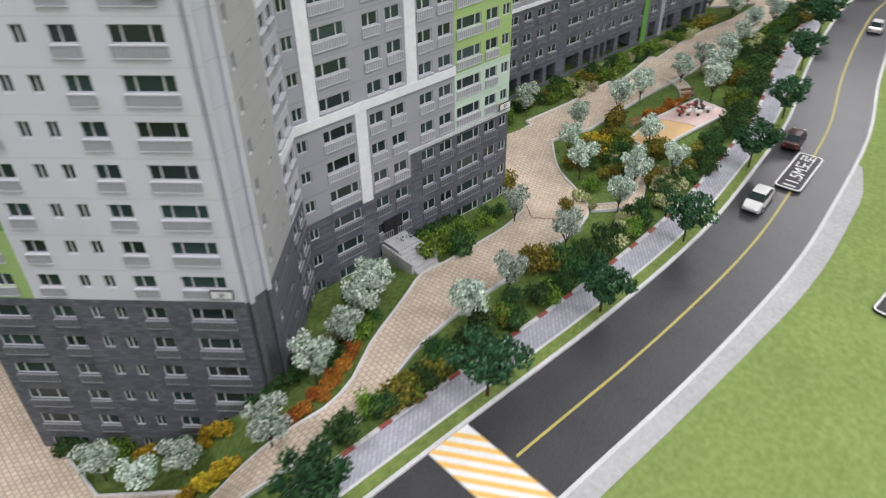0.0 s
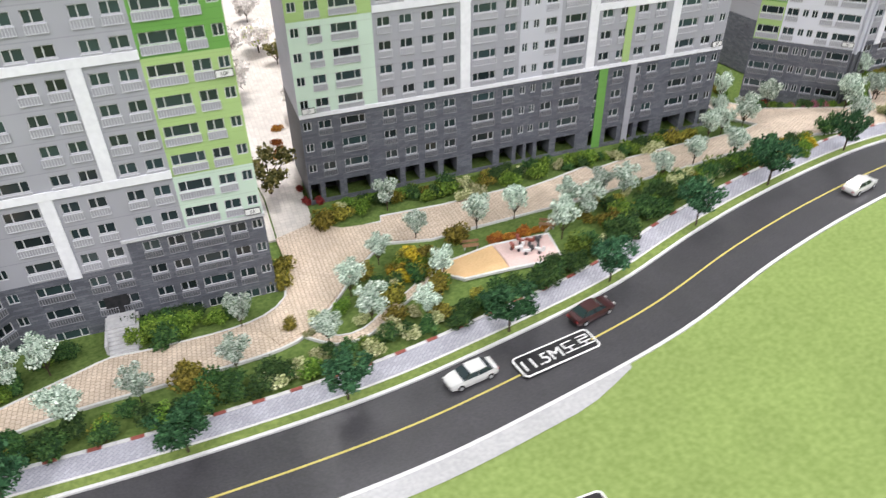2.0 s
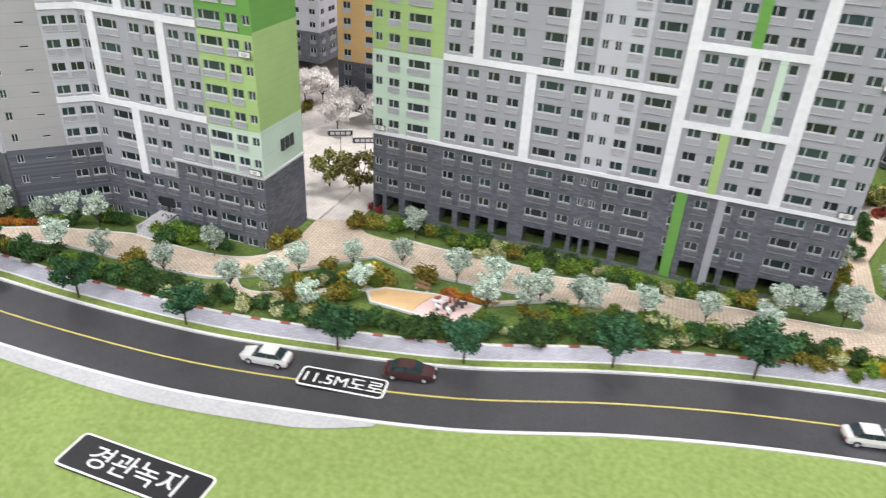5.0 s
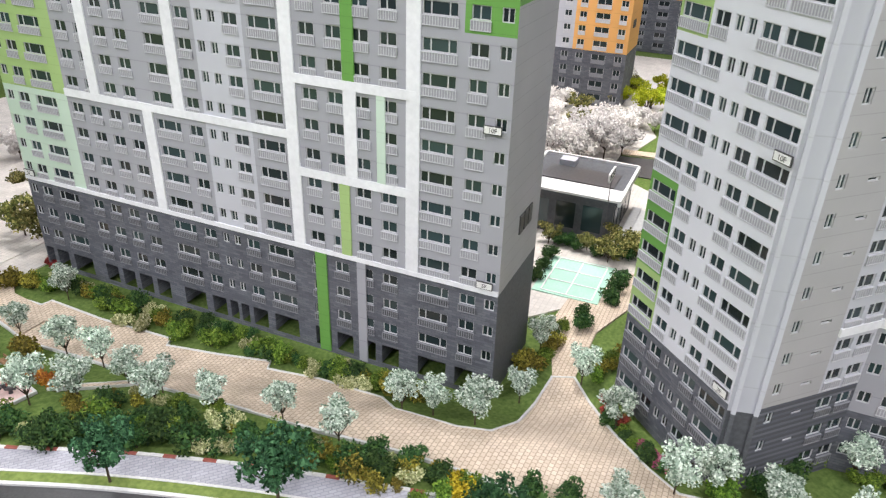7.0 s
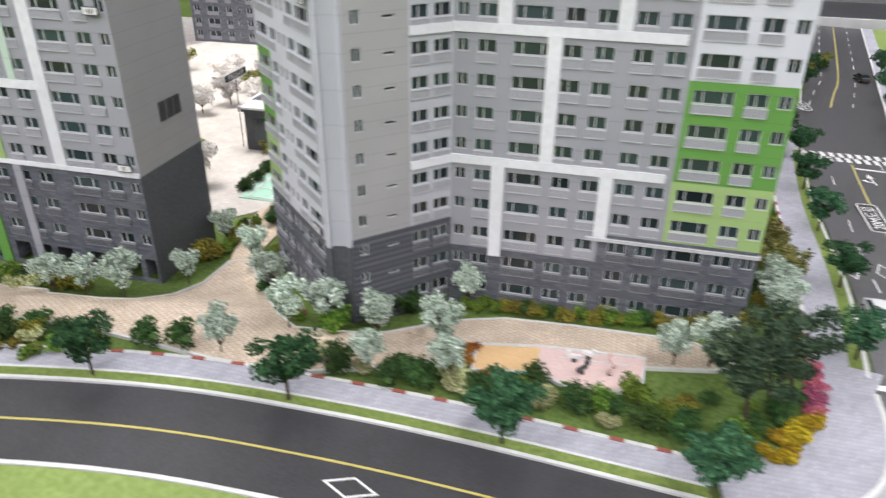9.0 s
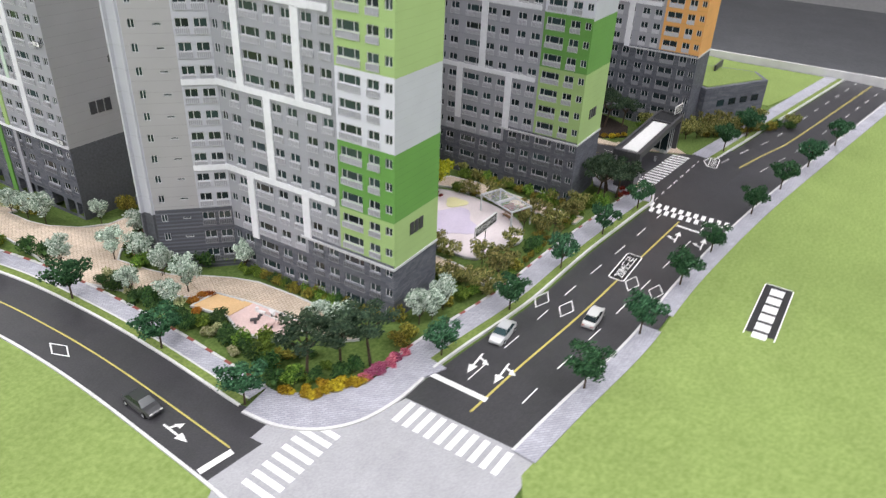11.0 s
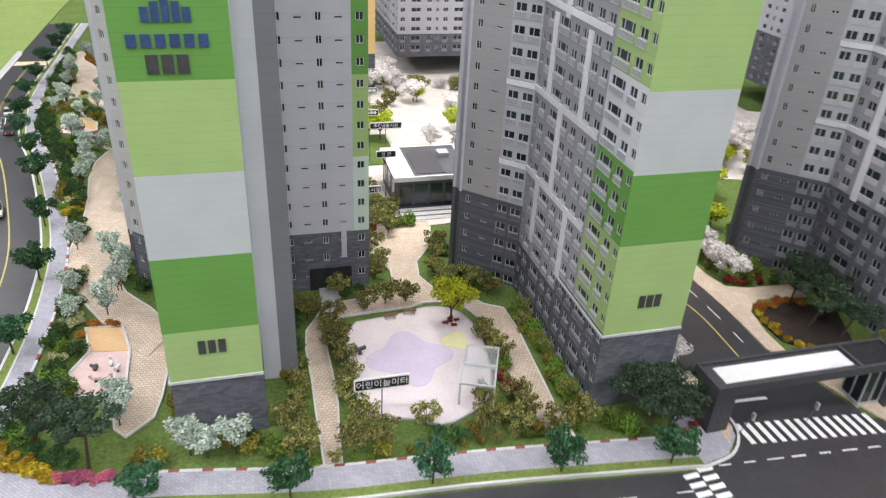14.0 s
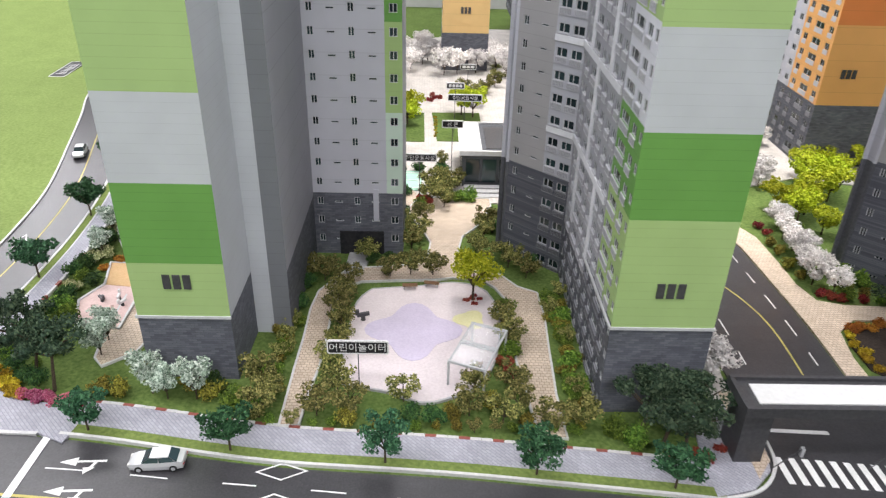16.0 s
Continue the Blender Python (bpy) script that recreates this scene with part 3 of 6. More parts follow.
path("path_b", [(-47.8, 60), (-50.0, 61.2), (-50.1, 65.0), (-51.2, 65.3), (-50.9, 73), (-51.4, 81.9), (-50.3, 82.3), (-51.4, 88), (-52.7, 93.2), (-51.6, 93.6), (-52.4, 99), (-51.6, 106.2), (-49.4, 108.6),
                (-49.0, 114.6), (-50.0, 117.2), (-53.6, 118.4), (-58.1, 118.6), (-62.6, 118.9), (-63.4, 120.9), (-60.4, 123.1), (-57, 125.9), (-52.2, 129.6), (-50.0, 132.2), (-51.0, 136.6), (-52.2, 139.4), (-55.4, 142.6), (-57.2, 145.4),
                (-58.3, 148.7), (-58.5, 154.8), (-58.1, 161.4), (-57.6, 164.7), (-55.1, 167.4), (-53.9, 166.0), (-53.0, 160.4), (-52.6, 152.4), (-52.8, 148.4), (-50.2, 146.4), (-47.2, 141.5), (-45.2, 137), (-44.0, 133.9), (-43.8, 128), (-44.2, 118.2), (-43.9, 112.7), (-43.0, 105.2),
                (-42.8, 96.6), (-43.4, 88.2), (-45.0, 82.0), (-45.1, 75.8), (-44.6, 69.4), (-45.9, 63.9)])
path("plaza_corner", [(-38.6, 51.2), (-41, 52.6), (-44.5, 53.4), (-51, 53), (-52.6, 57.4), (-50.4, 60.5), (-49.9, 64.8), (-48, 68), (-45.2, 68), (-46.2, 63.9), (-41.8, 59.4), (-36.4, 55.8), (-32.8, 53.0), (-31.6, 50.4), (-35.6, 48.8)], "paver_beige", 0.21, "beige paver place where three footpaths meet", False)
path("path_bend_106", [(-55.2, 142.8), (-57.0, 145.5), (-58.1, 149.0), (-56, 153.5), (-53.2, 151), (-53.1, 147.6), (-51.5, 146), (-52.8, 141.2)], "paver_beige", 0.21, "beige paver bend of the footpath", False)
path("path_court_gap", [(-47.8, 60), (-46, 55), (-46.5, 53.2), (-52, 53.2), (-60, 53.2), (-72, 52), (-72, 60), (-60, 57.8), (-50, 57.6)], "paver_pale", 0.09, "pale paver way between two towers", False)
path("court_gap_west", [(-50.9, 30), (-68.4, 30), (-70.5, 52), (-60, 53.0), (-50.9, 53.0)], "paver_pale", 0.08, "pale paver court behind the bent tower", False)
path("court_floor", [(-68.5, 10), (-80, -8), (-102, -14), (-103, -24), (-205, -24), (-205, 60), (-205, 124), (-150, 112), (-140, 116), (-131, 114), (-128, 111.9), (-119, 111.9), (-112, 121), (-100, 124), (-84, 124), (-70, 112)], "paver_pale", 0.07, "pale paver court between the towers", False)
path("path_lower", [(-64, 8.4), (-52.6, 6.9), (-45.6, 6.2), (-39.6, 6.6), (-33.6, 11.6), (-31.4, 10.6), (-36, 2), (-44, -3), (-66, -3)], "paver_beige", 0.12, "beige paver way below the wing")
path("path_c", [(-74.3, 175.0), (-74.3, 166.4), (-74.4, 161.4), (-74.3, 155.2), (-74.7, 151.3), (-76.5, 148), (-77.6, 145.6), (-82.2, 145), (-86.6, 144.2), (-87.9, 141.3), (-88.2, 138), (-87.2, 134.4), (-86, 131), (-84.6, 126.8), (-86.4, 122.4), (-97.4, 122.4), (-97.4, 125), (-95.4, 131.6), (-92.6, 136), (-91.9, 140.4), (-93.2, 144.2), (-96.8, 146.2), (-99, 149.6), (-101.3, 151), (-101.5, 156.2), (-101.2, 162.5), (-101.0, 169.5), (-101.2, 175.4),
                (-98.6, 175.2), (-98.0, 169.6), (-97.5, 165.4), (-97.3, 160.7), (-97.4, 153), (-96.2, 149.9), (-94.6, 148.0), (-91.0, 147.6), (-88.8, 148.2), (-83.9, 148.5), (-79.6, 148.9), (-77.7, 150.6), (-76.8, 155.1), (-76.9, 161.3), (-76.8, 166.2), (-76.3, 170.7), (-76.1, 174.8)])
path("path_gap_106", [(-62.6, 118.9), (-72, 116), (-84, 117), (-86.4, 122), (-86, 126), (-72, 121), (-63.4, 120.9)], "paver_beige", 0.12, "beige paver way between two towers", False)
path("path_drive", [(-132.2, 166), (-131.6, 138), (-128, 112), (-130.4, 112), (-132.8, 128), (-135.0, 134.5), (-135, 142), (-134.8, 148), (-135.6, 151.8), (-138.5, 152.8), (-146, 153.2), (-146, 156.5), (-138, 156), (-135.2, 158.4), (-134.4, 163), (-134.6, 168), (-144, 174), (-138, 181)], "paver_beige", 0.12, "beige paver footway beside the drive", False)
path("path_gate_side", [(-117.4, 180.2), (-119.2, 178), (-119.8, 168.8), (-117.6, 168.8)], "paver_beige", 0.26, "beige pavers beside the gate pier", False)
path("forecourt_strip", [(-116.6, 170), (-119.0, 169), (-118.0, 150), (-116.0, 150)], "paver_pale", 0.12, "pale paved strip beside the drive", False)

walk_play = curve_points([(-32.2, 53.2), (-30.2, 55.4), (-30.3, 58.2), (-32.6, 61.2), (-35.0, 64.4), (-38.6, 67.6)], 1.0)
setting("play_walk", ribbon(walk_play, -0.5, 0.5, 0.14, "paver_beige", 2, 0.3), "narrow beige walk winding to the sand pit", "path")
walk_play2 = curve_points([(-39.0, 80.0), (-40.4, 82.4), (-42.4, 84.6), (-44.8, 86.6)], 1.0)
setting("play_walk_end", ribbon(walk_play2, -0.5, 0.5, 0.14, "paver_beige", 2, 0.3), "narrow beige walk from the play area", "path")
for side, wl in (("a", walk_play), ("b", walk_play2)):
    for d in (-0.55, 0.55):
        setting("play_walk_edging_" + side, ribbon(wl, d - 0.07, d + 0.07, 0.22, "kerb_white", 1, 0.3), "thin white edging of the narrow walk", "trim")

# play areas
oval = curve_points([(-81.2, 150.7), (-80, 152.5), (-79.3, 155.4), (-79.2, 160.2), (-79.1, 165.2), (-79.5, 168.6), (-84.3, 169.8), (-87.4, 171.2), (-90.2, 170.4), (-93.4, 168.2), (-95.4, 163.5), (-96.2, 156.6), (-95.7, 152.7), (-94.2, 149.9), (-91, 148.9), (-86.7, 149.9), (-81.2, 150.7)], 1.2)[:-1]
setting("playground", drape(oval, 0.16, "rubber_white", 0.3), "white and pink rubber playground floor", "playground")
setting("playground_edging", ribbon(oval + [oval[0]], -0.10, 0.10, 0.2, "concrete", 1, 0.3), "pale rim of the playground", "trim")
blob = lambda cx, cy, r, lobes, amp: [(cx + (r + amp * math.cos(lobes * a)) * math.cos(a), cy + (r + amp * math.cos(lobes * a)) * math.sin(a)) for a in [2 * math.pi * k / 40 for k in range(40)]]
setting("play_patch_lilac", drape(blob(-86.4, 159.4, 4.6, 4, 0.9), 0.2, "rubber_lilac", 0.1), "lilac flower-shaped patch of rubber floor", "playground")
setting("play_patch_yellow", drape(blob(-92.8, 157.2, 1.7, 3, 0.3), 0.2, "rubber_yellow", 0.1), "pale yellow patch of rubber floor", "playground")
setting("sand_pit_107", drape([(-38.8, 68.6), (-39.4, 74.4), (-33.6, 73.8), (-34.0, 69.2), (-36.4, 67.6)], 0.16, "sand", 0.3), "sand pit with a white rim", "sand pit")
setting("play_pink_107", drape([(-39.4, 74.5), (-37.6, 80.0), (-32.9, 79.2), (-33.6, 73.9)], 0.16, "rubber_pink", 0.3), "pink rubber play area", "playground")
setting("play_rim_107", ribbon([(-38.8, 68.6), (-39.5, 74.4), (-37.6, 80.1), (-32.8, 79.3), (-33.5, 73.9), (-34.0, 69.2), (-36.4, 67.6), (-38.8, 68.6)], -0.14, 0.14, 0.28, "kerb_white", 1, 0.3), "white rim of the play area", "trim")
setting("sand_pit_106", drape([(-52.6, 147.2), (-53.8, 152.2), (-49.6, 152.4), (-48.6, 147.6)], 0.2, "sand", 0.3), "sand pit with a white rim", "sand pit")
setting("play_pink_106", drape([(-53.8, 152.3), (-54.2, 160.6), (-49.6, 160.2), (-48.2, 156), (-49.6, 152.5)], 0.2, "rubber_pink", 0.3), "pink rubber play area", "playground")
setting("play_rim_106", ribbon([(-52.6, 147.2), (-53.9, 152.2), (-54.3, 160.7), (-49.5, 160.3), (-48.1, 156), (-49.6, 152.4), (-48.5, 147.6), (-52.6, 147.2)], -0.14, 0.14, 0.32, "kerb_white", 1, 0.3), "white rim of the play area", "trim")
setting("badminton_court", drape([(-77.4, 112.0), (-86.6, 112.0), (-86.6, 119.8), (-77.4, 119.8)], 0.2, "court_mint", 0.2), "mint green badminton court with white lines", "court")
bu = Build()
for cx in (-86.2, -83.4, -80.6, -77.8):
    bu.box(cx - .08, 113, -1.7, cx + .08, 119, land(cx, 116) + 0.24, "paint_white")
for cy in (113, 116, 119):
    bu.box(-86.2, cy - .08, -1.7, -77.8, cy + .08, land(-84, cy) + 0.24, "paint_white")
setting("court_lines", bu, "white lines of the badminton court", "marking")

# ---- towers ----
GLASS = {"L": 2.9, "M": 1.5, "S": 0.95, "T": 0.75, "V": 1.0}
WIDE = {"L": 4.3, "M": 2.7, "S": 1.7, "T": 1.5, "V": 2.4, "-": 0.5}


def window_mesh(kind):
    """Frame and panes of a sliding window; local x along the wall, y out of it, z up from the storey's floor."""
    w = GLASS[kind] / 2
    z0, z1 = (1.0, 2.05) if kind != "V" else (1.25, 1.55)
    bu = Build()
    bu.face([(-w, -0.16, z0), (w, -0.16, z0), (w, -0.16, z1), (-w, -0.16, z1)], "glass_dark")
    t, d0, d1 = 0.07, -0.17, -0.08
    bu.box(-w, d0, z0, w, d1, z0 + t, "frame_grey"), bu.box(-w, d0, z1 - t, w, d1, z1, "frame_grey")
    bu.box(-w, d0, z0, -w + t, d1, z1, "frame_grey"), bu.box(w - t, d0, z0, w, d1, z1, "frame_grey")
    for x in {"L": (-0.75, 0.75), "M": (0.1,), "S": (0.0,), "T": (0.0,), "V": ()}[kind]:
        bu.box(x - 0.045, d0, z0, x + 0.045, d1 - 0.02, z1, "frame_grey")
    return bu.mesh("window_" + kind)


def railing_mesh(kind, mat="rail_white", back="wall_grey"):
    w = GLASS[kind] / 2 + 0.06
    bu = Build()
    bu.box(-w, 0.0, 0.93, w, 0.14, 0.99, mat), bu.box(-w, 0.0, 0.24, w, 0.14, 0.30, mat)
    bu.box(-w, 0.07, 0.30, w, 0.085, 0.93, back)
    c = int(w * 2 / 0.22)
    for k in range(c + 1):
        x = -w + 0.03 + (2 * w - 0.06) * k / c
        bu.box(x - 0.03, 0.09, 0.30, x + 0.03, 0.13, 0.93, mat)
    return bu.mesh("railing_" + kind)


WIN = {k: window_mesh(k) for k in GLASS}
RAIL = {k: railing_mesh(k) for k in "LM"}
RAIL_DARK = {k: railing_mesh(k, "rail_dark", "slate_plain") for k in "LM"}


def facade(tower, name, p0, p1, bays, zones, z_floor, z_dark, z_top, z_foot, pieces=True, label="", piloti=(), white=()):
    """One wall of a tower from p0 to p1 (outside on the right hand), with a hole for each window.
    bays: window kinds from p0 on, '|' a blank strip; zones(s, z): the paint there; floors at z_floor + k * STEP."""
    o = tower["at"]
    p0, p1 = np.array(p0, float), np.array(p1, float)
    length = np.linalg.norm(p1 - p0)
    ux, uy = (p1 - p0) / length
    nx_, ny_ = uy, -ux
    rz = math.degrees(math.atan2(-nx_, ny_))
    raw = [WIDE.get(c, 1.2) for c in bays]
    fac = length / sum(raw)
    P = lambda s, z, d=0.0: (p0[0] + ux * s + nx_ * d, p0[1] + uy * s + ny_ * d, z)
    bu = Build()
    k0 = math.floor((z_foot - z_floor) / STEP)
    rest = Build()
    k = k0
    while z_floor + k * STEP < z_top - 0.5:
        zf = z_floor + k * STEP
        a, b = max(zf, z_foot), min(zf + STEP, z_top)
        s = 0.0
        for c, w in zip(bays, raw):
            w *= fac
            mid = s + w / 2
            mat = zones(mid, (a + b) / 2)
            dark = mat in ("slate", "slate_plain")
            solid = [(s, s + w, a, b)]
            if c in piloti and zf < z_foot + 1.2 * STEP and zf + STEP > z_foot + 1.5 and zf - z_foot < 0.9:
                g, z1 = w * 0.36, zf + 2.1
                for q0, q1, h0, h1 in ((s, mid - g, a, b), (mid + g, s + w, a, b), (mid - g, mid + g, z1, b)):
                    bu.face([P(q0, h0), P(q1, h0), P(q1, h1), P(q0, h1)], mat)
                for side in (mid - g, mid + g):
                    bu.face([P(side, a), P(side, a, -2.4), P(side, z1, -2.4), P(side, z1)], mat)
                bu.face([P(mid - g, z1), P(mid + g, z1), P(mid + g, z1, -2.4), P(mid - g, z1, -2.4)], mat)
                # back of the recess, painted black for its inner shade
                bu.face([P(mid - g, a, -2.4), P(mid + g, a, -2.4), P(mid + g, z1, -2.4), P(mid - g, z1, -2.4)], "opening_shade")
            elif c in GLASS and zf > z_foot - 0.3 and zf + STEP <= z_top + 0.1:
                g = min(GLASS[c] / 2, w * 0.46)
                h0, h1 = (zf + 1.0, zf + 2.05) if c != "V" else (zf + 1.25, zf + 1.55)
                for q0, q1, e0, e1 in ((s, mid - g, a, b), (mid + g, s + w, a, b), (mid - g, mid + g, a, h0), (mid - g, mid + g, h1, b)):
                    bu.face([P(q0, e0), P(q1, e0), P(q1, e1), P(q0, e1)], mat)
                for q in ([P(mid - g, h0), P(mid - g, h1), P(mid - g, h1, -.2), P(mid - g, h0, -.2)], [P(mid + g, h0), P(mid + g, h0, -.2), P(mid + g, h1, -.2), P(mid + g, h1)],
                          [P(mid - g, h0), P(mid - g, h0, -.2), P(mid + g, h0, -.2), P(mid + g, h0)], [P(mid - g, h1), P(mid + g, h1), P(mid + g, h1, -.2), P(mid - g, h1, -.2)]):
                    bu.face(q, mat)
                at = np.array(P(mid, zf)) - o
                if pieces:
                    ob = place("window", WIN[c], tower["root"], at, rz)
                    if c in RAIL:
                        rail = place("railing", (RAIL_DARK if dark else RAIL)[c], ob)
                        rail.matrix_basis = Matrix.Identity(4)
                else:
                    rest.face([P(mid - g, h0, -.14), P(mid + g, h0, -.14), P(mid + g, h1, -.14), P(mid - g, h1, -.14)], "glass_dark")
                    for q in ((-g, -g + .12), (g - .12, g), (-.06, .06)):
                        rest.face([P(mid + q[0], h0, -.1), P(mid + q[1], h0, -.1), P(mid + q[1], h1, -.1), P(mid + q[0], h1, -.1)], "frame_grey")
                    if c in RAIL:
                        rest.face([P(mid - g, zf + .2, .1), P(mid + g, zf + .2, .1), P(mid + g, zf + 1, .1), P(mid - g, zf + 1, .1)], "rail_dark" if dark else "rail_white")
                        rest.face([P(mid - g, zf + 1, .1), P(mid + g, zf + 1, .1), P(mid + g, zf + 1, 0), P(mid - g, zf + 1, 0)], "rail_dark" if dark else "rail_white")
            else:
                bu.face([P(s, a), P(s + w, a), P(s + w, b), P(s, b)], mat)
            s += w
        k += 1
    part(name, bu, tower["root"], o)
    if rest.f:
        tagged(part("glazing", rest, tower["root"], o), kind="stuff")
    # raised white bands: (s0, s1, z0, z1, paint)
    for s0, s1, z0, z1, mat in white:
        b2 = Build()
        d = 0.18 if s1 - s0 > z1 - z0 else 0.15
        q = [P(s0, z0, d), P(s1, z0, d), P(s1, z1, d), P(s0, z1, d)]
        r = [P(s0, z0, -.02), P(s1, z0, -.02), P(s1, z1, -.02), P(s0, z1, -.02)]
        b2.face(q, mat)
        for i in range(4):
            j = (i + 1) % 4
            b2.face([r[i], r[j], q[j], q[i]], mat)
        part("facade_band", b2, tower["root"], o)
    return P


def tower(label, at):
    root = thing("apartment_tower", at, label, "tower", "apartment towers", "")
    return {"root": root, "at": np.array(at, float)}


def plain_wall(t, name, p0, p1, spans):
    """A wall without windows; spans: (z0, z1, paint) from the foot up."""
    bu = Build()
    for z0, z1, mat in spans:
        bu.face([(*p0, z0), (*p1, z0), (*p1, z1), (*p0, z1)], mat)
    part(name, bu, t["root"], t["at"])


def roof(t, poly, z):
    bu = Build()
    area2 = sum(poly[k][0] * poly[(k + 1) % len(poly)][1] - poly[(k + 1) % len(poly)][0] * poly[k][1] for k in range(len(poly)))
    poly = poly if area2 > 0 else poly[::-1]
    bu.prism(poly, z - 0.5, z + 1.0, "wall_light", "concrete")
    part("roof", bu, t["root"], t["at"])


def floor_sign(t, x, y, z, rz, text):
    """A small storey plate on a corner."""
    bu = Build()
    bu.box(-0.75, 0, -0.35, 0.75, 0.12, 0.35, "metal_dark")
    bu.box(-0.68, 0.12, -0.28, 0.68, 0.14, 0.28, "paint_white")
    o = place("storey_plate", bu.mesh("storey_plate"), t["root"], np.array((x, y, z)) - t["at"], rz)
    letters(text, 0.5, "metal_dark", o, (0, 0.15, -0.18), (90, 0, 180))
    return o


def letters(text, size, mat, parent, at, rot):
    """Flat lettering, centred, as a mesh."""
    cu = bpy.data.curves.new("lettering", "FONT")
    cu.body, cu.size, cu.align_x, cu.extrude = text, size * U, "CENTER", 0.01 * U
    tmp = bpy.data.objects.new("lettering", cu)
    scene.collection.objects.link(tmp)
    bpy.context.view_layer.update()
    me = bpy.data.meshes.new_from_object(tmp.evaluated_get(bpy.context.evaluated_depsgraph_get()))
    bpy.data.objects.remove(tmp)
    me.materials.clear()
    me.materials.append(MATS[mat])
    ob = new("lettering", me)
    ob.parent = parent
    ob.matrix_basis = pose(*[c * U for c in at], *rot)
    return ob


def gable_bars(t, x0, x1, y, z, height=1.5):
    """The block number on a gable, as three plain dark bars."""
    w = (x1 - x0) / 3
    for k in range(3):
        bu = Build()
        bu.box(x0 + w * k + 0.12, y, z - height / 2, x0 + w * (k + 1) - 0.12, y + 0.12, z + height / 2, "metal_dark")
        part("number_bar", bu, t["root"], t["at"])


TOP = 63.0


def v_tower(label, gx, gy, z_dark, z_step, z_flank, z_floor, foot, length, bands, zones, gable, depth=9.4, wing=13.0, near=True, wing_dark=None, split=0.47, windowed=True, wing_zone=None, flank=5.4, bays="SM-LMM-MMLMS", rear_wing=11.5):
    """A bent tower: a slab along y whose gable corner is (gx, gy), a flank at 45 degrees and a wing in front of it."""
    t = tower(label, (gx - 4, gy - 12, foot))
    o = t["at"]
    y0 = gy - length
    r = math.sqrt(0.5)
    j = (gx, y0)
    fw = 4.0 if windowed else 0.0
    f1 = (gx + fw * r, y0 - fw * r)
    f2 = (f1[0] + flank * r, f1[1] - flank * r)
    c1 = (f2[0] + 0.5, f2[1] - 2.2)
    w2 = (c1[0] - wing * r, c1[1] - wing * r)
    zs = zones
    ps = length * split
    main_zone = lambda s, z: ("slate" if z < (z_dark if s > ps else z_step) else zs(s, z))
    facade(t, "front_wall", j, (gx, gy), bays, main_zone, z_floor, z_dark, TOP, foot, near, white=bands)
    if windowed:
        fl = lambda s, z: "slate" if z < z_flank else "wall_light"
        wb = [(0.0, 4.0, z, z + 0.7, "band_white") for z in sorted({b[2] for b in bands if b[1] - b[0] > 6})]
        facade(t, "side_wall", f1, j, "MM", fl, z_floor, z_dark, TOP, foot, near, white=wb)
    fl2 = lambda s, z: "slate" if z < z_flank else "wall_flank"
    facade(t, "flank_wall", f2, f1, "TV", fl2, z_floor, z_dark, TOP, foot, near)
    # corner shafts
    plain_wall(t, "shaft_wall", c1, f2, [(foot, z_flank, "slate_plain"), (z_flank, TOP, "wall_light")])
    wd = z_flank if wing_dark is None else wing_dark
    wz = wing_zone or (lambda s, z: "wall_white")
    facade(t, "wing_wall", w2, c1, "LMTTML", lambda s, z: "slate" if z < wd else wz(s, z), z_floor, wd, TOP, foot, near)
    for s_, d_ in ((0.2, 0.42), (0.9, 0.3)):
        q = (c1[0] + (f2[0] - c1[0]) * s_, c1[1] + (f2[1] - c1[1]) * s_)
        bu = Build()
        bu.box(q[0] - 0.1, q[1] - 0.16, foot, q[0] + d_, q[1] + 0.16, wd, "slate_plain")
        bu.box(q[0] - 0.1, q[1] - 0.16, wd, q[0] + d_, q[1] + 0.16, TOP, "wall_light")
        part("downpipe", bu, t["root"], o)
    # wing's far end and backs
    dpt = 9.0
    w3 = (w2[0] - dpt * r, w2[1] + dpt * r)
    plain_wall(t, "wing_end", w3, w2, [(foot, wd, "slate_plain"), (wd, TOP, "wall_gable")])
    g2 = (gx - depth, gy)
    plain_wall(t, "gable_wall", (gx, gy), g2, [(foot, z_dark, "slate")] + gable)
    b1 = (gx - depth, gy - 8.5)
    b2 = (b1[0] - 3.8, b1[1])
    plain_wall(t, "rear_wall", g2, b1, [(foot, z_dark, "slate"), (z_dark, TOP, "wall_gable")])
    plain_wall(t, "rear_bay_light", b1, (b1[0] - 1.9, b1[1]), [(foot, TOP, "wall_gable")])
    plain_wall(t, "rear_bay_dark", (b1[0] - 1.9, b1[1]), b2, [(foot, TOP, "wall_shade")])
    e1 = (b2[0], gy - 27.5)
    plain_wall(t, "rear_long_wall", b2, e1, [(foot, z_dark, "slate"), (z_dark, TOP, "wall_grey")])
    e2 = (e1[0] - rear_wing, e1[1])
    rear = lambda s, z: "slate" if z < z_dark + 0.9 else ("wall_light" if s < 9.0 else ("wall_pale" if z < 18 else "wall_lime" if z < 29 else "wall_green"))
    facade(t, "rear_wing_wall", e1, e2, "TVTVS" if rear_wing > 5 else "T", rear, z_floor, z_dark, TOP, foot, near)
    e3 = (e2[0], e2[1] - 12)
    plain_wall(t, "rear_wing_end", e2, e3, [(foot, z_dark, "slate"), (z_dark, TOP, "wall_grey")])
    plain_wall(t, "rear_wing_back", e3, w3, [(foot, z_dark, "slate"), (z_dark, TOP, "wall_grey")])
    roof(t, [(gx, gy), g2, b1, b2, e1, e2, e3, w3, w2, c1, f2, f1, j], TOP)
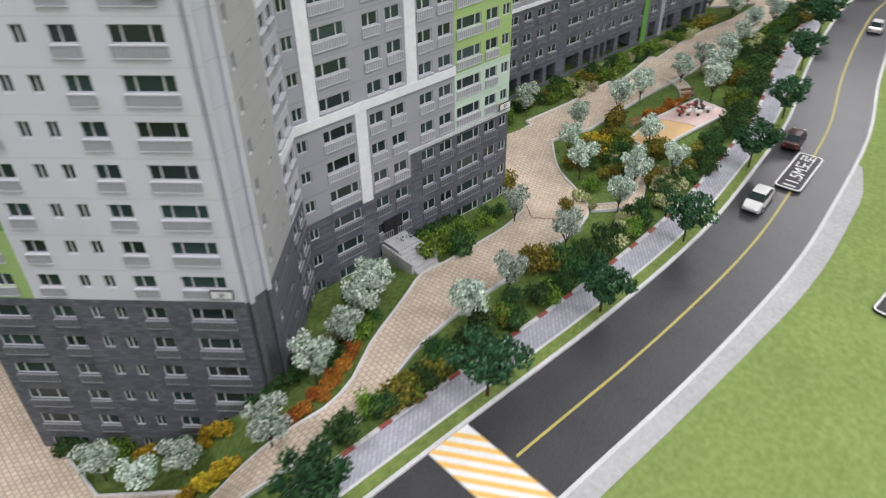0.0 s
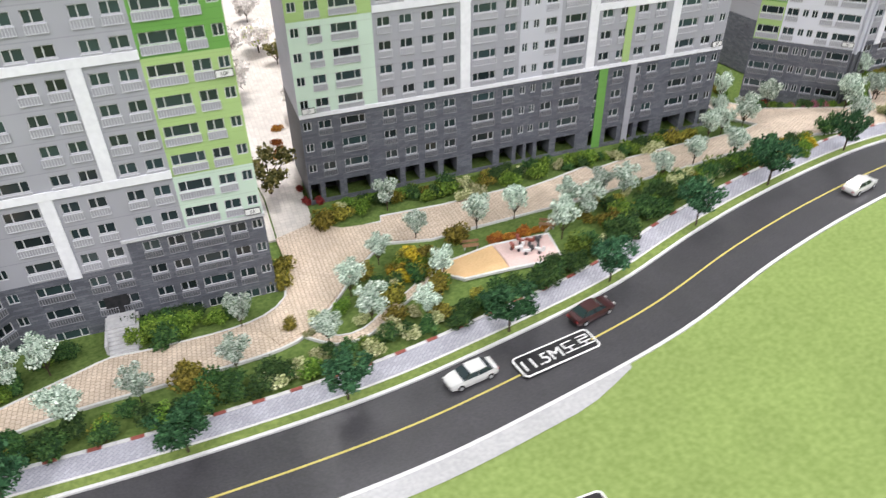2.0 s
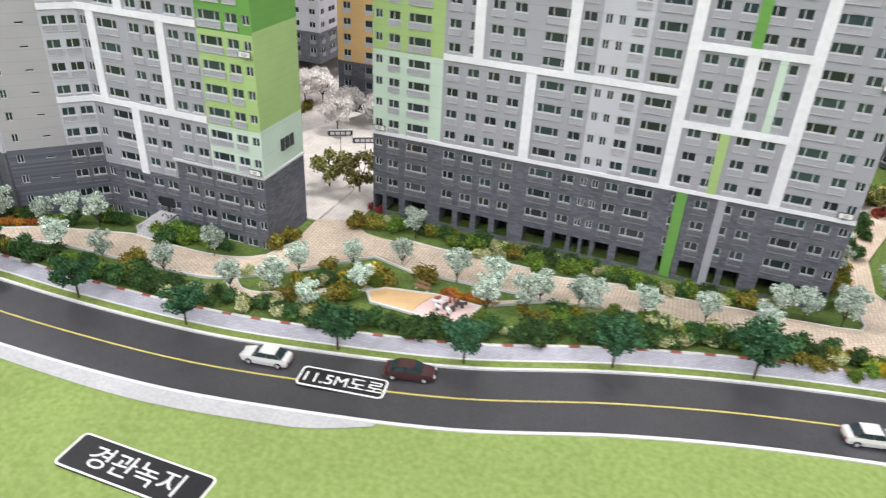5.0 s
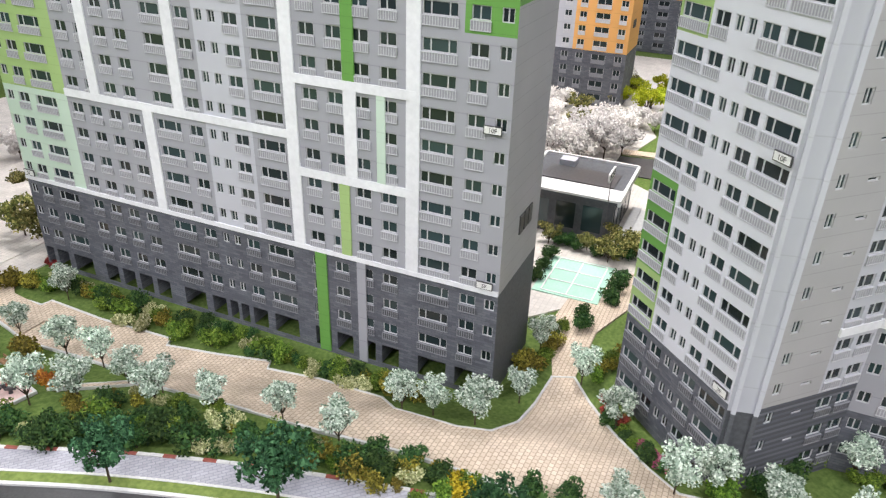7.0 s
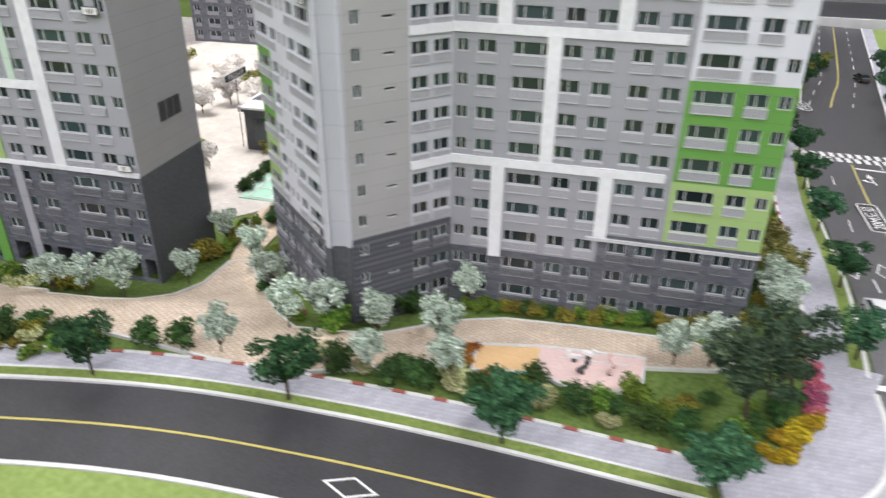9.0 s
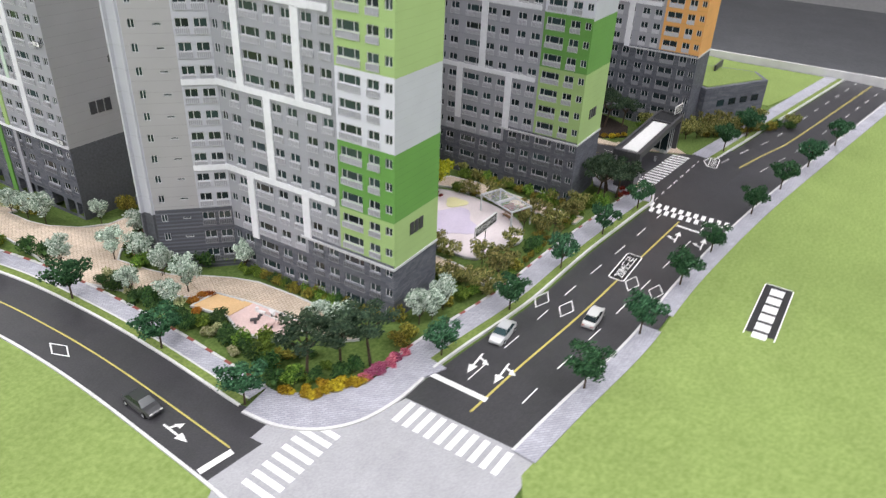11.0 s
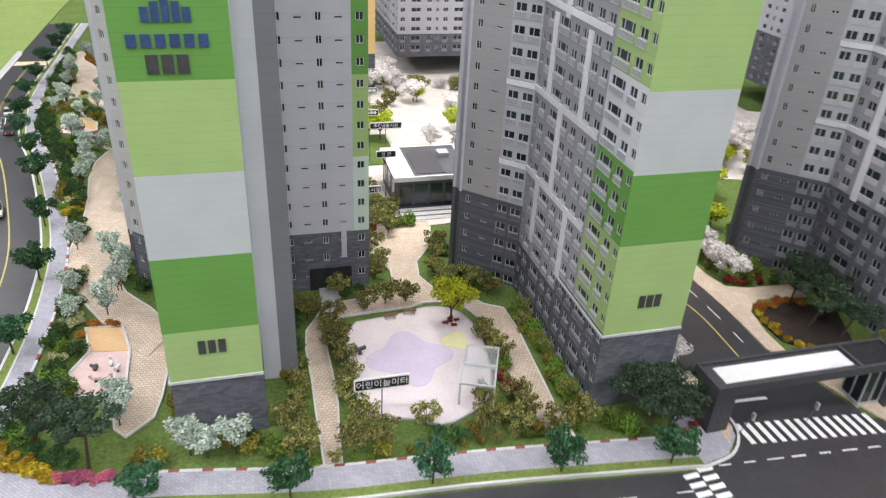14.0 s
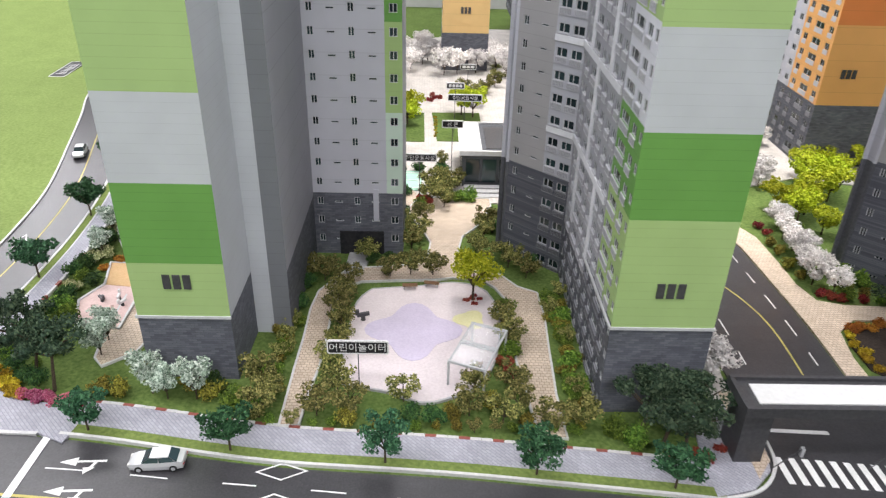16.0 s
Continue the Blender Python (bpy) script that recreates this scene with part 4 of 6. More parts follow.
    # raised joint lines at the change of paint
    for a_, b_ in (((gx, gy), g2),):
        bu = Build()
        bu.box(b_[0] - 0.05, a_[1] - 0.02, z_dark - 0.12, a_[0] + 0.12, a_[1] + 0.14, z_dark + 0.16, "frame_grey")
        part("string_course", bu, t["root"], o)
    bu = Build()
    bu.box(gx - 0.02, y0 + ps, z_dark - 0.12, gx + 0.2, gy + 0.1, z_dark + 0.16, "frame_grey")
    part("string_course", bu, t["root"], o)
    return t


def bands_v(length, levels, foot_z, cols):
    """White bands: level ones at the heights in levels, uprights between them; cols: (position, z0, z1)."""
    out = [(0.0, length, z, z + 0.75, "band_white") for z in levels]
    return out + [(s - 0.55, s + 0.55, z0, z1, "band_white") for s, z0, z1 in cols]


# tower 106
def zones_106(s, z):
    if s < 17.6:
        return "wall_grey"
    return "wall_lime" if z < 12.85 else "wall_green" if z < 20.8 else "wall_white" if z < 28.85 else "wall_lime" if z < 36.8 else "wall_green" if z < 46 else "wall_lime"


t106 = v_tower("tall grey apartment tower with green painted gable bands", -60.4, 168.5, 6.95, 4.1, 6.9, 12.8, -1.6, 25.6,
               bands_v(17.4, (12.6, 23.4, 34.1, 44.9), 4, ((4.0, 4.1, 12.6), (12.9, 6.9, 12.6), (7.9, 12.6, 23.4), (4.0, 23.4, 34), (12.9, 23.4, 34), (7, 34, 63), (14, 34, 44))),
               zones_106, [(6.95, 12.85, "wall_lime"), (12.85, 20.8, "wall_green"), (20.8, 28.85, "wall_gable"), (28.85, 36.8, "wall_lime"), (36.8, 46, "wall_green"), (46, 54, "wall_lime"), (54, TOP, "wall_gable")],
               depth=8.8, split=0.46, wing_zone=lambda s, z: ("wall_lime" if z < 12 else "wall_green" if z < 21 else "wall_white" if z < 31 else "wall_lime") if s < 2.2 else "wall_white")
gable_bars(t106, -66.1, -63.3, 168.5, 10.9)
gable_bars(t106, -66.0, -62.6, 168.5, 38.1)
t105 = v_tower("tall grey apartment tower with lime and green gable bands", -104.7, 171.5, 8.5, 5.9, 11.3, 8.9, -1.8, 25.8,
               bands_v(17.6, (17.0, 27.8, 38.5, 49), 4, ((4.1, 8.5, 17.0), (13.1, 8.5, 17.0), (8.1, 17, 27.8), (4.1, 27.8, 38), (13.1, 27.8, 38), (7, 38, 63))),
               lambda s, z: "wall_grey" if s < 17.8 else ("wall_lime" if z < 19.6 else "wall_green" if z < 27.35 else "wall_white" if z < 35.5 else "wall_lime"),
               [(8.5, 19.6, "wall_lime"), (19.6, 27.35, "wall_green"), (27.35, 35.5, "wall_gable"), (35.5, 45, "wall_lime"), (45, TOP, "wall_green")], depth=9.5, wing=22.0, rear_wing=1.6)
gable_bars(t105, -110.9, -108.1, 171.5, 12.6)
t101 = v_tower("tall grey apartment tower with orange and apricot corner", -149.2, 177.0, 13.8, 13.8, 13.9, 14.2, -1.8, 26.5,
               bands_v(17.8, (22.3, 33.0, 43.8), 4, ((5, 13.8, 22.3), (12.0, 13.8, 22.3), (4.4, 22.3, 33), (11, 22.3, 33), (8, 33, 63))),
               lambda s, z: "wall_grey" if s < 18 else ("wall_apricot" if z < 24.5 else "wall_orange" if z < 32.5 else "wall_white"),
               [(13.8, 24.5, "wall_apricot"), (24.5, 32.5, "wall_orange"), (32.5, TOP, "wall_gable")], near=False)
t108 = v_tower("tall grey apartment tower with green and pale corner bands", -41.9, 51.7, 7.46, 4.64, 7.46, 13.0, -8.8, 23.5,
               bands_v(16.5, (13.0, 23.8, 34.6), 4, ((6.2, 4.64, 13), (1.9, 13, 23.8), (11.6, 13, 23.8), (6.2, 23.8, 34))),
               lambda s, z: "wall_grey" if s < 16.4 else ("wall_pale" if z < 13.2 else "wall_lime" if z < 24.1 else "wall_green"),
               [(7.46, 13.2, "wall_pale"), (13.2, 24.1, "wall_lime"), (24.1, 45, "wall_green"), (45, TOP, "wall_gable")], depth=8.7, wing=18.6, split=0.46, flank=6.6, bays="S|L|MM|MMLMS",
               wing_zone=lambda s, z: ("wall_lime" if z < 13 else "wall_green") if s < 5.2 else "wall_white")
gable_bars(t108, -48.6, -45.6, 51.7, 10.2)

# tower 107: a straight slab
t107 = tower("long grey apartment slab with pale green corner and slate base", (-62, 86, -2.2))
S107 = lambda y: y - 58.3


def zones_107(s, z):
    if z < 9.28:
        return "slate"
    if s < 9.2:
        return "wall_pale" if z < 20.4 else "wall_lime" if z < 34 else "wall_green"
    if 26.0 < s < 31.0:
        return "wall_light"
    if s > 52 and z > 31.5:
        return "wall_green"
    return "wall_grey"


D107 = 9.28
w107 = [(9.2, 36.6, 20.0, 20.75, "band_white"), (36.6, 48.4, 25.1, 25.9, "band_white"), (36.6, 48.4, 16.7, 17.5, "band_white"), (0, 56.4, D107 - 0.05, D107 + 0.4, "band_white")]
for s, z0, z1 in ((19.9, D107, 20.4), (36.5, D107, 63), (48.2, D107, 63), (42.4, 17.1, 25.4), (13.4, 20.4, 63), (24.0, 20.4, 63)):
    w107.append((s - 0.6, s + 0.6, z0, z1, "band_white"))
w107 += [(38.1, 39.3, -1.9, D107, "wall_green"), (41.1, 42.1, D107, 16.8, "wall_lime"), (44.9, 45.7, 17.3, 25.2, "wall_pale"), (41.8, 42.9, 25.6, 45, "wall_green"), (42.6, 43.5, -1.9, D107, "wall_grey")]
facade(t107, "front_wall", (-56.9, 58.3), (-56.9, 114.7), "SML|MMMM|LMTTML|MMMM|LMS", zones_107, D107, D107, TOP, -2.2, True, piloti="LMTS", white=w107)
plain_wall(t107, "gable_wall", (-56.9, 114.7), (-67.2, 114.7), [(-2.2, D107, "slate_plain"), (D107, 33, "wall_flank"), (33, TOP, "wall_green")])
plain_wall(t107, "rear_wall", (-67.2, 114.7), (-67.2, 58.3), [(-2.2, D107, "slate_plain"), (D107, TOP, "wall_grey")])
plain_wall(t107, "far_gable_wall", (-67.2, 58.3), (-56.9, 58.3), [(-2.2, D107, "slate_plain"), (D107, TOP, "wall_light")])
roof(t107, [(-56.9, 58.3), (-56.9, 114.7), (-67.2, 114.7), (-67.2, 58.3)], TOP)
gable_bars(t107, -64.7, -61.1, 114.7, 14.1, 1.8)


def slab(label, x0, y0, x1, y1, z_dark, foot, zone_x, zone_y, bays_x, bays_y):
    """A far tower: windows on the face towards +x and on the gable towards +y."""
    t = tower(label, ((x0 + x1) / 2, (y0 + y1) / 2, foot))
    facade(t, "front_wall", (x1, y0), (x1, y1), bays_x, lambda s, z: "slate" if z < z_dark else zone_x(s, z), z_dark, z_dark, TOP, foot, False)
    facade(t, "gable_wall", (x1, y1), (x0, y1), bays_y, lambda s, z: "slate" if z < z_dark else zone_y(s, z), z_dark, z_dark, TOP, foot, False)
    facade(t, "back_gable_wall", (x0, y0), (x1, y0), bays_y, lambda s, z: "slate" if z < z_dark else zone_y(s, z), z_dark, z_dark, TOP, foot, False)
    plain_wall(t, "rear_wall", (x0, y1), (x0, y0), [(foot, z_dark, "slate_plain"), (z_dark, TOP, "wall_grey")])
    roof(t, [(x0, y0), (x1, y0), (x1, y1), (x0, y1)], TOP)
    return t


t104 = slab("distant apartment tower with sand coloured gable", -101.6, 35, -90.4, 48.5, 7.1, -2, lambda s, z: "wall_sand", lambda s, z: "wall_sand", "MLM", "||")
gable_bars(t104, -97.2, -94.6, 48.5, 12.4)
t102 = slab("distant apartment tower with apricot gable and windows", -165, 60, -153.8, 106, 9.2, -2, lambda s, z: "wall_light" if s < 34 else "wall_apricot", lambda s, z: "wall_apricot" if z < 22 else "wall_orange", "MLMSMLMMLMMLM", "||")
gable_bars(t102, -159.4, -156.6, 106, 14.6)
t103 = slab("distant grey apartment tower with slate base", -150, -34, -113.5, 18, 4.6, -2, lambda s, z: "wall_grey" if s < 40 else "wall_light", lambda s, z: "wall_light", "MLMSMLMMLMMLM", "MLMSMLMSMLM")
t109 = slab("distant grey apartment tower behind the court", -230, 40, -211, 124, 12, -2, lambda s, z: "wall_light" if s < 66 else "wall_apricot", lambda s, z: "wall_light", "MLMSMLMMLMMLMSMLMMLM", "MLMSMLM")
# ---- plants ----
def leafy(name, dark, mid, light, rough=0.75):
    """Flock and foam foliage: every leaf its own shade, every plant a little off its fellows."""
    m, n, l, b = nodes_of(name, rough, 0, 0.2)
    g, r, oi = n.new("ShaderNodeNewGeometry"), n.new("ShaderNodeValToRGB"), n.new("ShaderNodeObjectInfo")
    e = r.color_ramp.elements
    e[0].color, e[1].color = (*dark, 1), (*light, 1)
    e.new(0.55).color = (*mid, 1)
    l.new(g.outputs["Random Per Island"], r.inputs["Fac"])
    hs, mr, mh = n.new("ShaderNodeHueSaturation"), n.new("ShaderNodeMapRange"), n.new("ShaderNodeMapRange")
    mr.inputs["To Min"].default_value, mr.inputs["To Max"].default_value = 0.75, 1.3
    mh.inputs["To Min"].default_value, mh.inputs["To Max"].default_value = 0.485, 0.515
    l.new(oi.outputs["Random"], mr.inputs["Value"]), l.new(oi.outputs["Random"], mh.inputs["Value"])
    l.new(mr.outputs["Result"], hs.inputs["Value"]), l.new(mh.outputs["Result"], hs.inputs["Hue"])
    l.new(r.outputs["Color"], hs.inputs["Color"])
    l.new(hs.outputs["Color"], b.inputs["Base Color"])
    return m


leafy("leaf_street", (0.012, 0.040, 0.018), (0.032, 0.098, 0.042), (0.08, 0.19, 0.085))
leafy("leaf_mint", (0.10, 0.17, 0.11), (0.50, 0.60, 0.50), (0.84, 0.90, 0.82))
leafy("leaf_white", (0.62, 0.58, 0.56), (0.78, 0.75, 0.73), (0.88, 0.86, 0.84))
leafy("leaf_green", (0.035, 0.075, 0.012), (0.11, 0.19, 0.025), (0.25, 0.35, 0.055))
leafy("leaf_dark", (0.014, 0.038, 0.014), (0.038, 0.092, 0.026), (0.095, 0.17, 0.045))
leafy("leaf_olive", (0.04, 0.052, 0.014), (0.16, 0.165, 0.045), (0.40, 0.36, 0.13))
leafy("leaf_autumn", (0.055, 0.055, 0.012), (0.19, 0.165, 0.025), (0.38, 0.33, 0.06))
leafy("leaf_yellow", (0.20, 0.13, 0.01), (0.42, 0.30, 0.02), (0.62, 0.46, 0.05))
leafy("leaf_lime", (0.20, 0.26, 0.01), (0.40, 0.46, 0.02), (0.60, 0.62, 0.05))
leafy("leaf_pine", (0.014, 0.030, 0.017), (0.034, 0.062, 0.034), (0.09, 0.125, 0.07))
leafy("flower_orange", (0.18, 0.06, 0.012), (0.38, 0.14, 0.025), (0.50, 0.22, 0.04))
leafy("flower_red", (0.12, 0.02, 0.02), (0.25, 0.04, 0.03), (0.4, 0.08, 0.06))
leafy("flower_pink", (0.25, 0.04, 0.09), (0.45, 0.10, 0.18), (0.6, 0.25, 0.32))
leafy("leaf_cream", (0.13, 0.16, 0.05), (0.40, 0.41, 0.20), (0.70, 0.68, 0.44))
noisy("bark", (0.045, 0.032, 0.022), (0.10, 0.075, 0.05), 8, 0.9, 0.6)


def rand_dir(rng):
    a, z = rng.uniform(0, 2 * math.pi), rng.uniform(-1, 1)
    q = math.sqrt(1 - z * z)
    return Vector((q * math.cos(a), q * math.sin(a), z))


def leaves(bu, rng, centres, count, size, mat, squash=0.85, core=0.55):
    """Folded leaves strewn over clumps (centre, radius), with a small rough core in each clump."""
    for c, r in centres:
        if core:
            k = Vector(c)
            ring = [k + Vector((math.cos(a) * r * core * rng.uniform(.7, 1.1), math.sin(a) * r * core * rng.uniform(.7, 1.1), rng.uniform(-.15, .15) * r)) for a in [2 * math.pi * q / 6 for q in range(6)]]
            top, low = k + Vector((0, 0, r * core * squash)), k - Vector((0, 0, r * core * squash))
            for q in range(6):
                bu.face([ring[q], ring[(q + 1) % 6], top], mat), bu.face([ring[(q + 1) % 6], ring[q], low], mat)
    weights = [r * r for _, r in centres]
    for c, r in rng.choices(centres, weights, k=count):
        d = rand_dir(rng)
        p = Vector(c) + Vector((d.x, d.y, d.z * squash)) * r * rng.uniform(0.6, 1.08)
        u_ = (rand_dir(rng) + d * 0.3).normalized()
        v_ = u_.cross(rand_dir(rng)).normalized()
        s = size * rng.uniform(0.6, 1.35)
        w = u_.cross(v_) * s * 0.35
        bu.face([p - u_ * s * .5, p + v_ * s * .42 + w, p + u_ * s * .5, p - v_ * s * .42 + w], mat)


def limbs(bu, rng, height, fork, radius, count, spread, lean=0.0):
    """A tapered trunk and limbs; gives back the limbs' ends."""
    top = Vector((lean, 0, fork))
    bu.tube((0, 0, -0.3), top, radius, radius * 0.7, "bark", 7)
    ends = []
    for k in range(count):
        a = 2 * math.pi * (k + rng.uniform(-.3, .3)) / count
        mid = top + Vector((math.cos(a) * spread * .45, math.sin(a) * spread * .45, (height - fork) * rng.uniform(.25, .45)))
        end = top + Vector((math.cos(a) * spread * rng.uniform(.7, 1), math.sin(a) * spread * rng.uniform(.7, 1), (height - fork) * rng.uniform(.45, .8)))
        bu.tube(top, mid, radius * .6, radius * .4, "bark", 5), bu.tube(mid, end, radius * .4, radius * .15, "bark", 4)
        ends.append(end)
    bu.tube(top, (lean, 0, height * .9), radius * .6, radius * .15, "bark", 5)
    return ends + [Vector((lean, 0, height * .82))]


def make_tree(seed, name, leaf, height, fork, spread, clumps, leaf_count, leaf_size, radius=0.13, flat=0.85, crown_r=None, label="", category="tree", group="", lean=0.0):
    rng = random.Random(seed)
    trunk, crown = Build(), Build()
    ends = limbs(trunk, rng, height, fork, radius, 6, spread, lean)
    cr = crown_r or spread * 0.48
    centres = [(e, cr * rng.uniform(.75, 1.15)) for e in ends]
    mid = Vector((lean, 0, (height + fork) / 2))
    for k in range(clumps):
        d = rand_dir(rng)
        q = mid + Vector((d.x * spread * .8, d.y * spread * .8, d.z * (height - fork) * .40)) * rng.uniform(.55, 1)
        centres.append((q, cr * rng.uniform(.5, .95)))
    leaves(crown, rng, centres, leaf_count, leaf_size, leaf, flat)
    return {"trunk": trunk.mesh("trunk"), "crown": crown.mesh("crown"), "name": name, "label": label, "category": category, "group": group}


COUNT = {}


def plant(kind, x, y, rng, size=1.0, lift=0.0):
    """A plant: an Empty at its foot with trunk and crown, turned and sized a little by chance."""
    root = thing(kind["name"], (x, y, land(x, y) + lift), kind["label"], kind["category"], kind["group"])
    root.rotation_euler = (0, 0, rng.uniform(0, 6.28))
    s = size * rng.uniform(.88, 1.12)
    root.scale = (s, s, s * rng.uniform(.92, 1.08))
    for k in ("trunk", "crown"):
        if kind.get(k):
            place(k, kind[k], root)
    return root


def make_bush(seed, name, leaf, w, h, count, size, label, category="bush", group="", clumps=7):
    rng = random.Random(seed)
    stem, crown = Build(), Build()
    for k in range(4):
        a = rng.uniform(0, 6.28)
        stem.tube((0, 0, -.3), (math.cos(a) * w * .3, math.sin(a) * w * .3, h * .6), 0.05, 0.02, "bark", 4)
    centres = []
    for k in range(clumps):
        a, q = rng.uniform(0, 6.28), rng.uniform(0, .62)
        centres.append((Vector((math.cos(a) * w * q, math.sin(a) * w * q, h * rng.uniform(.3, .72))), w * rng.uniform(.3, .5)))
    leaves(crown, rng, centres, count, size, leaf, min(1.0, h / w))
    return {"trunk": stem.mesh("stem"), "crown": crown.mesh("crown"), "name": name, "label": label, "category": category, "group": group}


STREET = [make_tree(11 + k, "street_tree", "leaf_street", 5.2, 1.7, 2.0, 14, 1500, 0.30, 0.13, 0.8, 0.85, "dark green broad-leaved street tree on a grass verge", "tree", "street trees") for k in range(3)]
MINT = [make_tree(31 + k, "blossom_tree", "leaf_mint", 4.1, 0.7, 1.15, 11, 1500, 0.21, 0.08, 1.0, 0.6, "pale mint-white flowering tree beside the footpath", "tree", "pale flowering trees") for k in range(3)]
WHITE = [make_tree(41 + k, "blossom_tree", "leaf_white", 4.2, 1.0, 1.7, 10, 1000, 0.30, 0.09, 0.85, 0.8, "white flowering tree in the inner court", "tree", "white flowering trees") for k in range(2)]
GOLD = make_tree(51, "golden_tree", "leaf_lime", 5.4, 1.6, 2.2, 14, 1700, 0.30, 0.16, 0.75, 0.95, "bright yellow-green tree on the playground", "tree")
LIME = [make_tree(53 + k, "lime_tree", "leaf_lime", 4.2, 1.2, 1.8, 10, 1000, 0.30, 0.12, 0.8, 0.8, "bright yellow-green tree in a planting bed", "tree", "yellow-green trees") for k in range(2)]
PINE = [make_tree(61 + k, "pine_tree", "leaf_pine", 7.2, 3.4, 3.2, 12, 2000, 0.30, 0.2, 0.5, 1.15, "dark grey-green spreading pine tree", "tree", "pine trees", 0.8) for k in range(2)]
OLIVE = [make_tree(71 + k, "shrub_tree", "leaf_olive", 3.2, 0.6, 1.5, 8, 800, 0.26, 0.08, 0.85, 0.65, "olive green small tree round the playground", "tree", "olive small trees") for k in range(3)]
GREEN = [make_bush(81 + k, "green_bush", "leaf_green", 1.7, 1.7, 600, 0.26, "fresh green rounded bush", "bush", "green bushes") for k in range(2)]
DARK = [make_bush(85 + k, "dark_bush", "leaf_dark", 1.7, 2.1, 650, 0.26, "dark green bushy shrub by the pavement", "bush", "dark shrubs", 9) for k in range(2)]
AUTUMN = [make_bush(91 + k, "autumn_bush", "leaf_autumn", 1.6, 1.7, 600, 0.25, "brown and golden autumn bush", "bush", "autumn bushes") for k in range(2)]
YELLOW = [make_bush(95, "yellow_bush", "leaf_yellow", 1.5, 1.4, 500, 0.25, "golden yellow rounded leafy bush", "bush", "yellow bushes")]
CREAM = [make_bush(97, "cream_bush", "leaf_cream", 1.6, 1.3, 600, 0.24, "cream flowering low bush", "bush", "cream bushes")]
ORANGE = [make_bush(101, "orange_flowers", "flower_orange", 1.0, 0.7, 350, 0.2, "low bed of orange flowers", "flowers", "orange flower beds", 6)]
RED = [make_bush(103, "red_flowers", "flower_red", 1.0, 0.7, 350, 0.2, "low bed of dark red flowers", "flowers", "red flower beds", 6)]
PINK = [make_bush(105, "pink_flowers", "flower_pink", 0.9, 0.7, 350, 0.2, "low bed of pink flowers", "flowers", "pink flower beds", 6)]
SUNNY = [make_bush(107, "yellow_flowers", "leaf_yellow", 0.9, 0.7, 380, 0.2, "low bed of yellow flowers", "flowers", "yellow flower beds", 6)]

rng = random.Random(5)


def on_road(y, d):
    k = min(range(len(ROAD)), key=lambda i: abs(ROAD[i][1] - y))
    return offset_line(ROAD, d)[k]


def on_avenue(x, d):
    k = min(range(len(AVENUE)), key=lambda i: abs(AVENUE[i][0] - x))
    return offset_line(AVENUE, d)[k]


for y in (1.5, 15.5, 29, 42.2, 55.8, 70, 83.3, 96.2, 108.9, 122.4, 136.4, 151, 164.7):
    plant(rng.choice(STREET), *on_road(y, LANE_L + 0.78), rng)
for x in (-56.3, -70, -83.3, -96.3, -109, -143, -154):
    plant(rng.choice(STREET), *on_avenue(x, AV_L + 0.85), rng)
for x in (-62, -75.5, -90.3, -103.6, -119, -132, -146.8, -162):
    plant(rng.choice(STREET), *on_avenue(x, AV_R - 0.7), rng)


def grove(kinds, places, size=1.0, jitter=0.25):
    for x, y in places:
        plant(rng.choice(kinds), x + rng.uniform(-jitter, jitter), y + rng.uniform(-jitter, jitter), rng, size)


# beside the lane, from the bent tower to the corner
grove(MINT, [(-40.6, 7.6), (-35.9, 12.0), (-36.8, 9.4), (-52, 9), (-29.4, 16.2), (-36.4, 30.6), (-33.6, 25.4), (-31.6, 21.4), (-34.8, 28.2), (-28.4, 33.2), (-29.2, 38.6), (-29.8, 46.4), (-36.9, 47.6), (-30.3, 54.4), (-37.8, 58.4), (-31.6, 58.8), (-30.4, 63.9), (-42.6, 62.8), (-35.6, 67.4), (-45.2, 68.0)])
grove(MINT, [(-52.2, 66.4), (-45.0, 74.8), (-44.7, 79.6), (-42.8, 85.0), (-42.6, 89.4), (-40.2, 91.1), (-38.2, 84.8), (-36.5, 81.1), (-41.5, 96.4), (-42.9, 102.0), (-42.4, 107.6), (-50.2, 111.6), (-50.8, 115.6), (-57.9, 117.0), (-66.4, 116.6), (-63.0, 121.9), (-58.0, 126), (-49.9, 131.6), (-51.6, 138.8), (-59.8, 145.0), (-49.8, 109.4)], 1.05)
grove(MINT, [(-46.0, 140.1), (-51.4, 139.0), (-52.0, 134.4), (-50.8, 144.8), (-46.8, 146.0), (-44.8, 128.4), (-54.2, 162.6), (-54.4, 165.6), (-61.4, 171.2), (-65.8, 172.0), (-63.4, 171.8)], 1.1)
grove(DARK, [(-25.9, 36), (-26.2, 39), (-26.1, 43.4), (-26.6, 46), (-27.6, 49.3), (-28.4, 44.2), (-26, 19.8), (-24.6, 17), (-25.5, 32.3), (-25.8, 29.8), (-28.9, 69.6), (-29.8, 75.6), (-31.2, 79), (-32.9, 85.4), (-35.3, 90.8), (-37.2, 94.4), (-39, 101.6), (-39.4, 104), (-41, 109.2), (-42.2, 110.8), (-37.6, 97.4), (-34.2, 87.6), (-28.2, 66.6)])
grove(DARK, [(-44.2, 122.6), (-45.0, 125), (-46.2, 143.8), (-48.4, 152.6), (-47, 155.6), (-45.4, 150.4), (-60.2, 139.6), (-57.4, 139.6), (-54, 137.6), (-62.6, 158), (-62.9, 154), (-30.4, 71.6), (-33.8, 82.8), (-36.6, 91.8), (-40.2, 106.2), (-37.2, 40.6), (-34.8, 28.4)])
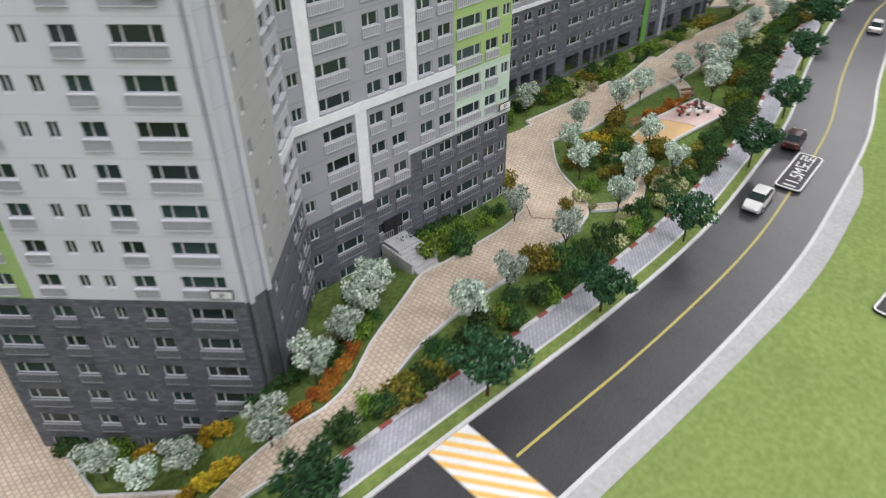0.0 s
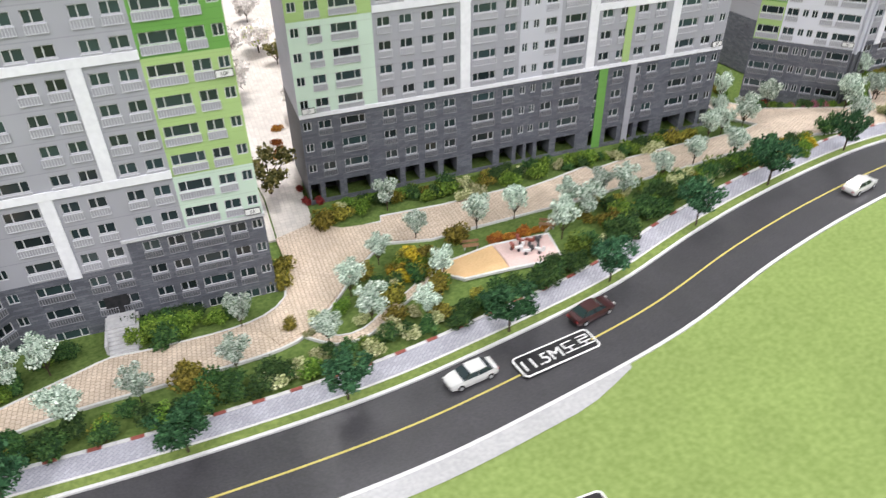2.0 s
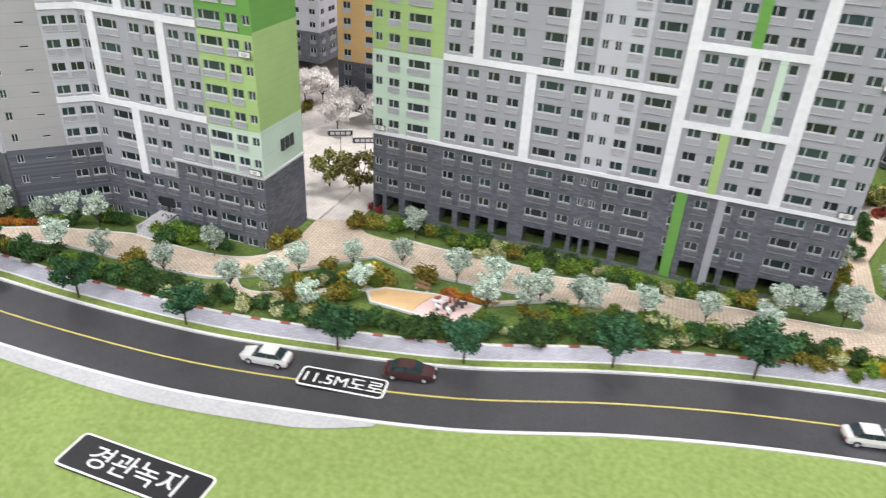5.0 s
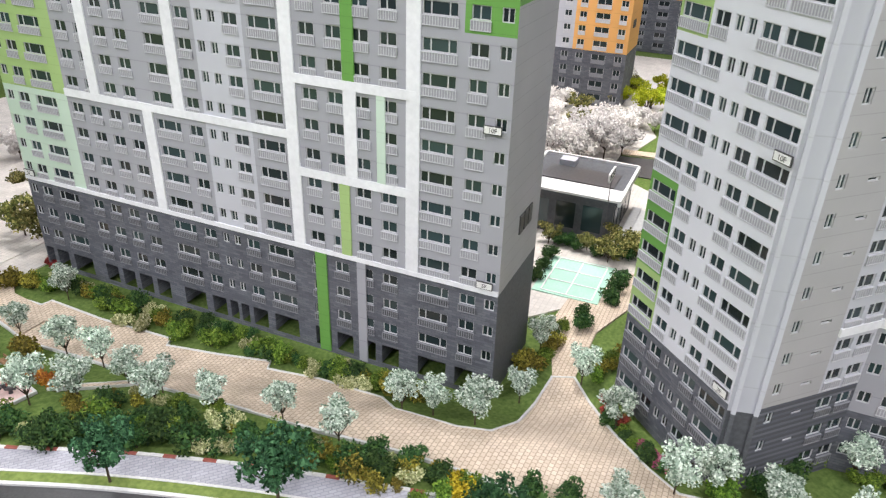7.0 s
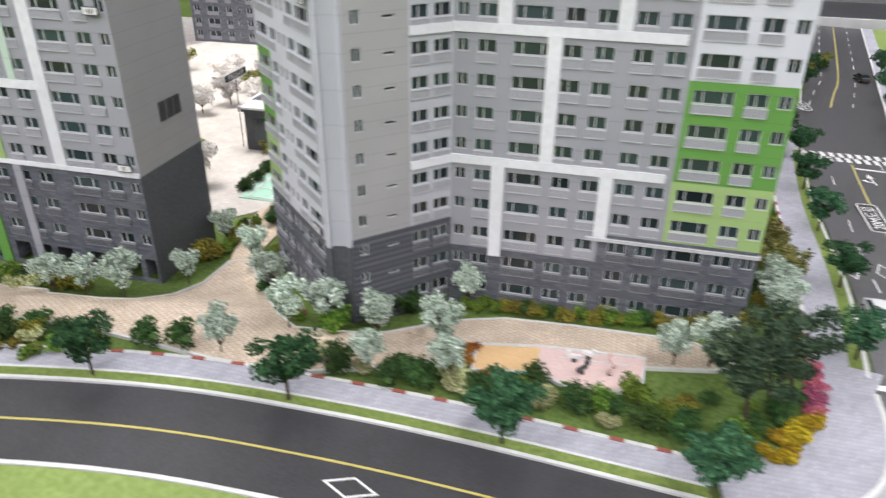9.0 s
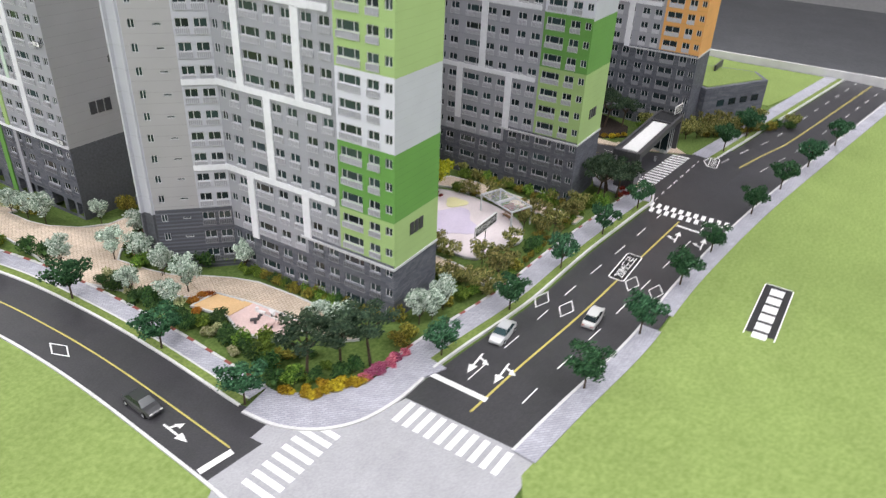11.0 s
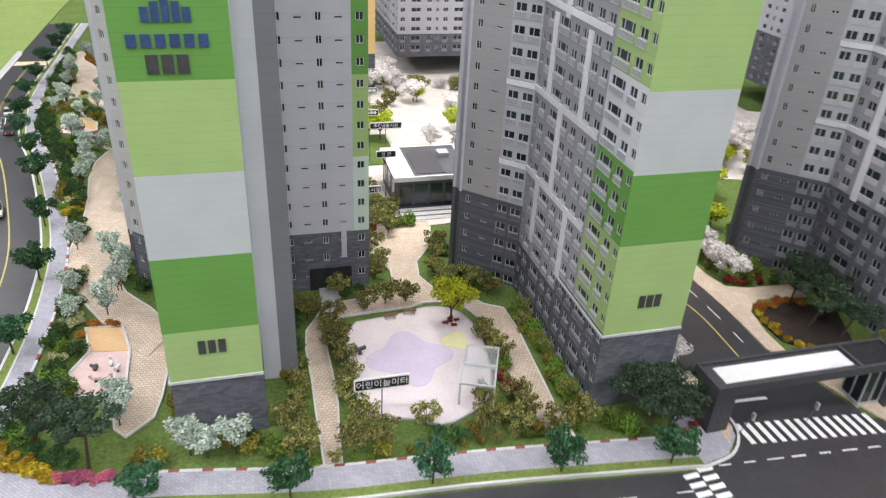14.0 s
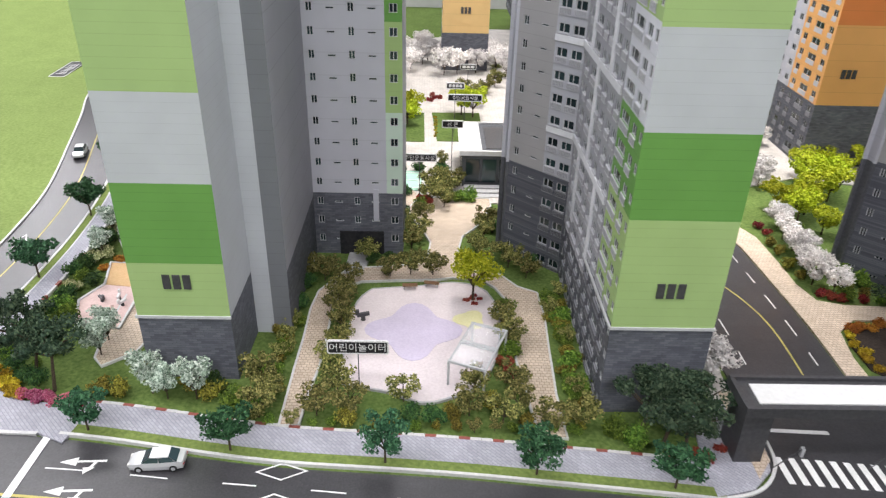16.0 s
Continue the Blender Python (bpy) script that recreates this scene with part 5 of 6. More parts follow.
grove(GREEN, [(-38.2, 38.4), (-38.2, 40.4), (-38.3, 42.4), (-52.8, 63.4), (-52.8, 71.8), (-53, 74), (-52.2, 82.4), (-52.6, 86), (-53.9, 91.9), (-53.4, 94), (-53.8, 100.4), (-33.2, 80.8), (-36.8, 88.6), (-38, 96), (-47.4, 157.8), (-48.4, 160.2), (-46.6, 161.4), (-61.6, 155.4), (-62, 151.6), (-45.2, 166.8), (-60, 141.6), (-51, 135)])
grove(AUTUMN, [(-26.4, 24.2), (-26, 27.4), (-29.6, 42.8), (-44.6, 52.6), (-46, 51), (-41.8, 65.4), (-43.4, 72), (-40.4, 68.4), (-37.8, 66), (-52, 59), (-52.2, 60.8), (-52.8, 106.8), (-52.6, 108.8), (-63, 115.6), (-62.4, 117), (-61.8, 166.2), (-62.4, 163.2), (-61, 168.2), (-33.4, 75.5 - 9), (-30.8, 61.2)])
grove(YELLOW, [(-37.8, 64.4), (-39.8, 63.6), (-31.5, 13.6), (-32.2, 12.4), (-33.2, 11.2), (-42.2, 116.6), (-41.7, 118.4)], 0.85)
grove(CREAM, [(-27.6, 51.6), (-28, 53.4), (-28.2, 61.4), (-29, 64.2), (-51, 76), (-52, 78), (-52.4, 98.2), (-52.4, 102.2), (-52.6, 104), (-41, 99), (-40, 97.6), (-47.6, 146), (-46.6, 147.6), (-35.6, 62.2), (-41.6, 114.2), (-46.4, 135.2)])
grove(ORANGE, [(-29.9, 18.2), (-30.0, 19.4), (-30.0, 20.6), (-30.3, 21.8), (-30.8, 22.9), (-31.4, 23.9), (-32.1, 24.9), (-32.8, 26.0), (-30.6, 20.2), (-40.4, 75.4), (-40.2, 77), (-39.6, 78.6), (-49.4, 146.8), (-50.6, 146.6), (-51.6, 147), (-47.8, 148.6)])
grove(RED, [(-57, 59.6), (-57.2, 57.6), (-60.6, 57.6), (-61.4, 124.2), (-60, 125.2), (-58.8, 126.2), (-96, 165), (-96.4, 166.4), (-112.4, 177.2), (-113.6, 177.6), (-115, 177)])
grove(PINK, [(-55.6, 128.6), (-54.6, 129.4), (-53.4, 130.4), (-52.4, 131.2), (-50.6, 172.6), (-51.8, 173), (-53.2, 173.2), (-54.6, 173.2), (-52.4, 172.2), (-55.6, 173.6)])
grove(SUNNY, [(-44.2, 167.6), (-44.6, 168.8), (-45.4, 169.9), (-46.4, 170.8), (-47.6, 171.6), (-48.8, 172.2), (-45.6, 168.4), (-47, 170), (-43.6, 115.4), (-43.2, 117), (-42.8, 118.4)])
grove(SUNNY, [(-43.9, 166.6), (-44.9, 169.4), (-46.0, 170.2), (-47.2, 171.0), (-48.4, 171.6), (-49.4, 172.3), (-46.6, 169.4), (-48, 170.6)], 1.25)
grove(DARK, [(-45.8, 166.6), (-47.2, 168.4), (-48.8, 169.8), (-50.6, 170.6)], 0.75)
grove(PINK, [(-49.8, 172.3), (-51, 172.7), (-52.6, 172.9), (-54, 173.0)], 1.1)
grove(PINE, [(-46.4, 167.4), (-49.4, 169.6), (-52.2, 171.4)], 0.95)
# round the playground court
grove(OLIVE, [(-78.2, 149.6), (-77.9, 153.0), (-78.0, 156.2), (-78.2, 159.0), (-78.2, 162.6), (-77.9, 165.6), (-79.0, 169.8), (-85.6, 170.9), (-92.6, 169.6), (-96.4, 158.0), (-96.6, 161.6), (-83.2, 147.4), (-85.6, 147.0), (-88.5, 147.1), (-96.3, 168.8), (-97.0, 171.6)])
grove(OLIVE, [(-73.2, 147.4), (-75.0, 148.6), (-79.8, 143.2), (-85.4, 139.8), (-86.4, 136.4), (-84.8, 133.2), (-87.0, 130.4), (-94.4, 139.4), (-95.6, 136.2), (-96.4, 132.6), (-100.2, 146.8), (-98.2, 144.2), (-95.6, 142.2), (-73.0, 171.6), (-72.2, 173.6), (-77.6, 173.4), (-80.4, 172.6), (-92.2, 172.4), (-95.4, 173.4), (-99.8, 173.8), (-103.2, 173.6), (-71.6, 169.0)], 1.0)
grove(GREEN, [(-73.2, 158.7), (-72.8, 164.0), (-72.2, 167.4), (-102.6, 153.2), (-102.8, 157), (-102.7, 161), (-102.8, 165.2), (-102.7, 169), (-96.6, 163.8), (-105.4, 174.6), (-107, 175.6), (-69.6, 172), (-94.2, 123.4), (-96.8, 154.6), (-92.4, 123.2)])
grove(DARK, [(-86.4, 173.6), (-88.5, 173.6), (-67.6, 170.6), (-73.0, 155), (-73.2, 150.6), (-84, 128), (-96.8, 134), (-101.4, 144.2), (-98.2, 141.2)], 0.9)
grove(AUTUMN, [(-65, 170.6), (-67.2, 171.4), (-57, 171.6), (-59, 171.6), (-80.4, 174.0), (-90.4, 173.4), (-97.4, 174.0), (-94.0, 171.6), (-72.6, 161.4)], 0.85)
grove(RED, [(-96.4, 165.2), (-96.5, 166.4), (-86.9, 123.6), (-88.0, 123.4), (-87.6, 124.2)], 1.35)
grove(PINE, [(-110.2, 175.2), (-113.4, 174.6), (-107.6, 174.8), (-111.8, 177)], 0.95)
plant(GOLD, -93.3, 153.0, rng, 1.1, 0.16)
grove(RED, [(-93.3, 153.0), (-92.6, 153.3), (-94.0, 152.7), (-93.3, 152.2), (-93.4, 153.8)], 0.62, 0.05)
# beyond the drive
grove(OLIVE, [(-146, 172), (-148.4, 174), (-150.6, 176), (-153, 178), (-148, 169.6), (-151.4, 172.4), (-155.4, 180)], 1.0)
grove(GREEN, [(-147, 175.4), (-149.6, 178), (-152.2, 180.6), (-154.4, 176), (-145.2, 169.4)], 1.0)
grove(PINE, [(-142, 158), (-145, 161), (-141, 163), (-146.5, 155.5), (-144, 166)], 1.0)
grove(WHITE, [(-142.8, 115), (-145.6, 110.7), (-139.8, 131), (-139.0, 134.6), (-138.4, 138), (-138.0, 141.2), (-137.6, 144.4), (-137.2, 147.4), (-138.6, 149.8), (-117.6, 166), (-117, 163), (-143.6, 112)], 1.0)
grove(LIME, [(-148, 122), (-150, 117), (-146, 126), (-143.6, 129), (-151.6, 112), (-145.4, 133), (-154, 116), (-152, 121), (-141.6, 125)], 1.3)
grove(RED, [(-136.4, 150.6), (-137.6, 151.4), (-139.2, 151.6), (-141, 151.8), (-136.6, 133), (-136.8, 131.4)], 1.2)
grove(AUTUMN, [(-140.6, 149.4), (-142.4, 150.6), (-136.4, 136.4), (-136.2, 139.6), (-136.0, 143), (-136.0, 146)], 0.7)
grove(GREEN, [(-141, 146), (-143, 148), (-141, 133), (-147, 137), (-139.6, 151), (-143.4, 151.6)], 1.1)
grove(OLIVE, [(-150, 182), (-152, 183.6), (-154.6, 184.4), (-157, 185.4), (-160, 186.4), (-163, 187.4), (-148, 180.4), (-146, 178.6), (-144.4, 177), (-157.4, 182.4), (-165.6, 188)], 1.05)
setting("mulch_bed", drape([(-136.0, 157.6), (-135.2, 161), (-135.4, 165), (-139.4, 168.6), (-145, 167), (-148, 160), (-142, 157.2)], 0.1, "soil", 0.2), "dark mulch bed under the pines", "bed")
grove(ORANGE, [(-136.2, 157.9), (-137.6, 157.6), (-139, 157.5), (-140.4, 157.5), (-142, 157.6), (-143.6, 158.0)], 1.2)
grove(SUNNY, [(-135.6, 159.4), (-135.5, 160.8), (-135.6, 162.2), (-135.8, 163.6), (-136.2, 165), (-137.2, 166.2), (-138.4, 167.2), (-139.8, 168.0)], 1.15)
# inner court
grove(WHITE, [(-91, 53), (-94, 51.6), (-98.5, 51), (-104, 48), (-83, 50), (-85.5, 44), (-87, 38), (-80, 40), (-77, 66), (-80.4, 62), (-78, 72), (-106, 54), (-109, 60), (-92, 21), (-95.6, 18), (-99, 16.6), (-104, 19.4), (-107, 22), (-110.4, 19), (-80, 101), (-79.4, 105)], 1.5)
grove(WHITE, [(-88.6, 12), (-90, 17), (-96, 13.6), (-93, 9), (-85.6, 8), (-99.6, 10)], 1.4)
# white trees before the hall
grove(WHITE, [(-121, 104), (-125, 106), (-124, 110), (-127, 112), (-130, 108), (-133, 111), (-118, 106.5), (-116, 102), (-136, 107)], 1.5)
grove(LIME, [(-84.1, 83), (-83.2, 88.7), (-94.3, 82.4), (-96.6, 84), (-80.6, 86)], 1.3)
grove(SUNNY, [(-88.9, 84.5 + 1.5 * k) for k in range(8)], 0.7, 0.1)
grove(OLIVE, [(-95, 68), (-97.6, 72), (-100.6, 67.6), (-98, 76), (-102.6, 62), (-88, 118.4), (-90.4, 121), (-92, 118.6)], 1.25)
grove(ORANGE, [(-70, 56.4), (-72, 56.8), (-74, 57), (-78, 57.6)], 1.1)
grove(RED, [(-88.2, 70), (-88.6, 71.6), (-88.2, 73.4), (-89.6, 71.6)], 1.2)
grove(AUTUMN + RED, [(-91.1 - 1.9 * k, 22.1 - .1 * k + rng.uniform(-.6, .6)) for k in range(7)], 0.9)
grove(DARK, [(-80.4, 111.6), (-83, 111.6), (-86, 111.8), (-78.6, 120.6), (-81, 121), (-84, 121.2), (-74, 118.8), (-72, 119.2)], 0.9)
grove(OLIVE, [(-60.9, 49.6), (-61.2, 54.0)], 1.75)
setting("court_lawn", drape([(-86.6, 81.5), (-78.5, 81.5), (-78.5, 98), (-86.9, 98)], 0.2, "lawn", 0.3), "bright lawn in the inner court", "grass")
# more planting along the footpath and in the court
grove(WHITE, [(-108, 32), (-110, 40), (-120, 44), (-126, 60), (-116, 70), (-124, 84), (-112, 92), (-118, 100), (-132, 96), (-140, 88), (-150, 96), (-108, 100)], 1.2)
grove(OLIVE, [(-78, 26), (-106, 34), (-118, 34), (-126, 38), (-112, 50), (-122, 52), (-130, 72), (-120, 92), (-146, 100), (-136, 102), (-156, 104), (-160, 98), (-166, 106)], 1.3)
grove(LIME, [(-104, 44), (-110, 60), (-114, 80), (-152, 90), (-158, 112)], 1.1)
setting("court_lawn_far", drape([(-88.2, 81.3), (-98, 81), (-98, 91), (-94.6, 97.5), (-89.2, 97.5)], 0.2, "lawn", 0.3), "bright lawn in the inner court", "grass")

# hedges: between pavement and footpath, along the slab's foot, and round the playground
def filler(points, mixes, size=1.0):
    for x, y in points:
        plant(rng.choice(mixes), x, y, rng, size * rng.uniform(.75, 1.15))


strip = []
for k in range(150):
    y = 16 + k
    x, yy = on_road(y, LANE_L + rng.uniform(4.5, 6.4))
    play = 66.5 < yy < 81 and x < -32 or 146 < yy < 162 and x < -47 or 119 < yy < 134 or 15 < yy < 23
    if not play:
        strip.append((x, yy))
filler(strip[::3] + strip[1::3], DARK + DARK + GREEN + [DARK[0], CREAM[0], AUTUMN[0]], 0.9)
filler([(rng.uniform(-55.4, -52.8), 60.5 + .95 * k) for k in range(50)], GREEN + DARK + AUTUMN + CREAM, 0.8)
filler([(rng.uniform(-35.6, -29.6), rng.uniform(50, 66)) for k in range(9)], GREEN + AUTUMN + CREAM, 0.7)
filler([(rng.uniform(-41.6, -39.6), 88 + 1.7 * k) for k in range(18)], GREEN + DARK + CREAM + AUTUMN, 0.7)
filler([(rng.uniform(-49.6, -46), rng.uniform(161.5, 169)) for k in range(12)], GREEN + DARK + AUTUMN, 0.6)
filler([(rng.uniform(-40.6, -38.4), 38 + 1.1 * k) for k in range(10)], GREEN + DARK, 0.7)
filler([(rng.uniform(-40.8, -34), rng.uniform(59, 67.5)) for k in range(14)], AUTUMN + GREEN + DARK, 0.8)
filler([(rng.uniform(-39.5, -35), rng.uniform(84, 96)) for k in range(12)], DARK + GREEN + AUTUMN, 0.85)
filler([(rng.uniform(-60.3, -59.2), 145 + .85 * k) for k in range(26)], GREEN + DARK + AUTUMN, 0.68)
filler([(rng.uniform(-103.8, -102), 152 + .9 * k) for k in range(25)], GREEN + AUTUMN + OLIVE[:1], 0.66)
filler([(rng.uniform(-73.6, -70.8), 156 + 1.0 * k) for k in range(18)], GREEN + OLIVE[:2] + AUTUMN, 0.7)
filler([(-71.6 - 1.9 * k, 174.6 + rng.uniform(-.5, .3)) for k in range(17)], GREEN + AUTUMN + OLIVE[:1], 0.55)
filler([(rng.uniform(-84, -80), rng.uniform(141.8, 144)) for k in range(6)], DARK + GREEN, 0.6)
filler([(-78.1 + rng.uniform(-.4, .4), 151.4 + 1.7 * k) for k in range(9)] + [(-96.8 + rng.uniform(-.4, .4), 156.4 + 1.9 * k) for k in range(8)], GREEN + AUTUMN, 0.5)
filler([(-40.5 + rng.uniform(-1, .4), 37.4 + .7 * k) for k in range(10)] + [(-38.6 + rng.uniform(-1, .8), 29.4 + .5 * k) for k in range(7)], GREEN + DARK, 0.75)
filler([(-36 - .9 * k + rng.uniform(-.6, .6), 15.2 - .78 * k) for k in range(12)], DARK + GREEN + YELLOW, 0.75)
filler([(-150 - 1.2 * k, 183 + .9 * k + rng.uniform(-1.6, 0)) for k in range(16)], AUTUMN + [OLIVE[0], OLIVE[1]] + DARK, 0.9)
grove(WHITE, [(-160, 98), (-170, 104), (-165, 90), (-178, 96)], 1.2)
grove(LIME, [(-158, 106), (-164, 108), (-168, 112)], 1.1)
grove(WHITE, [(-122, 96), (-126, 92), (-130, 98), (-134, 90), (-138, 96), (-142, 88), (-146, 94), (-118, 102), (-114, 96), (-128, 84), (-110, 104), (-150, 86), (-136, 102), (-106, 90)], 1.2)
grove(OLIVE + GREEN, [(-100, 118 - 12), (-103, 108), (-106, 109), (-109, 110), (-112, 110), (-88, 124.4), (-90, 126), (-91, 123), (-86.6, 127.2)], 1.1)

filler([(-89.6 + rng.uniform(-.7, .5), 110.4 + 1.25 * k) for k in range(10)], [OLIVE[0], OLIVE[1], GREEN[0], DARK[0]], 0.95)
filler([(-64.5 - 1.3 * k, 117.4 + rng.uniform(-.5, .4)) for k in range(6)] + [(-63.8 - 1.2 * k, 122.6 + .5 * k + rng.uniform(-.5, .5)) for k in range(7)], GREEN + AUTUMN + DARK, 0.75)
filler([(-51.8 - .9 * k, 131.0 - .8 * k + rng.uniform(-.2, .8)) for k in range(8)], GREEN + DARK, 0.6)

filler([(-32.4 - rng.uniform(0, 2.4), 17.4 + .8 * k) for k in range(15)], DARK + GREEN + CREAM, 0.7)
filler([(-26.2 + rng.uniform(-.3, .7), 22.4 + 1.0 * k) for k in range(7)], AUTUMN + [GREEN[0]], 0.75)
filler([(-38.6 + rng.uniform(-.7, .5), 39.2 + 1.0 * k) for k in range(4)], GREEN, 0.95)

# accents round the play area and along the footpath
grove(ORANGE, [(-40.7 + .2 * k, 74.8 + .95 * k) for k in range(7)], 0.95, 0.1)
grove(AUTUMN, [(-41.6, 67.3), (-42.3, 71.8), (-33.1, 61.9), (-32.9, 66.0), (-29.2, 42.6), (-41.9, 52.0), (-51.4, 59.2)], 1.15)
grove(YELLOW, [(-40.2, 64.8), (-41.0, 66.0)], 1.2)
grove(CREAM, [(-26.6, 49.0), (-27.4, 51.0), (-29.2, 59.8), (-38.2, 100.3), (-39.4, 102.6), (-39.9, 104.5), (-40.6, 106.0), (-37.4, 98.6)], 1.1)

# striped kerb stones along the planting
striped_kerb("planting_kerb_lane", [p for p in ROAD if 14 < p[1] < 166], LANE_L + 3.52)
striped_kerb("planting_kerb_avenue", [p for p in AVENUE if -113 < p[0] < -54], AV_L + 4.32)

# ---- cars ----
def car_paint(name, col):
    m, n, l, b = nodes_of(name, 0.3, 0.2, 0.5)
    b.inputs["Base Color"].default_value = (*col, 1)
    b.inputs["Coat Weight"].default_value = 0.6


car_paint("car_white", (0.70, 0.70, 0.69)), car_paint("car_silver", (0.55, 0.56, 0.57)), car_paint("car_wine", (0.055, 0.018, 0.02)), car_paint("car_black", (0.05, 0.05, 0.055))
car_paint("lamp_red", (0.4, 0.02, 0.02)), car_paint("lamp_clear", (0.6, 0.6, 0.58))
noisy("tyre", (0.012, 0.012, 0.012), (0.025, 0.025, 0.025), 8, 0.8, 0.1)


def car(x, y, rz, paint, label, lift=0.06):
    root = thing("car", (x, y, land(x, y) + lift), label, "car", "cars on the roads")
    root.rotation_euler = (0, 0, radians(rz))
    body = Build()
    # sections along the car: position, half width, sill, shoulder
    secs = [(-2.3, 0.62, 0.42, 0.66), (-2.2, 0.78, 0.26, 0.86), (-1.5, 0.88, 0.2, 0.95), (-0.4, 0.90, 0.2, 0.93), (0.9, 0.90, 0.2, 0.90), (1.7, 0.86, 0.2, 0.82), (2.2, 0.76, 0.24, 0.70), (2.35, 0.58, 0.4, 0.6)]
    ring = [[(px, -w, z0), (px, -w * 1.02, (z0 + z1) / 2), (px, -w * .9, z1), (px, w * .9, z1), (px, w * 1.02, (z0 + z1) / 2), (px, w, z0)] for px, w, z0, z1 in secs]
    for a, b in zip(ring, ring[1:]):
        for k in range(6):
            body.face([a[k], b[k], b[(k + 1) % 6], a[(k + 1) % 6]], paint)
    body.face(ring[0], paint), body.face(ring[-1][::-1], paint)
    part("body", body, root, smooth=False)
    roof_ = Build()
    lower, upper = [(-1.75, .78), (-.3, .82), (1.15, .80)], [(-1.1, .6), (-.3, .64), (.45, .62)]
    roof_.face([(px, -w, 1.40) for px, w in upper] + [(px, w, 1.40) for px, w in upper[::-1]], paint)
    for sgn in (-1, 1):
        for (a, wa), (b, wb) in zip(upper, upper[1:]):
            roof_.face([(a, sgn * wa, 1.40), (b, sgn * wb, 1.40), (b, sgn * (wb + .03), 1.33), (a, sgn * (wa + .03), 1.33)], paint)
    part("roof_panel", roof_, root)
    glass = Build()
    for sgn in (-1, 1):
        for k in range(2):
            (a, wa), (b, wb), (c, wc), (d, wd) = lower[k], lower[k + 1], upper[k + 1], upper[k]
            glass.face([(a + .06, sgn * wa, .93), (b - .04, sgn * wb, .92), (c - .04, sgn * (wc + .03), 1.33), (d + .04, sgn * (wd + .03), 1.33)], "glass_dark")
    glass.face([(1.15, -.78, .90), (1.15, .78, .90), (.45, .60, 1.38), (.45, -.60, 1.38)], "glass_dark")
    glass.face([(-1.75, .76, .94), (-1.75, -.76, .94), (-1.1, -.58, 1.38), (-1.1, .58, 1.38)], "glass_dark")
    part("windows", glass, root).name = "glazing"
    wheel = Build()
    wheel.tube((0, -0.1, 0), (0, 0.1, 0), 0.33, 0.33, "tyre", 12)
    wheel.tube((0, 0.1, 0), (0, -0.1, 0), 0.33, 0.33, "tyre", 12)
    me = wheel.mesh("wheel")
    rim = Build()
    rim.tube((0, -0.12, 0), (0, 0.12, 0), 0.19, 0.19, "steel", 8), rim.tube((0, 0.12, 0), (0, -0.12, 0), 0.19, 0.19, "steel", 8)
    rme = rim.mesh("rim")
    for wx in (-1.42, 1.42):
        for wy in (-.84, .84):
            w = place("wheel", me, root, (wx, wy, 0.30))
            place("rim", rme, w)
    for sx, mat in ((2.30, "lamp_clear"), (-2.26, "lamp_red")):
        for sy in (-.55, .55):
            lampb = Build()
            lampb.box(sx - .06, sy - .16, .56, sx + .06, sy + .16, .68, mat)
            part("headlight" if sx > 0 else "tail_light", lampb, root)
    return root


car(-21.5, 64.8, 279, "car_white", "white saloon car with a dark sunroof on the road")
car(-24.5, 77.8, 104, "car_wine", "dark wine red saloon car on the road")
car(-31.6, 115.8, 104, "car_white", "white saloon car near the meadow kerb")
car(-34.4, 157.0, 86, "car_black", "dark grey saloon car by the stop line")
car(-65.2, 180.4, 4, "car_silver", "silver saloon car on the avenue")
car(-75.0, 187.6, 184, "car_white", "white saloon car on the avenue's inner lane")
car(-158, 200.5, 188, "car_black", "black saloon car far down the avenue")

# ---- name plates ----
noisy("plate_black", (0.012, 0.012, 0.013), (0.02, 0.02, 0.022), 3, 0.45, 0.02)


def rounded(w, h, r, steps=4):
    out = []
    for cx, cy, a0 in ((w - r, h - r, 0), (-w + r, h - r, 90), (-w + r, -h + r, 180), (w - r, -h + r, 270)):
        out += [(cx + r * math.cos(radians(a0 + 90 * k / steps)), cy + r * math.sin(radians(a0 + 90 * k / steps))) for k in range(steps + 1)]
    return out


def plate(name, x, y, rz, w, h, text, size, label, lift=0.12, bars_=0, tilt=0.0, z=None):
    """A black name plate with a white rim; text in white, or plain bars where it may not be lettered."""
    root = thing(name, (x, y, (land(x, y) if z is None else z) + lift), label, "sign", "name plates")
    root.rotation_euler = (radians(tilt), 0, radians(rz))
    a, b, c = Build(), Build(), Build()
    a.prism(rounded(w, h, 0.45), -0.12, 0.08, "plate_black")
    outer, inner = rounded(w, h, 0.45), rounded(w - .16, h - .16, 0.32)
    for k in range(len(outer)):
        j = (k + 1) % len(outer)
        b.face([(*outer[k], .10), (*outer[j], .10), (*inner[j], .10), (*inner[k], .10)], "paint_white")
        b.face([(*outer[k], .0), (*outer[j], .0), (*outer[j], .10), (*outer[k], .10)], "paint_white")
    part("panel", a, root), part("rim", b, root)
    if text:
        letters(text, size, "paint_white", root, (0, -size * 0.36, 0.095), (0, 0, 0))
    for k in range(bars_):
        q = Build()
        bw = (2 * w - 1.4) / bars_
        q.box(-w + .7 + bw * k + .3, -size * .36, .08, -w + .7 + bw * (k + 1) - .3, size * .36, .11, "paint_white")
        part("writing_bar", q, root)
    return root


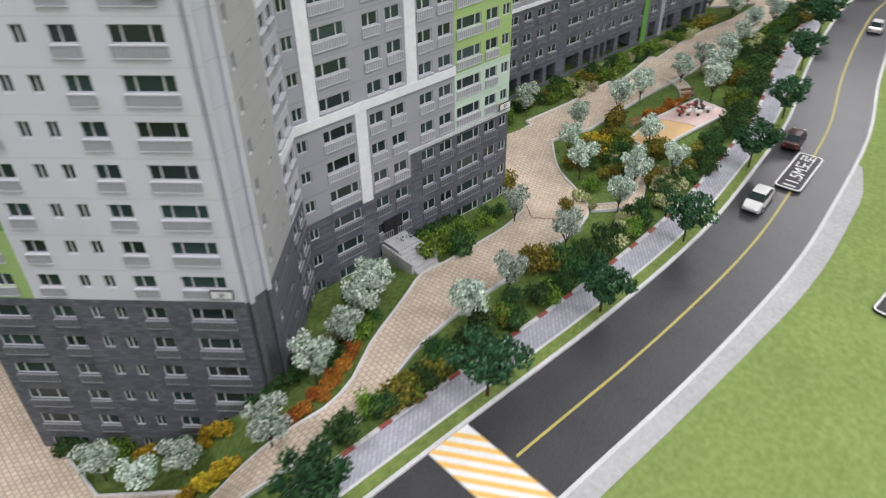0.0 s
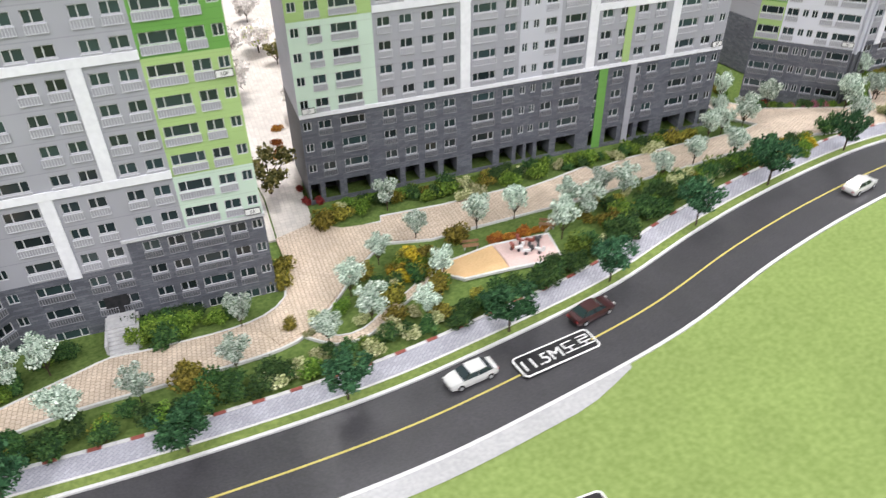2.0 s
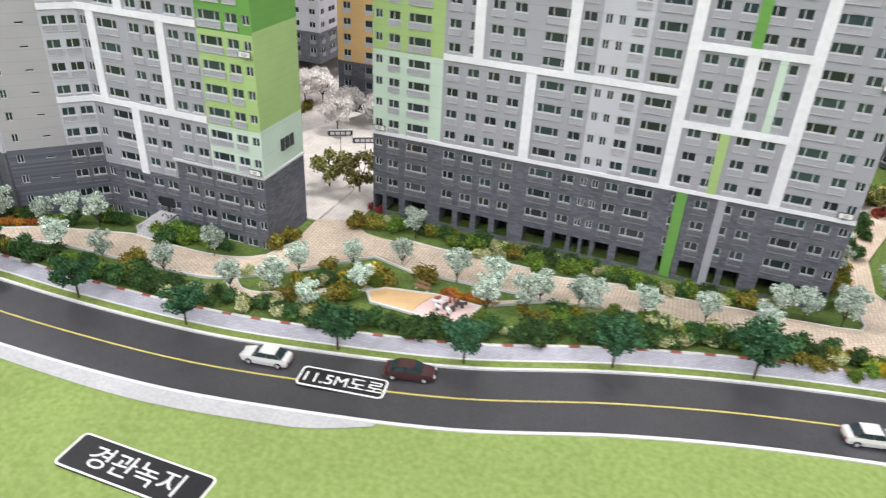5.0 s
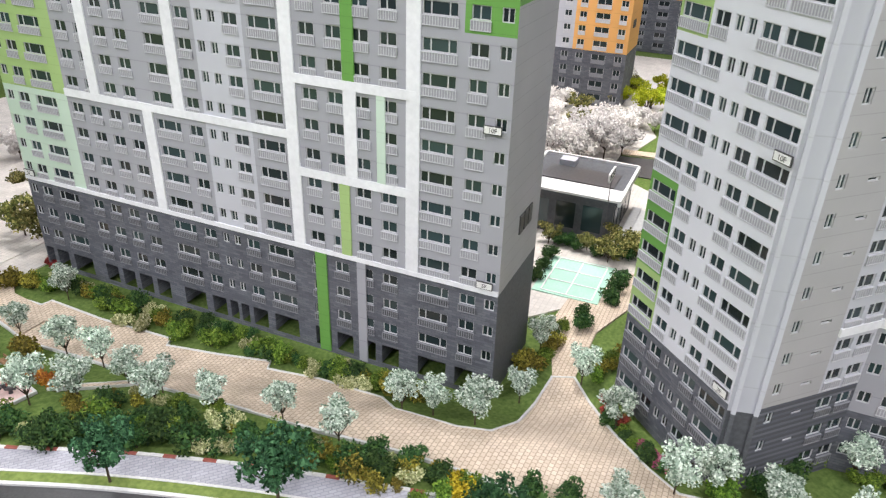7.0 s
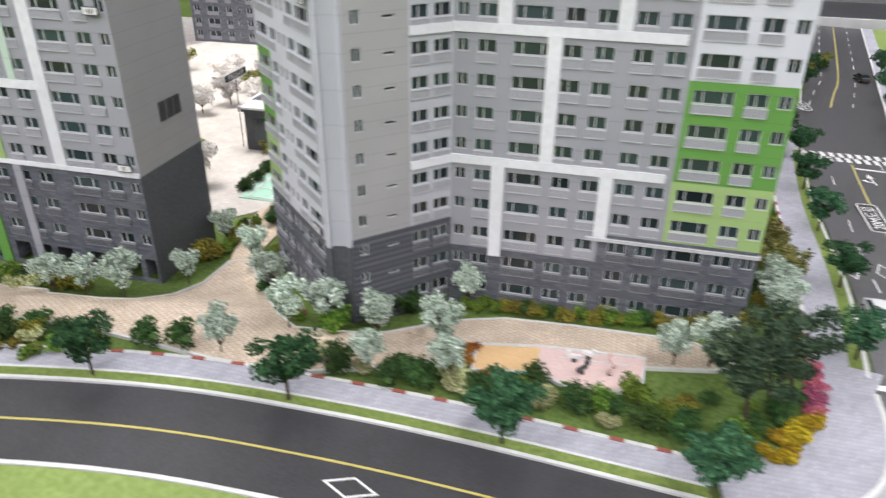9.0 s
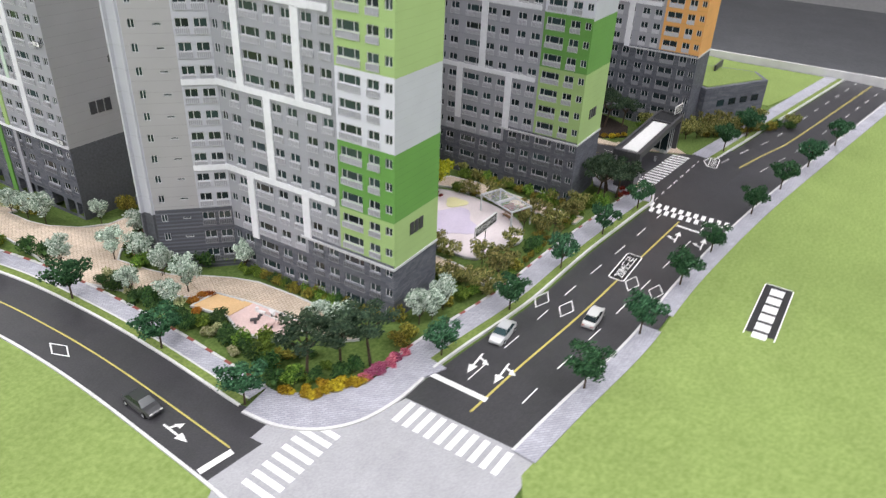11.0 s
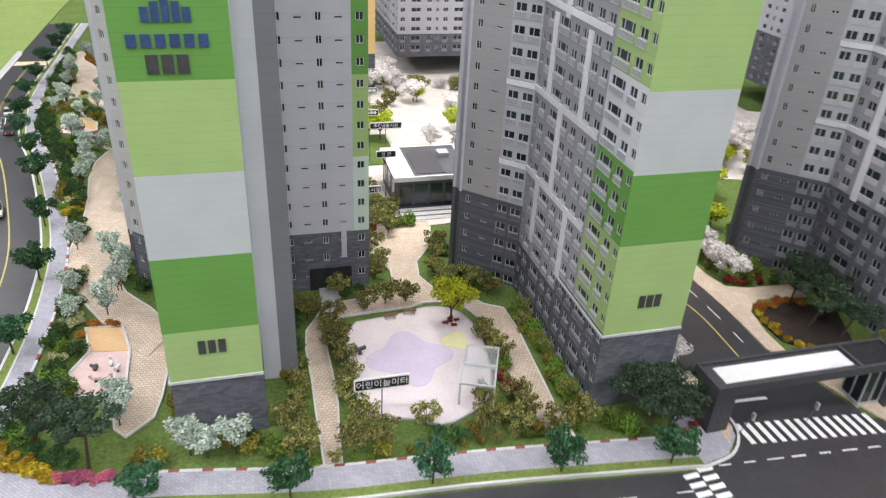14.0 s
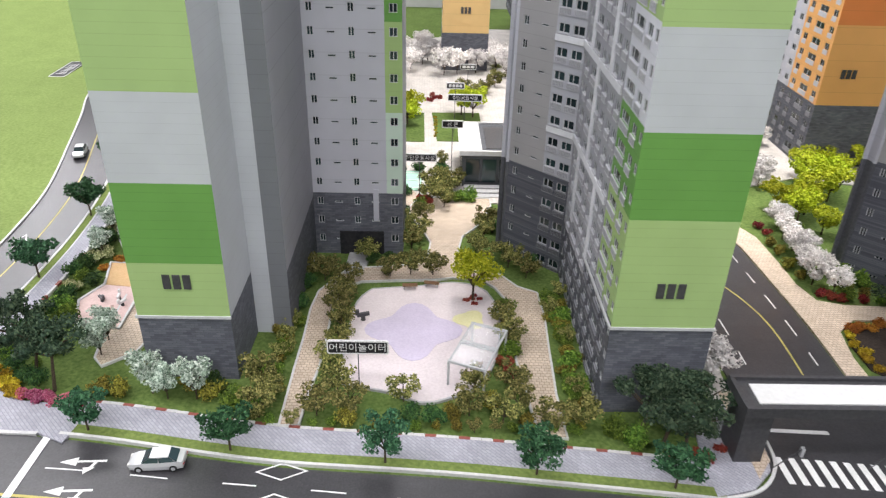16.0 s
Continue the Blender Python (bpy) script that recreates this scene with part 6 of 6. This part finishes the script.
plate("road_plate", -21.3, 72.7, 99, 4.0, 1.25, "11.5M도로", 1.75, "black road name plate with white rim and lettering")
plate("road_plate", -90.2, 186.3, 180, 3.9, 1.15, "20M도로", 1.75, "black avenue name plate with white rim and lettering")
plate("meadow_plate", -6.2, 63.2, 91, 6.2, 1.75, "경관녹지", 2.35, "large black plate lying on the meadow", 0.2)
plate("meadow_plate", -89.6, 205.2, 180, 7.6, 1.85, "", 2.4, "large black plate on the avenue meadow", 0.2, 6)
arrow_plate = plate("road_arrow_plate", -136.6, 186.6, 186, 2.5, 0.85, "주출입구", 1.1, "black main entrance plate painted with white lettering", 0.1)
bu = Build()
for q in ([(-2.3, 0.95), (0, 1.9), (0, 1.72), (-2.1, 0.85)], [(0, 1.9), (2.3, 0.95), (2.1, 0.85), (0, 1.72)]):
    bu.face([(x, y, 0.09) for x, y in q][::-1], "paint_white")
part("arrow_tip", bu, arrow_plate)


def post_sign(name, x, y, z, rz, w, h, text, size, label, bars_=0):
    """An upright plate on a thin post."""
    root = thing(name, (x, y, land(x, y)), label, "sign", "standing signs")
    root.rotation_euler = (0, 0, radians(rz))
    zz = z - land(x, y)
    a = Build()
    a.tube((0, 0, -.2), (0, 0, zz), 0.06, 0.06, "metal_dark", 6)
    part("post", a, root)
    pl = Build()
    pts, ins = rounded(w, h, 0.25), rounded(w - .14, h - .14, 0.16)
    F = lambda p, d: (p[0], d, zz + p[1])
    pl.face([F(p, -.09) for p in pts], "plate_black"), pl.face([F(p, .09) for p in pts][::-1], "plate_black")
    for k in range(len(pts)):
        j = (k + 1) % len(pts)
        pl.face([F(pts[k], -.09), F(pts[k], .09), F(pts[j], .09), F(pts[j], -.09)], "paint_white")
        for d in (-.11, .11):
            pl.face([F(pts[k], d), F(pts[j], d), F(ins[j], d), F(ins[k], d)], "paint_white")
    part("panel", pl, root)
    if text:
        letters(text, size, "paint_white", root, (0, -.12, zz - size * .36), (90, 0, 0))
    for k in range(bars_):
        q = Build()
        bw = (2 * w - .8) / bars_
        q.box(-w + .4 + bw * k + .07, -.13, zz - h * .45, -w + .4 + bw * (k + 1) - .07, -.095, zz + h * .45, "paint_white")
        part("writing_bar", q, root)
    return root


post_sign("playground_sign", -81.2, 168.9, 4.0, 180, 3.0, 0.78, "어린이놀이터", 1.02, "black standing sign with white playground lettering")
post_sign("court_sign", -86.4, 126.6, 6.6, 180, 2.5, 0.62, "주민운동시설", 0.82, "black standing sign over the sports court")
post_sign("court_sign", -91.4, 117, 8.4, 180, 1.7, 0.62, "선 큰", 0.8, "black standing sign over the low hall")
post_sign("court_sign", -93.8, 104, 8.6, 180, 3.0, 0.62, "주민공동시설", 0.82, "black standing sign in the inner court")
post_sign("court_sign", -92.4, 95, 8.0, 180, 1.7, 0.6, "", 0.8, "small black standing sign in the inner court", 4)
post_sign("court_sign", -95.6, 76, 6.4, 180, 1.7, 0.6, "", 0.8, "small black standing sign by the white trees", 3)
post_sign("gate_sign", -140.5, 177.4, 6.1, 175, 1.9, 0.75, "경비실", 1.0, "small black standing sign by the gate lodge")
for x, y, z in ((-70.5, 46, 2.2), (-71, 50, 1.6)):
    post_sign("court_sign", x, y, z, 120, 2.0, 0.55, "", 0.8, "small black standing sign in the court", 4)

# ---- gate ----
gate = thing("entrance_gate", (-126, 175, land(-126, 175)), "dark metal entrance gate canopy with a white roof inset", "gate")
gz0 = land(-126, 175)


def gpart(name, box, mat, label=""):
    b = Build()
    b.box(*box, mat)
    return part(name, b, gate, (-126, 175, gz0), label)


gpart("pier", (-118.2, 174.8, gz0 - .3, -115.7, 178.2, 4.4), "metal_dark")
gpart("pier", (-140.0, 174.6, gz0 - .3, -139.2, 178.6, 4.4), "metal_dark")
gpart("canopy", (-140.2, 174.0, 4.3, -115.4, 178.6, 5.0), "metal_dark")
gpart("roof_panel", (-133.4, 175.0, 4.98, -116.9, 177.6, 5.12), "roof_white", "white roof panel")
for y in (174.0, 178.2):
    gpart("parapet", (-140.2, y, 4.98, -115.4, y + .4, 5.35), "metal_dark")
for x in (-140.2, -134.2, -115.8):
    gpart("parapet", (x, 174.4, 4.98, x + .4, 178.2, 5.3), "metal_dark")
# thin black sheet painted as the shade of the canopy's open hole
gpart("roof_well", (-139.8, 174.4, 4.97, -134.2, 178.2, 5.02), "opening_shade")
lz = land(-137.6, 176.2)
gbox = thing("gate_lodge", (-137.6, 176.2, lz), "small glass gate lodge under the canopy", "lodge")
for nm, box, mat in (("base", (-139.1, 174.8, lz - .2, -136.2, 177.8, lz + .5), "steel"), ("glazed_body", (-139.0, 174.9, lz + .5, -136.3, 177.7, 4.0), "glass_dark"), ("lodge_roof", (-139.1, 174.8, 4.0, -136.2, 177.8, 4.28), "metal_dark")):
    b = Build()
    b.box(*box, mat)
    part(nm, b, gbox, (-137.6, 176.2, lz))
for x, y in ((-136.3, 177.7), (-137.65, 177.75), (-139.0, 177.7), (-136.25, 176.3), (-136.3, 174.9)):
    b = Build()
    b.box(x - .07, y - .07, lz + .5, x + .07, y + .07, 4.0, "steel")
    part("mullion", b, gbox, (-137.6, 176.2, lz))
for k, x in enumerate((-122.4, -131.0)):
    arm = thing("barrier", (x, 177.2, land(x, 177.2)), "thin dark lifting barrier across the gate lane", "barrier", "gate barriers")
    b = Build()
    b.box(x - .15, 177, land(x, 177.2) - .2, x + .15, 177.4, land(x, 177.2) + 1.0, "steel")
    part("post", b, arm, (x, 177.2, land(x, 177.2)))
    b = Build()
    b.tube((x, 177.2, land(x, 177.2) + .9), (x + 4.0, 179.8, land(x, 177.2) + 1.1), .07, .05, "metal_dark", 5)
    part("arm", b, arm, (x, 177.2, land(x, 177.2)))

# ---- pergola, benches, play things ----
pg = (-93.2, 165.8, land(-93.2, 165.8) + 0.16)
perg = thing("pergola", pg, "steel pergola with a clear roof on the playground", "pergola")
m, n, l, b_ = nodes_of("clear_sheet", 0.15, 0, 0.5)
b_.inputs["Base Color"].default_value, b_.inputs["Alpha"].default_value = (0.75, 0.78, 0.8, 1), 0.14
perg.rotation_euler = (0, 0, radians(-22))
PX0, PX1, PY0, PY1 = -95.1, -91.3, 162.2, 169.4
for x in (PX0, PX1):
    for y in (PY0, PY1):
        b = Build()
        b.box(x - .1, y - .1, pg[2] - .1, x + .1, y + .1, pg[2] + 2.9, "steel")
        part("post", b, perg, pg)
for k in range(2):
    for x0, x1, y0, y1 in ((PX0, PX1, PY0 + 3.7 * k - .1, PY0 + 3.7 * k + .1), (PX0, PX1, PY0 + 3.4 + 3.7 * k - .1, PY0 + 3.4 + 3.7 * k + .1)):
        b = Build()
        b.box(x0 - .12, y0, pg[2] + 2.75, x1 + .12, y1, pg[2] + 3.0, "steel")
        part("beam", b, perg, pg)
    for x in (PX0, PX1):
        b = Build()
        b.box(x - .1, PY0 + 3.7 * k + .1, pg[2] + 2.78, x + .1, PY0 + 3.3 + 3.7 * k, pg[2] + 2.97, "steel")
        part("side_beam", b, perg, pg)
    b = Build()
    b.box(PX0 + .1, PY0 + 3.7 * k + .1, pg[2] + 3.0, PX1 - .1, PY0 + 3.3 + 3.7 * k, pg[2] + 3.06, "clear_sheet")
    part("roof_sheet", b, perg, pg)
noisy("wood", (0.20, 0.11, 0.06), (0.30, 0.18, 0.10), 6, 0.6, 0.2)


def bench(x, y, rz, label="brown wooden bench with steel legs"):
    r = thing("bench", (x, y, land(x, y) + .14), label, "bench", "wooden benches")
    r.rotation_euler = (0, 0, radians(rz))
    for k in range(3):
        b = Build()
        b.box(-.9, -.3 + .2 * k, .42, .9, -.14 + .2 * k, .5, "wood")
        part("slat", b, r)
    b = Build()
    b.box(-.9, .3, .62, .9, .36, .95, "wood")
    part("backrest", b, r)
    for sx in (-.7, .7):
        b = Build()
        b.box(sx - .05, -.26, 0, sx + .05, .34, .42, "steel")
        part("leg", b, r)


bench(-85.7, 150.5, 4), bench(-88.4, 149.9, -8), bench(-93.2, 166.2, 68), bench(-40.4, 72.4, 80), bench(-39.2, 80.8, 60)


def spring_toy(x, y, rz, mat, label, size=1.0):
    """A small spring rider: foot, spring, seat and head."""
    r = thing("spring_rider", (x, y, land(x, y) + .2), label, "play equipment", "spring riders")
    r.rotation_euler, r.scale = (0, 0, radians(rz)), (size, size, size)
    b = Build()
    b.tube((0, 0, -.05), (0, 0, .35), .2, .14, "metal_dark", 6)
    part("spring", b, r)
    b = Build()
    b.box(-.5, -.12, .35, .45, .12, .6, mat), b.box(.3, -.1, .55, .6, .1, .95, mat)
    part("seat", b, r)


for k in range(9):
    a = k * 2.4
    spring_toy(-36.2 + 1.5 * math.cos(a) * (.5 + .08 * k), 77.0 + 1.5 * math.sin(a) * (.5 + .08 * k), k * 50, ("metal_dark", "kerb_red", "roof_white")[k % 3], "small spring rider on the pink play area")
for k in range(5):
    a = k * 2.4 + 1
    spring_toy(-51.8 + 1.3 * math.cos(a), 156.6 + 1.6 * math.sin(a), k * 70, ("rubber_pink", "roof_white", "metal_dark")[k % 3], "small pale spring rider by the tower", 1.1)
spring_toy(-80.6, 157.6, 20, "metal_dark", "dark rocking toy on the playground", 1.5)

# stairs of the bent tower
st = thing("entrance_stair", (-39.4, 37.0, land(-39.4, 37.0)), "pale concrete entrance stair", "stair")
for k in range(8):
    b = Build()
    b.box(-41.85, 35.7, -3.2, -36.9 - 0.4 * k, 38.2, land(-38, 37) + .16 * (k + 1), "concrete")
    part("step", b, st, (-39.4, 37.0, land(-39.4, 37.0)))
for y in (35.45, 38.2):
    b = Build()
    b.box(-41.85, y, -3.2, -37.6, y + .25, land(-38, 37) + 1.0, "concrete")
    part("cheek_wall", b, st, (-39.4, 37.0, land(-39.4, 37.0)))
# flat black block painted as the doorway's shade; no hole is cut
b = Build()
b.box(-42.1, 35.9, -0.4, -41.8, 38.0, 1.8, "opening_shade")
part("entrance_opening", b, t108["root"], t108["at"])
# black sheet painted as shade in the rear entrance, set on the whole wall
b = Build()
b.box(-82.0, 141.0, -1.5, -76.2, 141.2, 1.9, "opening_shade")
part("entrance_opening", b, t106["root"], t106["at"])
b = Build()
b.box(-81.4, 141.0, 3.5, -80.7, 141.15, 8.0, "wall_light")
part("panel_strip", b, t106["root"], t106["at"])
setting("entry_ramp", drape([(-80.5, 141.2), (-77.4, 141.2), (-77.2, 147), (-79.4, 147.6)], 0.14, "concrete"), "pale concrete way to the rear entrance", "path")

# low halls
hall = thing("community_hall", (-97, 115, land(-97, 115)), "low dark grey hall with white roof edge", "building")
hz = land(-97, 115)
for nm, box, mat in (("wall_block", (-106, 105, hz - .3, -93.2, 117.6, 3.7), "slate_plain"), ("roof", (-106.2, 104.8, 3.7, -92.8, 118.0, 4.2), "slate_plain"),
                     ("roof_rim", (-106.4, 104.4, 3.7, -92.6, 104.8, 4.5), "roof_white"), ("roof_rim", (-106.4, 118.0, 3.7, -92.6, 118.4, 4.5), "roof_white"),
                     ("roof_rim", (-106.6, 104.8, 3.7, -106.2, 118.0, 4.5), "roof_white"), ("roof_terrace", (-96.2, 104.8, 4.16, -92.6, 118.0, 4.45), "roof_white"),
                     ("roof_vent", (-104.4, 107.6, 4.16, -102.4, 109.8, 5.0), "wall_light"), ("roof_well", (-102.0, 106.6, 4.16, -97.0, 116.6, 4.3), "metal_dark"),
                     ("terrace_step", (-105, 118.4, hz - .3, -93.4, 119.6, hz + .75), "concrete"), ("terrace_step", (-105, 119.6, hz - .3, -93.4, 120.8, hz + .5), "concrete"), ("terrace_step", (-105, 120.8, hz - .3, -93.4, 122.0, hz + .25), "concrete")):
    b = Build()
    b.box(*box, mat)
    part(nm, b, hall, (-97, 115, hz))
for k in range(4):
    b = Build()
    b.box(-104 + 2.7 * k, 117.55, hz + .9, -101.8 + 2.7 * k, 117.7, 2.8, "glass_dark")
    part("window", b, hall, (-97, 115, hz))
for k in range(3):
    b = Build()
    b.box(-93.3, 106.4 + 3.6 * k, hz + 1.2, -93.1, 109.0 + 3.6 * k, 2.8, "glass_dark")
    part("window", b, hall, (-97, 115, hz))
hall2 = thing("low_hall", (-172, 186, land(-172, 186)), "low slate hall with a planted roof by the avenue", "building")
hz = land(-172, 186)
b = Build()
b.prism([(-157.0, 178.3), (-160, 171.5), (-176, 171.5), (-178, 184), (-172.5, 187.5)][::-1], hz - .3, 6.0, "slate")
part("wall_block", b, hall2, (-172, 186, hz))
b = Build()
b.prism([(-158.4, 178.2), (-160.8, 172.6), (-175.2, 172.6), (-176.8, 183.6), (-172.3, 186.3)][::-1], 5.9, 6.15, "turf")
part("planted_roof", b, hall2, (-172, 186, hz))
for k in range(4):
    b = Build()
    x0, y0 = -160.4 - 2.9 * k, 180.3 + 1.72 * k
    ex, ey, px, py = -.86, .51, .51, .86
    q = [(x0 + px * .06, y0 + py * .06), (x0 + ex * 2 + px * .06, y0 + ey * 2 + py * .06), (x0 + ex * 2 - px * .2, y0 + ey * 2 - py * .2), (x0 - px * .2, y0 - py * .2)]
    b.prism(q, 1.8, 3.2, "glass_dark")
    part("window", b, hall2, (-172, 186, hz))
b = Build()
b.box(-178, 176, 5.9, -171.6, 176.4, 7.4, "metal_dark")
part("screen", b, hall2, (-172, 186, hz))

# storey plates on the corners
floor_sign(t107, -56.6, 113.4, 23.9, -90, "10F"), floor_sign(t107, -56.6, 113.5, 10.2, -90, "5F")
floor_sign(t106, -53.6, 133.4, 26.3, -135, "10F"), floor_sign(t106, -53.7, 133.3, 8.2, -135, "3F")
floor_sign(t108, -34.6, 17.6, 27.5, -135, "10F"), floor_sign(t108, -34.7, 17.5, 8.4, -135, "3F"), floor_sign(t108, -41.6, 50.8, 8.2, -90, "5F"), floor_sign(t108, -41.6, 50.8, 21.8, -90, "10F")
floor_sign(t107, -56.6, 59.4, 10.2, -90, "5F")

# the developer's mark on the gable, as plain shapes
b = Build()
for k, hgt in enumerate((1.0, 1.4, 2.2, 1.4, 1.0)):
    b.box(-66.4 + .75 * k, 168.5, 41.3, -65.8 + .75 * k, 168.62, 41.4 + hgt, "mark_blue")
part("emblem", b, t106["root"], t106["at"])
for k in range(6):
    b = Build()
    b.box(-67.5 + 1.05 * k, 168.5, 39.4, -66.75 + 1.05 * k, 168.62, 40.4, "mark_blue")
    part("writing_bar", b, t106["root"], t106["at"])
